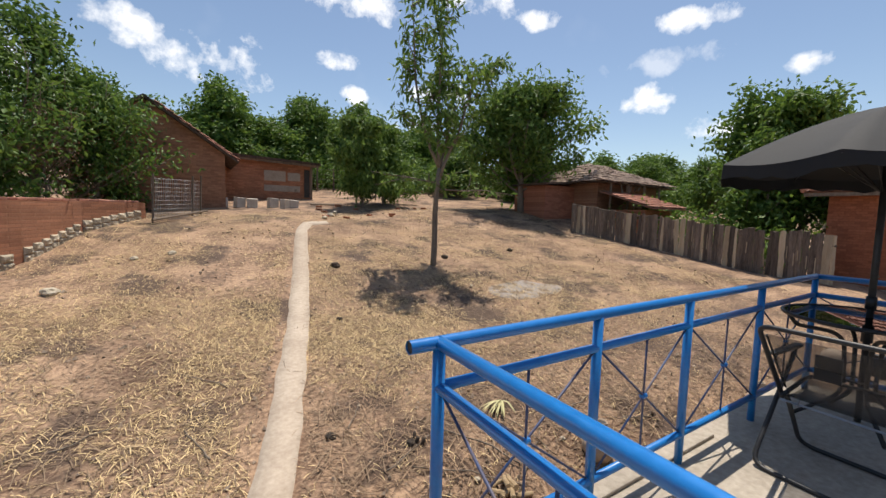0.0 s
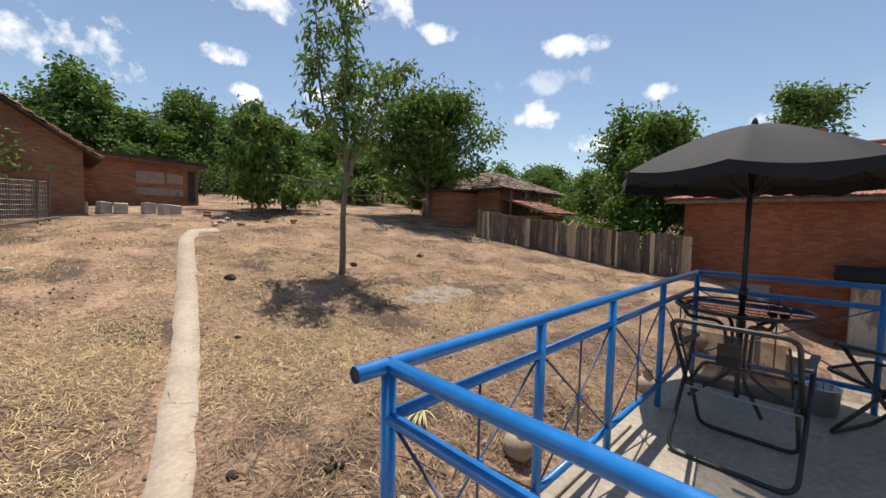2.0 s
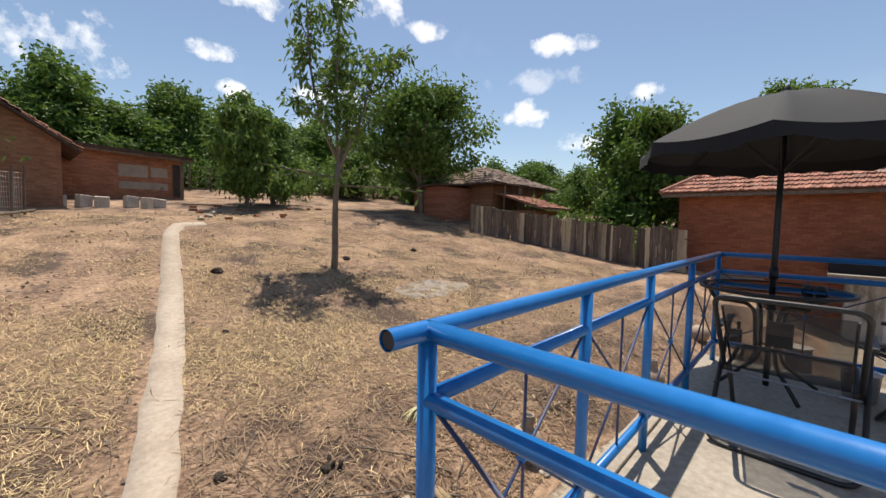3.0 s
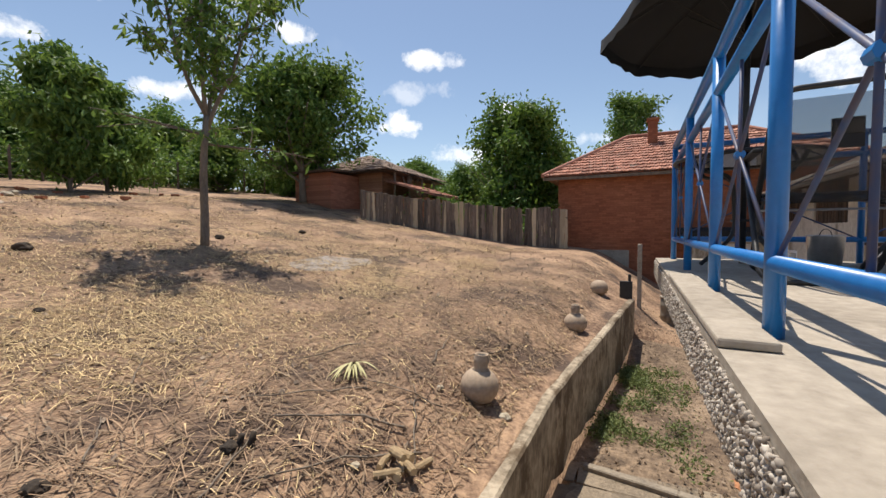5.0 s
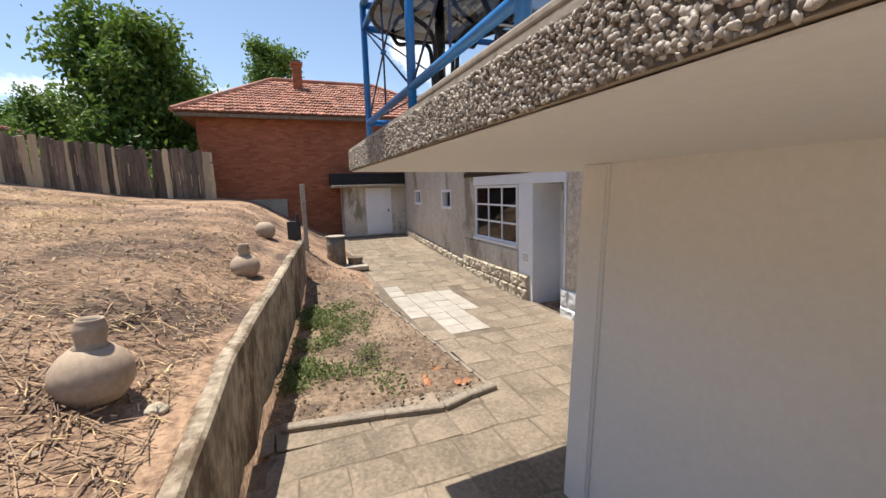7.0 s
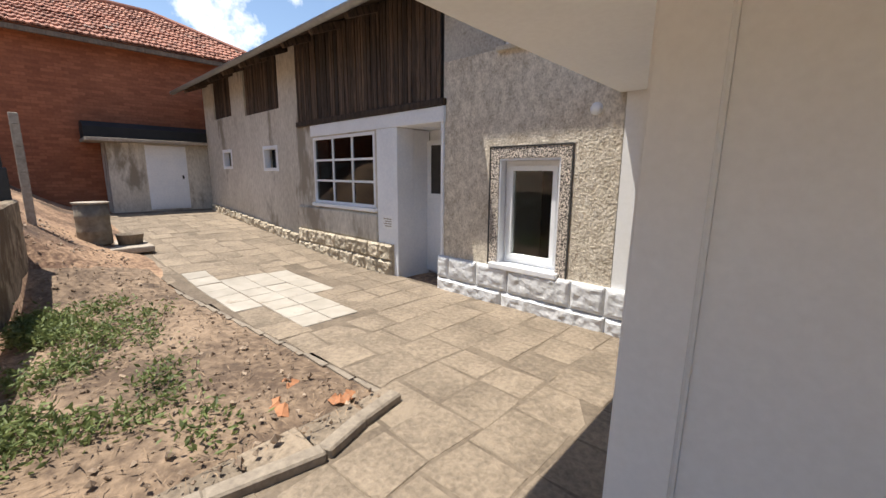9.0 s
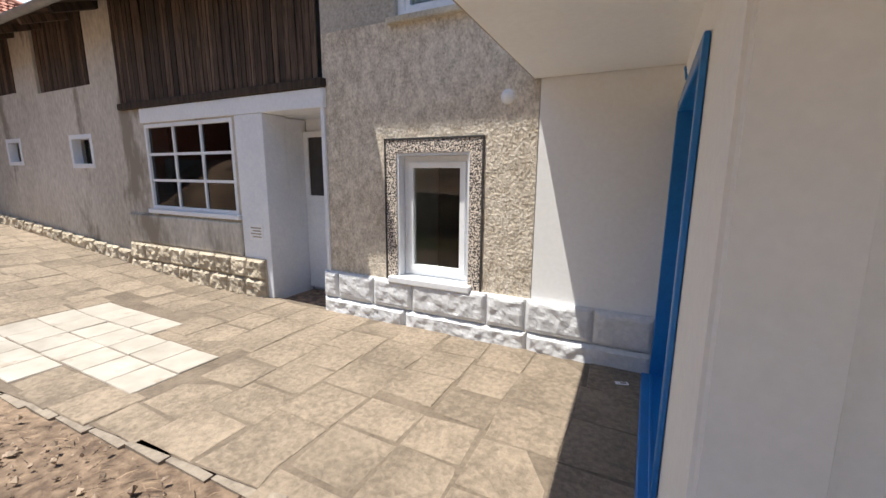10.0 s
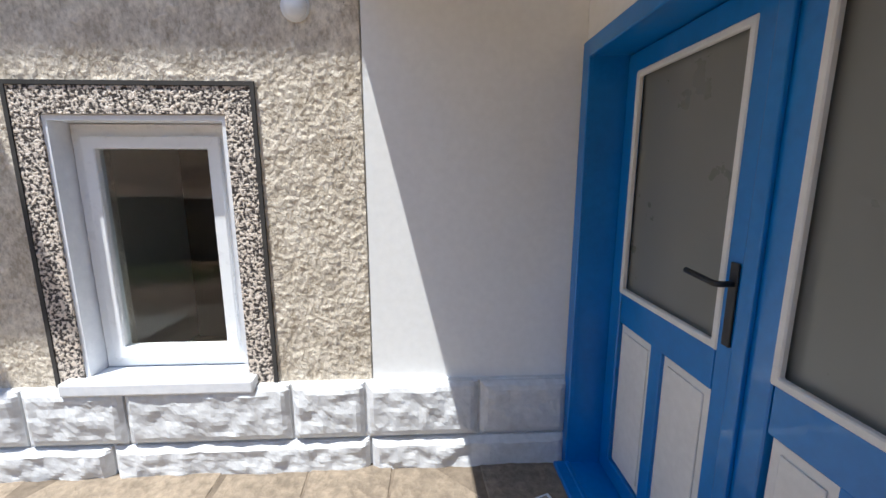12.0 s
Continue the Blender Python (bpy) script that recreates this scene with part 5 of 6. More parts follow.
# post, drum and pot in the far court
ps = thing("concrete_post", "leaning grey concrete post with rusty wire ties", "post", (11.2, 1.38, ground_z(11.2, 1.38) - 0.02))
part("shaft", box(-0.06, 0.06, -0.05, 0.05, 0, 1.55, 0.012), M_CONC, ps)
for z in (0.75, 1.1, 1.4):
    part("wire_tie", tube([(0.066 * math.cos(a), 0.056 * math.sin(a), z) for a in np.linspace(0, math.tau, 13)], 0.004, 5), M_BARK, ps)
dr = thing("metal_drum", "rusty steel drum with a pale lid", "drum", (11.5, 0.69, ground_z(11.5, 0.69) - 0.02))
part("body", lathe([(0.22, 0), (0.225, 0.02), (0.22, 0.2), (0.228, 0.22), (0.22, 0.24), (0.22, 0.44), (0.228, 0.46), (0.22, 0.48), (0.22, 0.66)], 24), surface("rusty_drum", (0.12, 0.10, 0.08), (0.30, 0.27, 0.22), 0.7, 10.0, 2.0, 0.3, 0.004, metal=0.3), dr, smooth=True)
part("lid", lathe([(0.235, 0.655), (0.24, 0.68), (0.02, 0.69)], 24), M_CONC, dr, "pale flat lid")
pb = thing("planter_tub", "dark weathered tub standing beside the drum", "tub", (11.45, 0.25, ground_z(11.45, 0.25) - 0.02))
part("body", lathe([(0.15, 0), (0.19, 0.26), (0.2, 0.27), (0.185, 0.27), (0.14, 0.03)], 18), M_BARK, pb, smooth=True)
tagged(obj("footing_slab", box(11.0, 12.1, 0.0, 1.05, ground_z(11.5, 0.5) - 0.1, ground_z(11.5, 0.5) + 0.0, 0.02), M_CONC), "rough concrete pad under the drum", "slab")
bs = thing("burnt_board", "charred black board at the retaining wall's end", "board", (9.85, 1.55, -1.9))
part("plank", box(-0.05, 0.05, -0.03, 0.22, 0, 1.05, 0.01), M_BLACK, bs)
part("splinter", box(-0.03, 0.03, 0.0, 0.06, 1.05, 1.2, 0.012), M_BLACK, bs)
# broken terracotta
M_TERRA = surface("terracotta", (0.36, 0.15, 0.07), (0.50, 0.24, 0.12), 0.85, 18.0, 2.0, 0.3, 0.004, by_piece=0.1)
for i, (x, y, s, a) in enumerate(((5.35, 0.42, 0.14, 20), (5.2, 0.12, 0.1, 80), (5.6, 0.3, 0.08, 140))):
    sd = thing("terracotta_shard", "broken piece of an orange terracotta pot", "shard", (x, y, court_z(x, y) + 0.03), "terracotta shards", rz=a)
    bm = bmesh.new()
    n = 8
    rows = [[bm.verts.new((s * math.cos(t) * q, s * math.sin(t) * q, 0.0 + s * 0.5 * (1 - q) + 0.01 * math.sin(7 * t))) for t in np.linspace(0.2, 2.4 + i, n)] for q in (1.0, 0.75, 0.4)]
    for p, q in zip(rows, rows[1:]):
        for k in range(n - 1):
            bm.faces.new((p[k], p[k + 1], q[k + 1], q[k]))
    ob = part("wall", bm, M_TERRA, sd)
    ob.modifiers.new("thick", "SOLIDIFY").thickness = 0.012

tagged(obj("trim_corner", box(6.575, 6.625, BY - 0.34, FY + 0.03, -1.97, -0.09, 0.008), M_WHITEP), "white painted corner strip by the doorway", "trim", kind="structure")


# ---- yard ----
def gourd_pot(x, y, h, label, rz=0.0, tilt=0.0, cut=1.0):
    p = thing("clay_jug", label, "jug", (x, y, yard_z(x, y) - 0.02), "clay jugs along the wall", rz=rz)
    prof = [(0.085, 0.0), (0.115, 0.015), (0.148, 0.07), (0.155, 0.12), (0.146, 0.165), (0.115, 0.21), (0.075, 0.245)]
    neck = [(0.078, 0.238), (0.056, 0.256), (0.056, 0.285), (0.063, 0.315), (0.06, 0.345), (0.05, 0.36), (0.053, 0.372), (0.046, 0.372), (0.04, 0.35), (0.04, 0.29)]
    k = h / 0.37
    part("body", lathe([(r * k, z * k) for r, z in prof], 28), M_CLAY, p, smooth=True)
    if cut >= 1:
        part("neck", lathe([(r * k, z * k) for r, z in neck], 24), M_CLAY, p, smooth=True)
        # near-black disc paints the shade of the jug's hollow
        part("mouth", lathe([(0.002 * k, 0.33 * k), (0.04 * k, 0.336 * k), (0.045 * k, 0.36 * k)], 20), M_DARK, p)
    p.rotation_euler = (radians(tilt), 0, radians(rz))
    return p


gourd_pot(3.81, 2.74, 0.42, "round clay jug with a short crooked neck", 20, 4)
gourd_pot(6.72, 2.27, 0.40, "round clay jug with a chipped neck", 80, -4)
gourd_pot(9.3, 2.15, 0.42, "squat clay jug broken off at the neck", 10, 3, 0.5)

# straw and twigs lying on the yard
rs = np.random.RandomState(4)


def litter(name, label, n, region, length, width, material, lift, clump=0.0, near=None):
    vs, fs = [], []
    k = 0
    while k < n:
        x, y = rs.uniform(region[0], region[1]), rs.uniform(region[2], region[3])
        if y < wall_y(min(max(x, -3), 16)) + 0.22:
            continue
        d = math.hypot(x - 1.5, y - 2)
        if rs.rand() > min(1.0, 5.5 / (d + 0.5)):
            continue
        if clump and noise.noise((x * 0.55, y * 0.55, 8)) + 0.45 * noise.noise((x * 1.7, y * 1.7, 3)) < clump * (rs.rand() - 0.5) * 1.1 - 0.05:
            continue
        if material is M_STRAW and y < 5.2 and x > 0.9 and rs.rand() < 0.9 * (1 - smoothstep(3.6, 5.2, y)):
            continue
        px = abs((x - 0.74) - (y - 3.98) * 0.262)
        if px < 0.24 and y < 13.6 and rs.rand() < 0.93:
            continue
        k += 1
        l, w = length * rs.uniform(0.35, 1.4), width * rs.uniform(0.6, 1.5)
        a, t = rs.uniform(0, math.tau), rs.normal(0, 0.12)
        z = yard_z(x, y) + lift * rs.uniform(0.3, 1.6)
        dx, dy = math.cos(a) * l / 2, math.sin(a) * l / 2
        wx, wy = -math.sin(a) * w / 2, math.cos(a) * w / 2
        zs = 0.2 * dy
        h = t * l / 2
        bend = rs.uniform(-0.12, 0.12) * l
        b = len(vs)
        vs += [(x - dx - wx, y - dy - wy, z - zs - h), (x - dx + wx, y - dy + wy, z - zs - h), (x - wx + wy * bend / w, y - wy, z + 0.4 * w + 0.006), (x + wx + wy * bend / w, y + wy, z + 0.4 * w + 0.006), (x + dx - wx, y + dy - wy, z + zs + h), (x + dx + wx, y + dy + wy, z + zs + h)]
        fs += [(b, b + 1, b + 3, b + 2), (b + 2, b + 3, b + 5, b + 4)]
    return tagged(raw(name, vs, fs, material), label, "litter", kind="stuff")


litter("straw_litter", "scattered dry cut straw over the yard", 125000, (-7, 14, 2.2, 17), 0.11, 0.0055, M_STRAW, 0.012, 0.9)
litter("brush_litter", "broken brown stalks and brushwood lying beside the wall", 6500, (1.0, 10, 2.2, 5.2), 0.2, 0.005, M_BRUSH, 0.018)
litter("twig_litter", "thin brown twigs and stalks on the soil", 15000, (-4, 12, 2.2, 9), 0.22, 0.006, M_TWIG, 0.016)
M_CLOD = strand("soil_clods", (0.15, 0.105, 0.075), (0.44, 0.34, 0.25), 0.95)
vs, fs = [], []
for k in range(9000):
    x, y = rs.uniform(-6, 14), rs.uniform(2.2, 18)
    if y < wall_y(min(max(x, -3), 16)) + 0.2 or rs.rand() > min(1, 6 / (math.hypot(x - 1.5, y - 2) + 0.5)):
        continue
    s = abs(rs.normal(0, 0.012)) + 0.008
    z = yard_z(x, y) + 0.3 * s
    b = len(vs)
    q = [rs.normal(0, 0.25, 3) for _ in range(6)]
    for (ax, ay, az), e in zip(((1, 0, 0), (0, 1, 0), (-1, 0, 0), (0, -1, 0), (0, 0, 0.9), (0, 0, -0.6)), q):
        vs.append((x + s * (ax + e[0]), y + s * (ay + e[1]), z + s * (az + e[2])))
    fs += [(b + i, b + (i + 1) % 4, b + 4) for i in range(4)] + [(b + (i + 1) % 4, b + i, b + 5) for i in range(4)]
tagged(raw("soil_clods", vs, fs, M_CLOD), "small dry clods and stones on the yard", "clods", kind="stuff")


def stick(x, y, l, a, r, lift=0.01, name="branch", label="dry crooked branch lying on the soil", mat=None, group="fallen branches"):
    pts = []
    rr = random.Random(int(x * 977 + y * 131))
    n = 6
    for i in range(n + 1):
        s = (i / n - 0.5) * l
        px, py = x + math.cos(a) * s + rr.gauss(0, 0.03 * l) * 0.5, y + math.sin(a) * s + rr.gauss(0, 0.03 * l) * 0.5
        pts.append((px, py, yard_z(px, py) + r + lift + 0.02 * rr.random()))
    bm = tube(pts, r, 6, r1=r * 0.5)
    return tagged(obj(name, bm, mat or M_BARK, smooth=True), label, "branch", group)


for x, y, l, a, rr in ((2.6, 3.3, 0.9, 2.2, 0.010), (2.3, 3.05, 1.1, 2.6, 0.009), (3.0, 2.95, 0.8, 0.5, 0.008), (3.2, 3.2, 0.7, 1.9, 0.007), (1.9, 3.5, 0.7, 0.4, 0.008), (2.7, 3.7, 0.9, 2.4, 0.007), (1.6, 4.3, 0.5, 1.0, 0.007), (4.2, 3.3, 0.8, 0.2, 0.009), (4.6, 2.9, 0.7, 2.8, 0.008), (0.1, 4.6, 0.6, 1.9, 0.01), (0.2, 5.8, 0.7, 2.3, 0.008), (-0.8, 5.2, 0.6, 0.4, 0.009), (2.2, 5.0, 0.6, 0.9, 0.007), (3.4, 4.1, 0.7, 2.9, 0.008)):
    stick(x, y, l, a, rr)
M_LOG = surface("log_side", (0.26, 0.18, 0.10), (0.46, 0.34, 0.2), 0.9, 16.0, 3.0, 0.5, 0.006)
M_CUT = surface("fresh_cut_wood", (0.50, 0.36, 0.20), (0.66, 0.52, 0.32), 0.85, 20.0, 3.0, 0.3, 0.004)
for k, (dx, dy, l, a, rr, up) in enumerate(((0, 0, 0.28, 0.3, 0.04, 0), (0.1, 0.05, 0.24, 1.4, 0.045, 0.02), (-0.12, 0.04, 0.26, 2.3, 0.035, 0.01), (0.03, -0.06, 0.22, 0.9, 0.035, 0.07), (0.16, -0.08, 0.3, 2.8, 0.03, 0), (-0.05, 0.12, 0.2, 0.1, 0.03, 0.0), (0.0, 0.03, 0.18, 1.2, 0.032, 0.12))):
    x, y = 2.56 + dx * 0.8, 2.8 + dy * 0.8
    l, rr, up = l * 0.7, rr * 0.75, up * 0.7
    z = yard_z(x, y) + rr + up
    lg = thing("firewood_log", "short split log with pale cut ends", "log", (x, y, z), "firewood heap", rz=math.degrees(a))
    part("bark_side", tube([(-l / 2, 0, 0), (0, 0.01, 0.005), (l / 2, 0, 0.0)], rr, 9), M_LOG, lg, smooth=False)
    for s in (-1, 1):
        part("cut_face", tube([(s * l / 2, 0, 0), (s * (l / 2 + 0.004), 0, 0)], rr * 0.9, 9), M_CUT, lg, "pale fresh cut wood")
# pulled green leaves
gb = thing("leaf_bundle", "pulled bundle of long yellow-green leaves", "leaves", (3.3, 3.75, yard_z(3.3, 3.75)))
M_YUC = strand("yellow_green_leaf", (0.34, 0.33, 0.15), (0.58, 0.52, 0.29))
for k in range(16):
    a = 3.3 + 0.065 * k + random.Random(k).uniform(-0.2, 0.2)
    l = 0.36 + 0.025 * (k % 5)
    vs = []
    for i in range(6):
        s = i / 5
        w = 0.016 * (1 - s) ** 0.6
        h = 0.03 + 0.06 * math.sin(math.pi * s) * (0.4 + 0.12 * (k % 6))
        x, y = math.cos(a) * l * s, math.sin(a) * l * s
        vs += [(x - math.sin(a) * w, y + math.cos(a) * w, h), (x, y, h - 0.004), (x + math.sin(a) * w, y - math.cos(a) * w, h)]
    fs = []
    for i in range(5):
        for c in range(2):
            fs.append((3 * i + c, 3 * i + c + 1, 3 * i + c + 4, 3 * i + c + 3))
    raw("leaf", vs, fs, M_YUC, gb)
# charred stubs and stones
M_CHAR = surface("charred_root", (0.02, 0.014, 0.010), (0.07, 0.05, 0.035), 0.95, 20.0, 4.0, 0.6, 0.01)


def lump(x, y, s, name, label, mat, seed, cat, group, flat=0.7):
    bm = bmesh.new()
    bmesh.ops.create_icosphere(bm, subdivisions=3, radius=s)
    for v in bm.verts:
        v.co *= 1 + 0.35 * noise.noise(v.co / s * 1.2 + Vector((seed, 0, 0))) + 0.15 * noise.noise(v.co / s * 4 + Vector((seed, 3, 0)))
        v.co.z *= flat
    ob = obj(name, bm, mat)
    ob.location = (x, y, yard_z(x, y) + s * flat * 0.5)
    return tagged(ob, label, cat, group)


for i, (x, y, s) in enumerate(((1.28, 4.1, 0.055), (1.97, 3.62, 0.05), (2.3, 6.9, 0.05), (6.2, 9.6, 0.09), (3.1, 9.6, 0.11), (8.9, 9.9, 0.09), (5.0, 5.3, 0.035))):
    lump(x, y, s, "root_stub", "dark charred root stub in the soil", M_CHAR, i * 3.1, "root", "charred root stubs")
for i in range(3):
    rr = random.Random(i)
    a = rr.uniform(0, 6.28)
    bmq = tube([(0, 0, 0), (0.02 * math.cos(a), 0.02 * math.sin(a), 0.06), (0.035 * math.cos(a), 0.035 * math.sin(a), 0.11)], 0.022, 8, r1=0.018)
    o = tagged(obj("root_stub", bmq, M_CHAR, smooth=True), "dark charred root stub in the soil", "root", "charred root stubs")
    o.location = (1.95 + rr.uniform(-0.1, 0.1), 3.62 + rr.uniform(-0.08, 0.08), yard_z(1.8, 3.48))
for i, (x, y, s) in enumerate(((3.75, 2.47, 0.05), (3.55, 3.0, 0.03), (-1.95, 9.7, 0.13), (-0.2, 11.6, 0.09), (2.35, 3.0, 0.03), (4.3, 14.6, 0.12), (4.7, 15.2, 0.14), (5.1, 16.0, 0.12), (-0.9, 11.4, 0.08), (5.6, 7.5, 0.04))):
    lump(x, y, s, "stone", "pale rough field stone on the soil", M_STONE, i * 5.7 + 1, "stone", "field stones", 0.6)
# grey ash where something was burnt
av, af = [(6.75, 7.0, yard_z(6.75, 7.0) + 0.012)], []
for j in range(1, 7):
    for k in range(28):
        a = k * math.tau / 28
        q = j / 6 * (1 + 0.3 * noise.noise((math.cos(a) * 1.5, math.sin(a) * 1.5, 4)))
        x, y = 6.75 + 1.15 * q * math.cos(a), 7.0 + 0.6 * q * math.sin(a)
        av.append((x, y, yard_z(x, y) + (0.012 if j < 6 else -0.03) + 0.012 * noise.noise((x * 8, y * 8, 1))))
for k in range(28):
    af.append((0, 1 + k, 1 + (k + 1) % 28))
    for j in range(5):
        a = 1 + j * 28
        af.append((a + k, a + 28 + k, a + 28 + (k + 1) % 28, a + (k + 1) % 28))
tagged(raw("ash_patch", av, af, surface("wood_ash", (0.22, 0.18, 0.15), (0.50, 0.47, 0.45), 0.95, 26.0, 3.0, 0.5, 0.01, c3=(0.20, 0.145, 0.10), c3_cut=0.48, c3_scale=3.0), smooth=True), "patch of grey wood ash on the soil", "ash", kind="stuff")
# blocks and bricks by the shed
M_BLOCKC = surface("pale_block", (0.42, 0.36, 0.30), (0.60, 0.54, 0.46), 0.95, 14.0, 2.0, 0.5, 0.01)
for i, (x, y, a, h) in enumerate(((1.39, 18.78, 10, 0.4), (1.97, 18.46, 30, 0.42), (2.44, 18.36, -10, 0.38), (3.17, 18.04, 20, 0.42), (3.59, 17.83, 50, 0.4), (3.96, 18.04, 5, 0.34), (0.76, 18.89, 40, 0.3))):
    o = obj("concrete_block", box(-0.2, 0.2, -0.12, 0.12, 0, h, 0.02), M_BLOCKC)
    o.matrix_world = pose(x, y, yard_z(x, y) - 0.03, 6 * (i % 3 - 1), 5 * (i % 2), a)
    tagged(o, "pale weathered concrete block standing near the shed", "block", "blocks by the shed")
for i in range(14):
    rr = random.Random(90 + i)
    x, y = rr.uniform(4.0, 9.5), rr.uniform(14.2, 19)
    o = obj("brick", box(-0.125, 0.125, -0.06, 0.06, 0, 0.07, 0.006), M_BRICKR)
    o.matrix_world = pose(x, y, yard_z(x, y), rr.uniform(-8, 8), 0, rr.uniform(0, 180))
    tagged(o, "loose red brick lying in the yard", "brick", "loose bricks")
o = obj("timber_plank", box(-0.7, 0.7, -0.08, 0.08, 0, 0.05, 0.008), M_WOOD)
o.matrix_world = pose(5.6, 18.8, yard_z(5.6, 18.8) + 0.02, 8, 0, -10)
tagged(o, "grey plank lying on the dry soil", "plank")

# ---- slab-wood fence ----
FL = [(15.8, 3.75), (15.5, 5.7), (15.15, 8.0), (14.6, 9.9), (13.75, 11.45)]
M_SLABW = surface("slab_wood", (0.06, 0.044, 0.035), (0.25, 0.19, 0.145), 0.95, 10.0, 1.5, 0.8, 0.01, stretch=(7, 7, 0.5), by_piece=0.5)
M_SAPW = surface("pale_sapwood", (0.38, 0.29, 0.19), (0.56, 0.45, 0.31), 0.9, 10.0, 1.5, 0.4, 0.004, stretch=(7, 7, 0.5), by_piece=0.25)
fence = thing("plank_fence", "uneven dark slab-wood fence with pale streaks", "fence", (0, 0, 0))
rf = random.Random(21)
seglen = [math.hypot(b[0] - a[0], b[1] - a[1]) for a, b in zip(FL, FL[1:])]
total = sum(seglen)


def along(s):
    for (a, b), l in zip(zip(FL, FL[1:]), seglen):
        if s <= l:
            k = s / l
            return a[0] + (b[0] - a[0]) * k, a[1] + (b[1] - a[1]) * k, math.atan2(b[1] - a[1], b[0] - a[0])
        s -= l
    return FL[-1][0], FL[-1][1], math.atan2(FL[-1][1] - FL[-2][1], FL[-1][0] - FL[-2][0])


s = 0.0
while s < total:
    w = rf.uniform(0.09, 0.2)
    x, y, a = along(s + w / 2)
    h = 1.5 - 0.33 * s / total + rf.gauss(0, 0.035)
    bm = bmesh.new()
    n = 6
    rows = []
    for i in range(n + 1):
        z = h * i / n
        l, rgt = -w / 2 + rf.gauss(0, 0.009), w / 2 + rf.gauss(0, 0.009)
        rows.append([bm.verts.new((l, 0, z)), bm.verts.new(((l + rgt) / 2, 0.022, z + (rf.gauss(0, 0.015) if i == n else 0))), bm.verts.new((rgt, 0, z)), bm.verts.new(((l + rgt) / 2, -0.012, z))])
    for p, q in zip(rows, rows[1:]):
        for k in range(4):
            bm.faces.new((p[k], p[(k + 1) % 4], q[(k + 1) % 4], q[k]))
    bm.faces.new(rows[-1])
    bm.faces.new(rows[0][::-1])
    bmesh.ops.recalc_face_normals(bm, faces=bm.faces[:])
    pale = rf.random() < 0.14
    ob = part("slab", bm, M_SAPW if pale else M_SLABW, fence, "pale barkless slab" if pale else "")
    ob.matrix_basis = Matrix.Translation((x, y, yard_z(x, y) - 0.08)) @ Euler((rf.gauss(0, 0.02), rf.gauss(0, 0.02), a)).to_matrix().to_4x4()
    if not pale and rf.random() < 0.45:
        k = rf.uniform(0.1, 0.5)
        st = part("bark_gap", box(-0.012, 0.012, 0.0, 0.025, h * k, h * min(0.97, k + rf.uniform(0.2, 0.45)), 0.006), M_SAPW, ob, "bare pale streak")
        st.location = (rf.uniform(-0.3, 0.3) * w, 0.0, 0)
    s += w * 0.93
for z in (0.4, 1.1):
    part("stringer", tube([(x + 0.05, y, yard_z(x, y) + z) for x, y in FL], 0.035, 6), M_WOOD, fence)

# ---- old hut behind the fence ----
M_OLDTILE = surface("old_grey_tile", (0.15, 0.10, 0.08), (0.33, 0.25, 0.20), 0.95, 8.0, 1.5, 0.4, 0.008, by_piece=0.35)
HZ = yard_z(18.0, 13.3)
hut = thing("old_hut", "tumbledown brick hut with a sagging tiled roof", "hut", (18.2, 13.9, HZ - 0.25))
part("wall", box(-2.2, 2.6, -1.9, 2.2, 0, 1.75), brickwork("hut_brick", "y", (0.26, 0.13, 0.08), (0.42, 0.24, 0.15), (0.8, 0.78, 0.75)), hut)
part("side_wall", box(-4.2, -2.21, -0.6, 1.4, 0, 1.6), brickwork("hut_brick_red", "y", (0.34, 0.13, 0.08), (0.45, 0.2, 0.12), (0.8, 0.78, 0.75)), hut, "low red brick annex")
rbm = bmesh.new()
hv = [rbm.verts.new(p) for p in ((-2.8, -2.6, 1.75), (3.3, -2.6, 1.7), (3.3, 2.7, 1.75), (-2.8, 2.7, 1.75), (-0.6, 0.0, 2.85), (1.2, 0.0, 2.75))]
for f in ((0, 1, 5, 4), (1, 2, 5), (2, 3, 4, 5), (3, 0, 4), (0, 3, 2, 1)):
    rbm.faces.new([hv[k] for k in f])
roof = part("roof", rbm, M_DARKWOOD, hut)
o0 = Vector((-2.8, -2.6, 1.75))
tiled(roof, o0, Vector((1, 0, 0)), Vector((0, 2.6, 1.05)).normalized(), 6, 9, lambda q: (0.8 * q, 6.1 - 0.75 * q), messy=0.035, singles=210, seed=8, material=M_OLDTILE)
tiled(roof, Vector((-2.8, 2.7, 1.75)), Vector((0, -1, 0)), Vector((2.2, 0, 1.1)).normalized(), 6, 8, lambda q: (1.1 * q, 5.3 - 1.0 * q), messy=0.04, singles=0, seed=9, material=M_OLDTILE)
part("annex_roof", prism([(-4.5, 1.6), (-2.2, 1.75), (-2.2, 1.83), (-4.5, 1.68)], "y", -0.9, 1.7), M_DARKWOOD, hut)
for k in range(4):
    part("post", tube([(-2.0 + 1.3 * k, -2.45, 0), (-2.0 + 1.3 * k, -2.45, 1.75)], 0.06, 7), M_WOOD, hut)
for k in range(5):
    part("loose_lath", tube([(-1.2 + 0.3 * k, -2.5, 1.3 + 0.05 * k), (-1.0 + 0.5 * k, -2.2, 2.0 + 0.08 * (k % 3))], 0.03, 5), M_WOOD, hut)
lz = yard_z(17.0, 10.3)
lean = thing("tiled_lean_to", "low lean-to with a bright red tiled roof", "shed", (17.1, 10.3, lz - 0.3))
part("wall", box(-0.9, 1.2, -0.5, 1.2, 0, 1.35), M_BRICKY, lean)
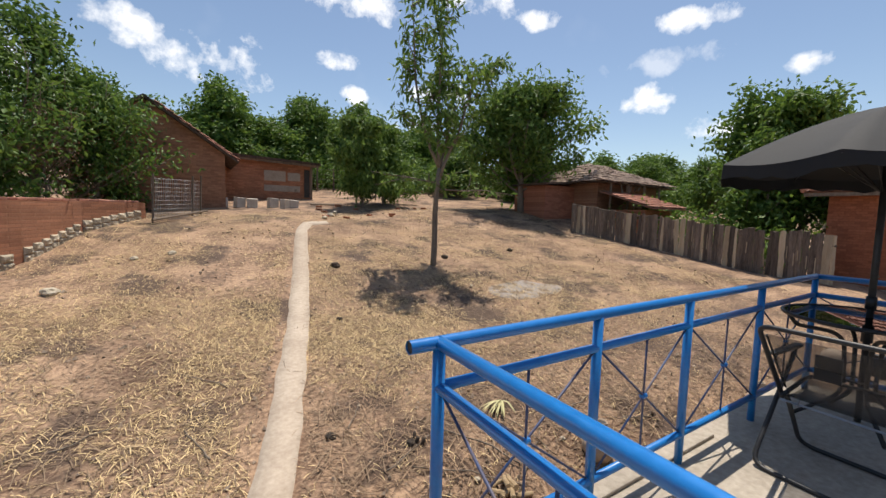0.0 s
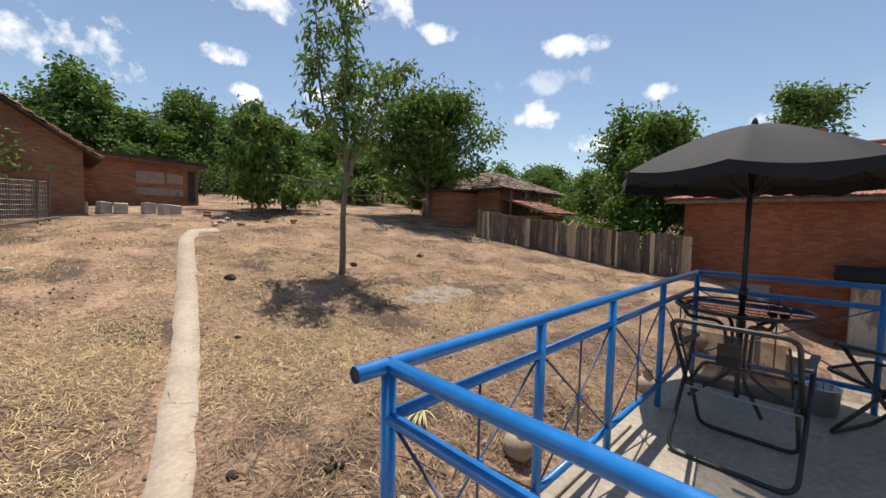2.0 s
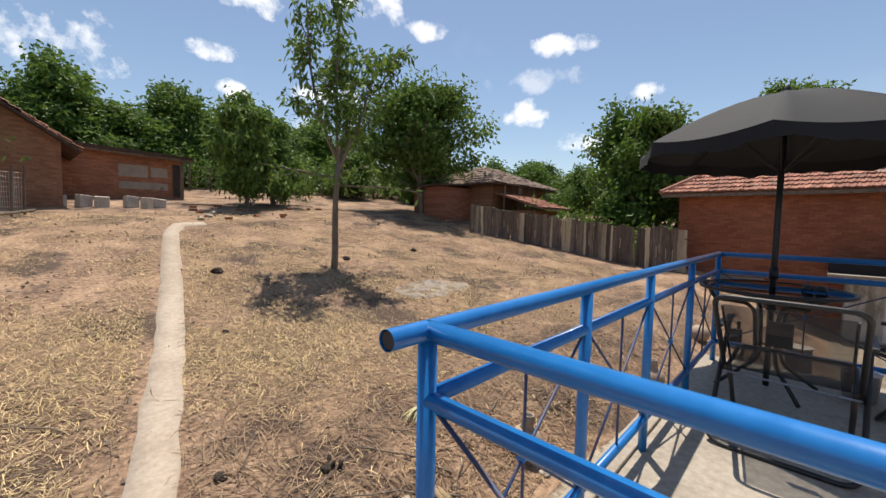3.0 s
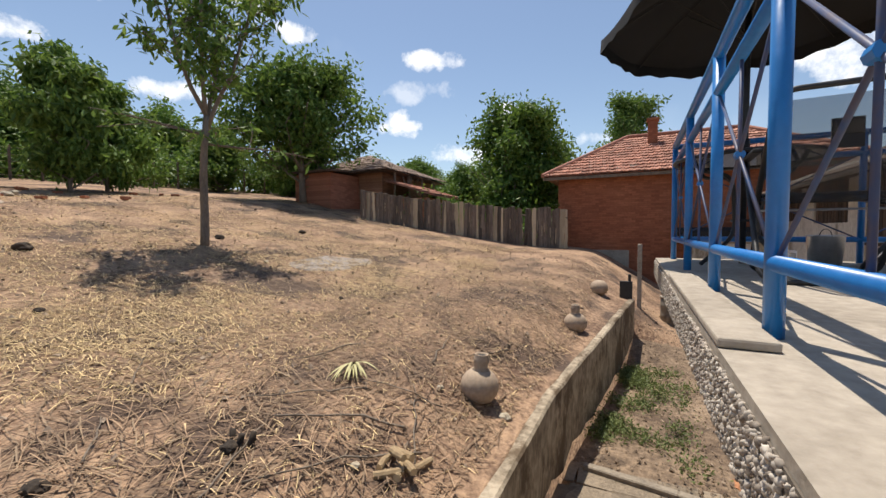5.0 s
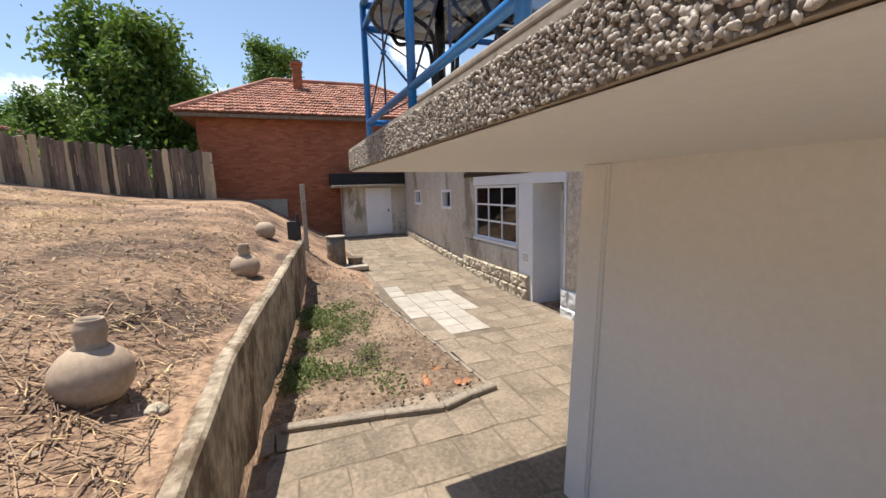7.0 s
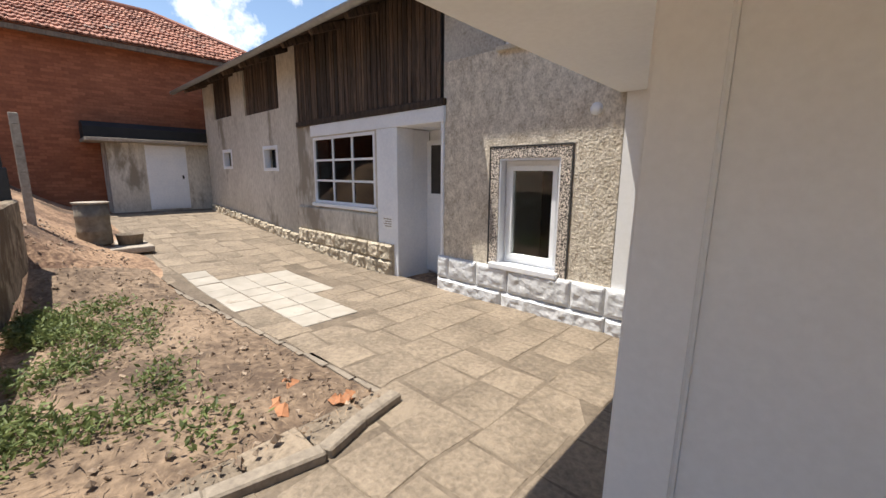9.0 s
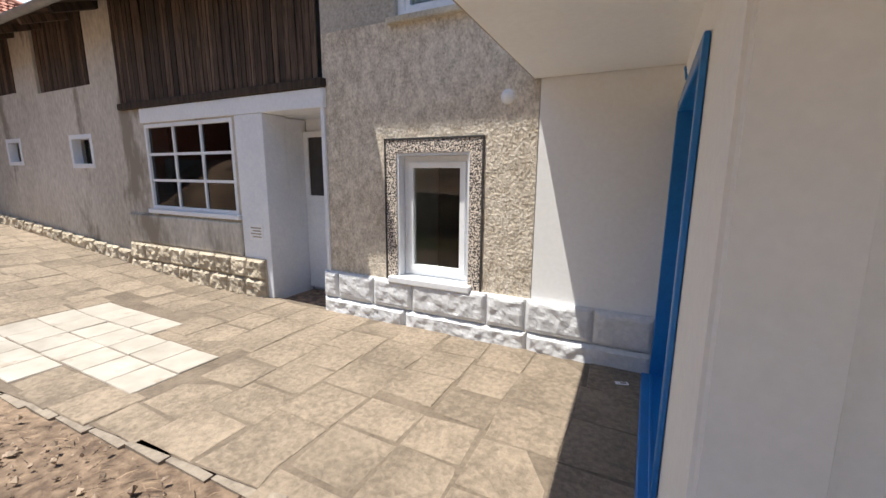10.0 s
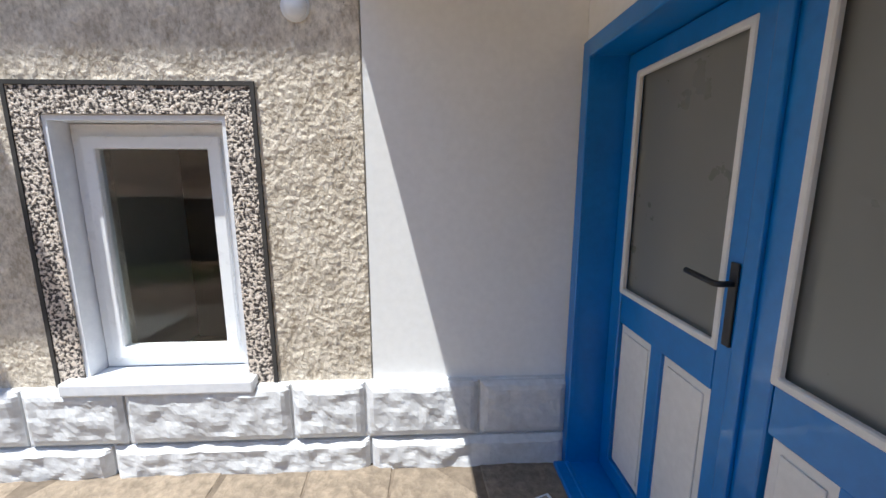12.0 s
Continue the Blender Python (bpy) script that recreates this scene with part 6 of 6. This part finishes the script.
lrb = prism([(-1.0, 1.38), (1.5, 2.15), (1.5, 2.2), (-1.0, 1.43)], "x", -1.2, 1.5)
lr = part("roof", lrb, M_TILE, lean)
tiled(lr, Vector((-1.2, -1.0, 1.43)), Vector((1, 0, 0)), Vector((0, 2.5, 0.77)).normalized(), 3, 7, lambda q: (0, 2.7), singles=80, seed=3)

# ---- shed and annex at the top of the yard ----
M_SHEDR = surface("red_daub", (0.30, 0.13, 0.08), (0.44, 0.21, 0.13), 0.95, 9.0, 1.0, 0.4, 0.01)
sz = yard_z(0.5, 20)
shed = thing("brick_shed", "old red brick shed with a tiled gable roof", "shed", (0, 0, 0))
part("gable_wall", prism([(-1.05, sz - 1.2), (1.5, sz - 0.6), (1.5, 3.45), (-0.15, 4.6), (-1.05, 5.2), (-3.2, 3.7), (-3.2, sz - 1.2)], "y", 18.6, 18.9), brickwork("gable_brick", "y", (0.30, 0.15, 0.09), (0.42, 0.23, 0.14), (0.85, 0.8, 0.78)), shed)
part("side_wall", box(1.2, 1.5, 18.92, 24.5, sz - 1.0, 3.45), M_SHEDR, shed)
part("end_wall", box(-3.2, 1.5, 24.2, 24.5, sz - 1.0, 3.45), M_SHEDR, shed)
rr_ = prism([(-1.05, 5.22), (1.95, 3.14), (1.98, 3.22), (-1.05, 5.32)], "y", 18.3, 24.8)
srf = part("roof", rr_, M_DARKWOOD, shed)
prism_l = prism([(-1.05, 5.22), (-3.7, 3.3), (-3.7, 3.4), (-1.05, 5.32)], "y", 18.3, 24.8)
part("roof_back", prism_l, M_DARKWOOD, shed)
tiled(srf, Vector((1.98, 18.3, 3.24)), Vector((0, 1, 0)), Vector((-3.03, 0, 2.1)).normalized(), 6, 10, lambda q: (0, 6.5), singles=150, seed=4)
ann = thing("brick_annex", "low red brick annex with bricked-up patches", "shed", (0, 0, 0))
part("front_wall", prism([(1.52, sz - 1.0), (5.6, sz - 0.6), (5.6, 3.62), (1.52, 3.72)], "y", 21.6, 21.85), M_BRICKY, ann)
part("side_wall", box(5.3, 5.6, 21.86, 25.0, sz - 1.0, 3.55), M_BRICKY, ann)
part("roof", prism([(1.52, 3.76), (6.05, 3.64), (6.05, 3.76), (1.52, 3.9)], "y", 21.25, 25.3), M_DARKWOOD, ann)
part("fascia", prism([(1.52, 3.68), (6.0, 3.54), (6.0, 3.64), (1.52, 3.76)], "y", 21.3, 21.36), M_WOOD, ann)
for a, b, c, d in ((3.4, 4.4, 2.75, 3.25), (4.5, 5.1, 2.8, 3.2), (3.4, 5.1, 2.25, 2.55)):
    part("plaster_patch", box(a, b, 21.585, 21.605, c, d, 0.006), M_CONC, ann, "flaking pale plaster patch")
# no opening here: the doorway's shade is a near-black sheet on the wall
part("doorway", box(5.3, 5.58, 21.58, 21.602, 2.0, 3.4), M_DARK, ann, "near-black sheet painting the shade of an open doorway")
part("corner_post", box(5.6, 5.72, 21.6, 21.72, sz - 0.5, 3.6), M_WOOD, ann)
# low brick wall and wire gate on the yard's edge
BW = [(-3.5, 10.2), (-2.75, 11.75), (-2.15, 13.9), (-0.95, 15.9)]
lw = thing("low_brick_wall", "low crumbling brick wall with a clay coping", "wall", (0, 0, 0))
for (xa, ya), (xb, yb) in zip(BW, BW[1:]):
    n = max(3, int(math.hypot(xb - xa, yb - ya) / 0.5))
    d = Vector((xb - xa, yb - ya, 0)).normalized()
    nn = Vector((d.y, -d.x, 0))
    vs, fs = [], []
    for i in range(n + 1):
        k = i / n
        x, y = xa + (xb - xa) * k, ya + (yb - ya) * k
        g = yard_z(x, y)
        top = 1.36 + 0.012 * (y - 10) + 0.02 * noise.noise((x * 3, y * 3, 1))
        for q, z in ((0.0, g - 0.2), (0.0, top), (-0.3, top), (-0.3, g - 0.2)):
            vs.append((x + nn.x * q, y + nn.y * q, z))
        if i:
            b = 4 * i
            for c in range(3):
                fs.append((b + c, b + c + 1, b + c - 3, b + c - 4))
    fs += [(0, 1, 2, 3), tuple(len(vs) - 1 - c for c in range(4))]
    part_ = raw("brickwork", vs, fs, M_BRICKY, lw)
    rp = random.Random(int(ya * 10))
    L = math.hypot(xb - xa, yb - ya)
    for i in range(int(L / 0.3)):
        k = (i + 0.5) * 0.3 / L
        x, y = xa + (xb - xa) * k, ya + (yb - ya) * k
        cp = part("coping_tile", box(-0.15, 0.15, -0.12, 0.3, 0, 0.06, 0.012), M_TILE, lw)
        cp.matrix_basis = pose(x - nn.x * 0.15 + nn.x * 0.0, y - nn.y * 0.15, 1.36 + 0.012 * (y - 10), rp.uniform(-3, 3), rp.uniform(-3, 3), math.degrees(math.atan2(d.y, d.x)))
        g = yard_z(x, y)
        for j in range(2):
            vs, fs = rough_block(0.28, 0.16, 0.05, rp.random() * 40, 0.03)
            sb = raw("base_stone", vs, fs, M_STONE, lw)
            sb.matrix_basis = pose(x + nn.x * 0.0, y + nn.y * 0.0, g - 0.05 + j * 0.17, 0, 0, math.degrees(math.atan2(d.y, d.x)) + 180)
gz = yard_z(-0.3, 15.5)
gate = thing("wire_gate", "leaning wire mesh panel wired to sticks", "gate", (0, 0, gz))
M_WIRE = surface("galvanised_wire", (0.42, 0.41, 0.40), (0.58, 0.57, 0.55), 0.5, 30.0, 4.0, 0.0, metal=0.5)
g0, g1 = Vector((-0.72, 14.85, 0.0)), Vector((0.55, 16.6, 0.1))
for k in range(34):
    p = g0.lerp(g1, k / 33)
    part("wire", tube([(p.x, p.y, 0.02), (p.x + 0.02 * math.sin(k), p.y, 1.25 + 0.03 * math.sin(k * 1.3))], 0.006, 4), M_WIRE, gate)
for k in range(10):
    z = 0.05 + k * 0.13
    part("wire", tube([(g0.x, g0.y, z), (g1.x, g1.y, z + 0.08)], 0.005, 4), M_WIRE, gate)
for p, h in ((g0, 1.35), (g1, 1.5), (g0.lerp(g1, 0.8), 1.45)):
    part("stake", tube([(p.x, p.y, -0.2), (p.x + 0.05, p.y, h)], 0.035, 6), M_WOOD, gate)
part("ground_pole", tube([(g0.x, g0.y - 0.25, 0.0), (g1.x + 0.2, g1.y - 0.3, 0.3)], 0.04, 6), M_WOOD, gate)

# far boundary fence of posts and wire
ff = thing("boundary_fence", "distant wire fence on grey posts", "fence", (0, 0, 0))
for k in range(22):
    x = 4.5 + k * 0.95
    y = 27.5 - 0.28 * (x - 4.5) - 0.012 * (x - 4.5) ** 2
    z = yard_z(x, y)
    part("post", tube([(x, y, z - 0.1), (x, y, z + 1.5)], 0.05, 6), M_WOOD, ff)
    if k:
        for h in (0.2, 0.5, 0.8, 1.1, 1.4):
            part("wire", tube([(px_, py_, pz_ + h), (x, y, z + h)], 0.005, 4), M_BARK, ff)
    px_, py_, pz_ = x, y, z


# ---- trees ----
def leaf_cloud(name, centres, length, width, material, parent, seed, droop=0.5):
    r = np.random.RandomState(seed)
    c = np.asarray(centres)
    n = len(c)
    a = r.uniform(0, math.tau, n)
    p = r.normal(-droop, 0.55, n)
    l = length * r.uniform(0.6, 1.35, n)
    w = width * r.uniform(0.7, 1.3, n)
    d = np.stack([np.cos(a) * np.cos(p), np.sin(a) * np.cos(p), np.sin(p)], 1)
    q = r.normal(0, 1, (n, 3))
    side = np.cross(d, q)
    side /= np.linalg.norm(side, axis=1, keepdims=True) + 1e-9
    nrm = np.cross(d, side)
    v = np.empty((n, 4, 3))
    v[:, 0] = c
    v[:, 1] = c + d * (l * 0.5)[:, None] + side * w[:, None] / 2 + nrm * (w * 0.18)[:, None]
    v[:, 2] = c + d * l[:, None]
    v[:, 3] = c + d * (l * 0.5)[:, None] - side * w[:, None] / 2 + nrm * (w * 0.18)[:, None]
    idx = np.arange(n * 4).reshape(n, 4)
    faces = np.concatenate([idx[:, [0, 1, 2]], idx[:, [0, 2, 3]]])
    return raw(name, v.reshape(-1, 3).tolist(), faces.tolist(), material, parent)


def grow(bm, p, d, length, r, depth, rnd, tips, up=0.25, wander=0.25):
    """A limb with forks; the places where leaves sit go into tips."""
    pts, n = [Vector(p)], 5
    d = Vector(d).normalized()
    for i in range(n):
        d = (d + Vector((rnd.gauss(0, wander), rnd.gauss(0, wander), rnd.gauss(0, wander) + up)) * 0.35).normalized()
        pts.append(pts[-1] + d * length / n)
        if depth <= 1:
            tips.append((pts[-1].copy(), length))
    tube(pts, r, 6, bm, r1=r * 0.45)
    if depth > 0:
        for k in range(3 if depth > 1 else 4):
            i = rnd.randint(1, n)
            e = (d + Vector((rnd.gauss(0, 0.75), rnd.gauss(0, 0.75), rnd.gauss(0.1, 0.45)))).normalized()
            grow(bm, pts[i], e, length * rnd.uniform(0.45, 0.7), r * 0.5, depth - 1, rnd, tips, up, wander)


def tree(label, at, height, trunk_r, limbs, per_tip, leaf, material, seed, bare=0.35, spread=0.42, lean=(0, 0), scatter=0.16, group="", droop=0.5, extra=()):
    rnd = random.Random(seed)
    t = thing("tree", label, "tree", at, group)
    bm = bmesh.new()
    trunk = [Vector((lean[0] * s + 0.05 * math.sin(seed + 5 * s), lean[1] * s + 0.04 * math.cos(seed + 4 * s), -0.15 + height * 0.8 * s)) for s in np.linspace(0, 1, 9)]
    tube(trunk, trunk_r, 9, bm, r1=trunk_r * 0.25)
    tips = []
    for k in range(limbs):
        s = bare + (1 - bare) * (k + 0.5) / limbs
        i = min(7, int(s * 8))
        p = trunk[i].lerp(trunk[i + 1], s * 8 - i)
        a = k * 2.4 + rnd.uniform(-0.5, 0.5)
        l = height * spread * (1.05 - 0.6 * (s - bare) / (1 - bare)) * rnd.uniform(0.75, 1.15)
        grow(bm, p, (math.cos(a), math.sin(a), 0.35 + 0.9 * s), l, trunk_r * 0.42 * (1.2 - s), 2, rnd, tips)
    for s, d, l in extra:
        i = min(7, int(s * 8))
        grow(bm, trunk[i].lerp(trunk[i + 1], s * 8 - i), d, l, trunk_r * 0.3, 1, rnd, tips, up=-0.05)
    part("trunk", bm, M_BARK, t, smooth=True)
    rr = np.random.RandomState(seed)
    cs = []
    for p, l in tips:
        k = rr.poisson(per_tip)
        cs.append(np.array(p) + rr.normal(0, scatter, (k, 3)) * (1, 1, 0.8))
    leaf_cloud("crown", np.concatenate(cs), leaf[0], leaf[1], material, t, seed, droop)
    return t


def forked_tree(label, at, fork, leaders, height, trunk_r, per_tip, leaf, material, seed, scatter, side=()):
    """A young tree whose trunk parts into a few rising leaders with open side boughs."""
    rnd = random.Random(seed)
    t = thing("tree", label, "tree", at)
    bm = bmesh.new()
    trunk = [Vector((0.10 * s + 0.02 * math.sin(7 * s), 0.03 * math.sin(4 * s), -0.15 + (fork + 0.15) * s)) for s in np.linspace(0, 1, 8)]
    tube(trunk, trunk_r, 10, bm, r1=trunk_r * 0.7)
    tips = []
    for k, (a, tilt, reach) in enumerate(leaders):
        p = trunk[-1] - Vector((0, 0, 0.12 * k))
        d = Vector((math.cos(a) * tilt, math.sin(a) * tilt, 1)).normalized()
        pts = [p]
        for i in range(7):
            d = (d + Vector((rnd.gauss(0, 0.07), rnd.gauss(0, 0.07), 0.05))).normalized()
            pts.append(pts[-1] + d * (height - fork) * reach / 7)
        tube(pts, trunk_r * 0.55, 7, bm, r1=trunk_r * 0.12)
        for i in range(2, 8):
            for q in range(2):
                e = Vector((rnd.gauss(0, 1), rnd.gauss(0, 1), rnd.uniform(0.1, 0.9))).normalized()
                grow(bm, pts[i], e, (1.15 - 0.09 * i) * rnd.uniform(0.6, 1.1), trunk_r * 0.16, 1, rnd, tips, up=0.12)
    for s, d, l in side:
        i = min(6, int(s * 7))
        grow(bm, trunk[i].lerp(trunk[i + 1], s * 7 - i), d, l, trunk_r * 0.3, 1, rnd, tips, up=-0.02)
    part("trunk", bm, M_BARK, t, smooth=True)
    rr = np.random.RandomState(seed)
    cs = [np.array(p) + rr.normal(0, scatter, (rr.poisson(per_tip), 3)) for p, l in tips]
    leaf_cloud("crown", np.concatenate(cs), leaf[0], leaf[1], material, t, seed, 0.7)
    return t


forked_tree("slender young walnut tree with airy green crown", (5.49, 9.05, yard_z(5.49, 9.05)), 2.5, ((2.4, 0.5, 0.95), (1.9, 0.10, 1.0), (-0.8, 0.42, 0.7), (0.9, 0.3, 0.75)), 6.5, 0.085, 2.3, (0.21, 0.07), M_LEAF, 5, 0.09,
            ((0.86, (-0.95, 0.3, 0.12), 1.3), (0.8, (0.9, -0.4, 0.1), 1.3), (0.95, (0.6, 0.7, 0.25), 1.2)))
tree("dense spreading walnut tree beside the hut", (13.9, 14.8, yard_z(13.9, 14.8)), 5.7, 0.17, 24, 14, (0.26, 0.11), M_LEAF, 9, bare=0.16, spread=0.52, scatter=0.28)
tree("dense green tree behind the plank fence", (21.9, 7.1, -0.2), 6.9, 0.2, 26, 15.0, (0.26, 0.13), M_LEAF2, 14, bare=0.06, spread=0.46, scatter=0.32, lean=(0.3, 0))
tree("tall open tree behind the brick house", (34.0, 2.2, 0.5), 10.3, 0.22, 16, 8.0, (0.34, 0.13), M_LEAF, 17, bare=0.3, spread=0.26, scatter=0.3)
for k, (x, y, h, sd) in enumerate(((6.9, 17.6, 4.5, 31), (8.3, 18.6, 4.2, 33))):
    tree("young walnut tree near the yard's upper edge", (x, y, yard_z(x, y)), h, 0.07, 12, 11.0, (0.24, 0.09), M_LEAF, sd, bare=0.03, spread=0.32, scatter=0.2, group="young walnuts", droop=0.8)
base = tree("leafy woodland tree with a dense crown", (2.5, 30.5, 3.2), 6.0, 0.16, 18, 9.0, (0.30, 0.15), M_LEAF2, 41, bare=0.06, spread=0.36, scatter=0.36, group="woodland edge")
base2 = tree("dark leafy woodland tree with a dense crown", (8.0, 31.5, 3.5), 6.0, 0.17, 18, 9.0, (0.30, 0.15), M_LEAF3, 47, bare=0.06, spread=0.38, scatter=0.38, group="woodland edge")
WOOD = [(-1.5, 28.5, .95), (5.0, 29.5, .92), (11.0, 31.0, .95), (14.0, 30.0, .9), (17.5, 30.0, .9), (21.0, 30.5, .85), (25.0, 28.0, .85), (29.0, 26.0, .85), (32.0, 23.5, .9), (36.0, 22.0, 1.0), (40, 18.5, 1.05), (30, 31, 1.1), (36, 28, 1.15), (42, 24, 1.2), (45, 17, 1.15), (48, 11, 1.2), (20, 36, 1.1), (11, 37, 1.1), (2, 36, 1.1), (-5, 33, 1.2), (26, 22, .62), (28.5, 18, .6), (30, 13.5, .62), (34, 10, .7), (24, 14.5, .5), (22.5, 17.5, .55), (19, 21, .6), (15.5, 22.5, .62), (17.5, 18.8, .5)]
for k, (x, y, s) in enumerate(WOOD):
    rk = random.Random(k)
    m = pose(x, y, yard_z(min(x, 24), y) - 0.2 if x < 24 else 2.0 - 0.05 * (x - 24), 0, 0, rk.uniform(0, 360)) @ Matrix.Diagonal((s * rk.uniform(1.0, 1.3), s * rk.uniform(1.0, 1.3), s * rk.uniform(0.8, 0.95), 1))
    copy_thing((base, base2)[k % 2], m)
# thicket by the shed
for k, (x, y, h) in enumerate(((-3.6, 17.0, 6.6), (-5.8, 15.0, 7.2), (-2.4, 17.9, 5.0), (-5.9, 18.8, 8.4), (-8.0, 14.5, 7.5), (-4.4, 14.6, 4.0))):
    tree("overgrown dark thicket tree beside the old shed", (x, y, yard_z(x, y) - 0.1), h, 0.12, 13, 6.0, (0.2, 0.09), M_LEAF3, 60 + k, bare=0.05, spread=0.36, scatter=0.28, group="thicket by the shed")
M_DRYL = leafy("dry_brown_leaves", (0.10, 0.055, 0.03), (0.22, 0.14, 0.08), 0.2)
tree("dry brown shrub in front of the thicket", (-3.1, 15.6, yard_z(-3.1, 15.6)), 3.2, 0.05, 11, 3.0, (0.1, 0.04), M_DRYL, 77, bare=0.05, spread=0.45, scatter=0.2)
# low scrub along the boundary
sv = []
rr = np.random.RandomState(3)
for k in range(260):
    x = rr.uniform(-1, 31)
    y = 28.5 - 0.28 * (x - 4.5) - 0.012 * (x - 4.5) ** 2 + rr.uniform(0.3, 3.5)
    z = yard_z(x, y) + rr.uniform(0, 0.9)
    n = 150
    sv.append(np.array((x, y, z + 0.5)) + rr.normal(0, 1, (n, 3)) * (0.6, 0.5, 0.5))
for k in range(30):
    x, y = rr.uniform(15.5, 22), rr.uniform(4.5, 12)
    sv.append(np.array((x + 0.8, y, yard_z(x, y) + 0.5)) + rr.normal(0, 1, (150, 3)) * (0.5, 0.5, 0.45))
tagged(leaf_cloud("scrub", np.concatenate(sv), 0.22, 0.11, M_LEAF2, None, 12), "low green scrub along the boundary", "scrub", kind="stuff")
# weeds in the court bed
wv = []
for k in range(190):
    x = rr.uniform(5.1, 8.6)
    y = wall_y(x) - abs(rr.normal(0, 0.5)) - 0.03
    if y < 0.0 or noise.noise((x * 1.6, y * 1.6, 2)) < 0.02 + 0.25 * rr.rand() - 0.15:
        continue
    wv.append(np.array((x, y, court_z(x, y) + 0.07)) + rr.normal(0, 1, (80, 3)) * (0.085, 0.085, 0.045))
M_WEED = leafy("grey_green_weeds", (0.07, 0.10, 0.035), (0.22, 0.27, 0.10), 0.25)
tagged(leaf_cloud("weeds", np.concatenate(wv), 0.055, 0.021, M_WEED, None, 15, -0.3), "low grey-green weeds at the wall's foot", "weeds", kind="stuff")
# straw on the bed
bl = []
vs, fs = [], []
for k in range(1700):
    x, y = rr.uniform(4.95, 10.5), rr.uniform(-0.2, 1.9)
    if y < bed_edge(x) + 0.08:
        continue
    if y > wall_y(x) - 0.03:
        continue
    l, w, a = 0.05 * rr.uniform(0.3, 1.3), 0.0028 * rr.uniform(0.6, 1.5), rr.uniform(0, 6.28)
    z = court_z(x, y) + 0.06
    dx, dy, wx, wy = math.cos(a) * l, math.sin(a) * l, -math.sin(a) * w, math.cos(a) * w
    b = len(vs)
    vs += [(x - dx, y - dy, z), (x + wx, y + wy, z + 0.012), (x + dx, y + dy, z + 0.004), (x - wx, y - wy, z + 0.012)]
    fs.append((b, b + 1, b + 2, b + 3))
tagged(raw("bed_straw", vs, fs, M_TWIG), "thin dry straw on the soil bed", "straw", kind="stuff")

vs, fs = [], []
for k in range(1700):
    x, y = rr.uniform(4.95, 12.0), rr.uniform(-0.15, 2.2)
    if y < bed_edge(x) + 0.08:
        continue
    if y > (wall_y(x) - 0.03 if x < 9.8 else 1.8):
        continue
    s = abs(rr.normal(0, 0.009)) + 0.006
    z = (court_z(x, y) + 0.05 if x < 9.9 else ground_z(x, y) + 0.01) + 0.2 * s
    b = len(vs)
    for ax, ay, az in ((1, 0, 0), (0, 1, 0), (-1, 0, 0), (0, -1, 0), (0, 0, 0.9), (0, 0, -0.8)):
        e = rr.normal(0, 0.25, 3)
        vs.append((x + s * (ax + e[0]), y + s * (ay + e[1]), z + s * (az + e[2])))
    fs += [(b + i, b + (i + 1) % 4, b + 4) for i in range(4)] + [(b + (i + 1) % 4, b + i, b + 5) for i in range(4)]
tagged(raw("bed_clods", vs, fs, M_CLOD), "dry crumbs of soil on the bed", "clods", kind="stuff")
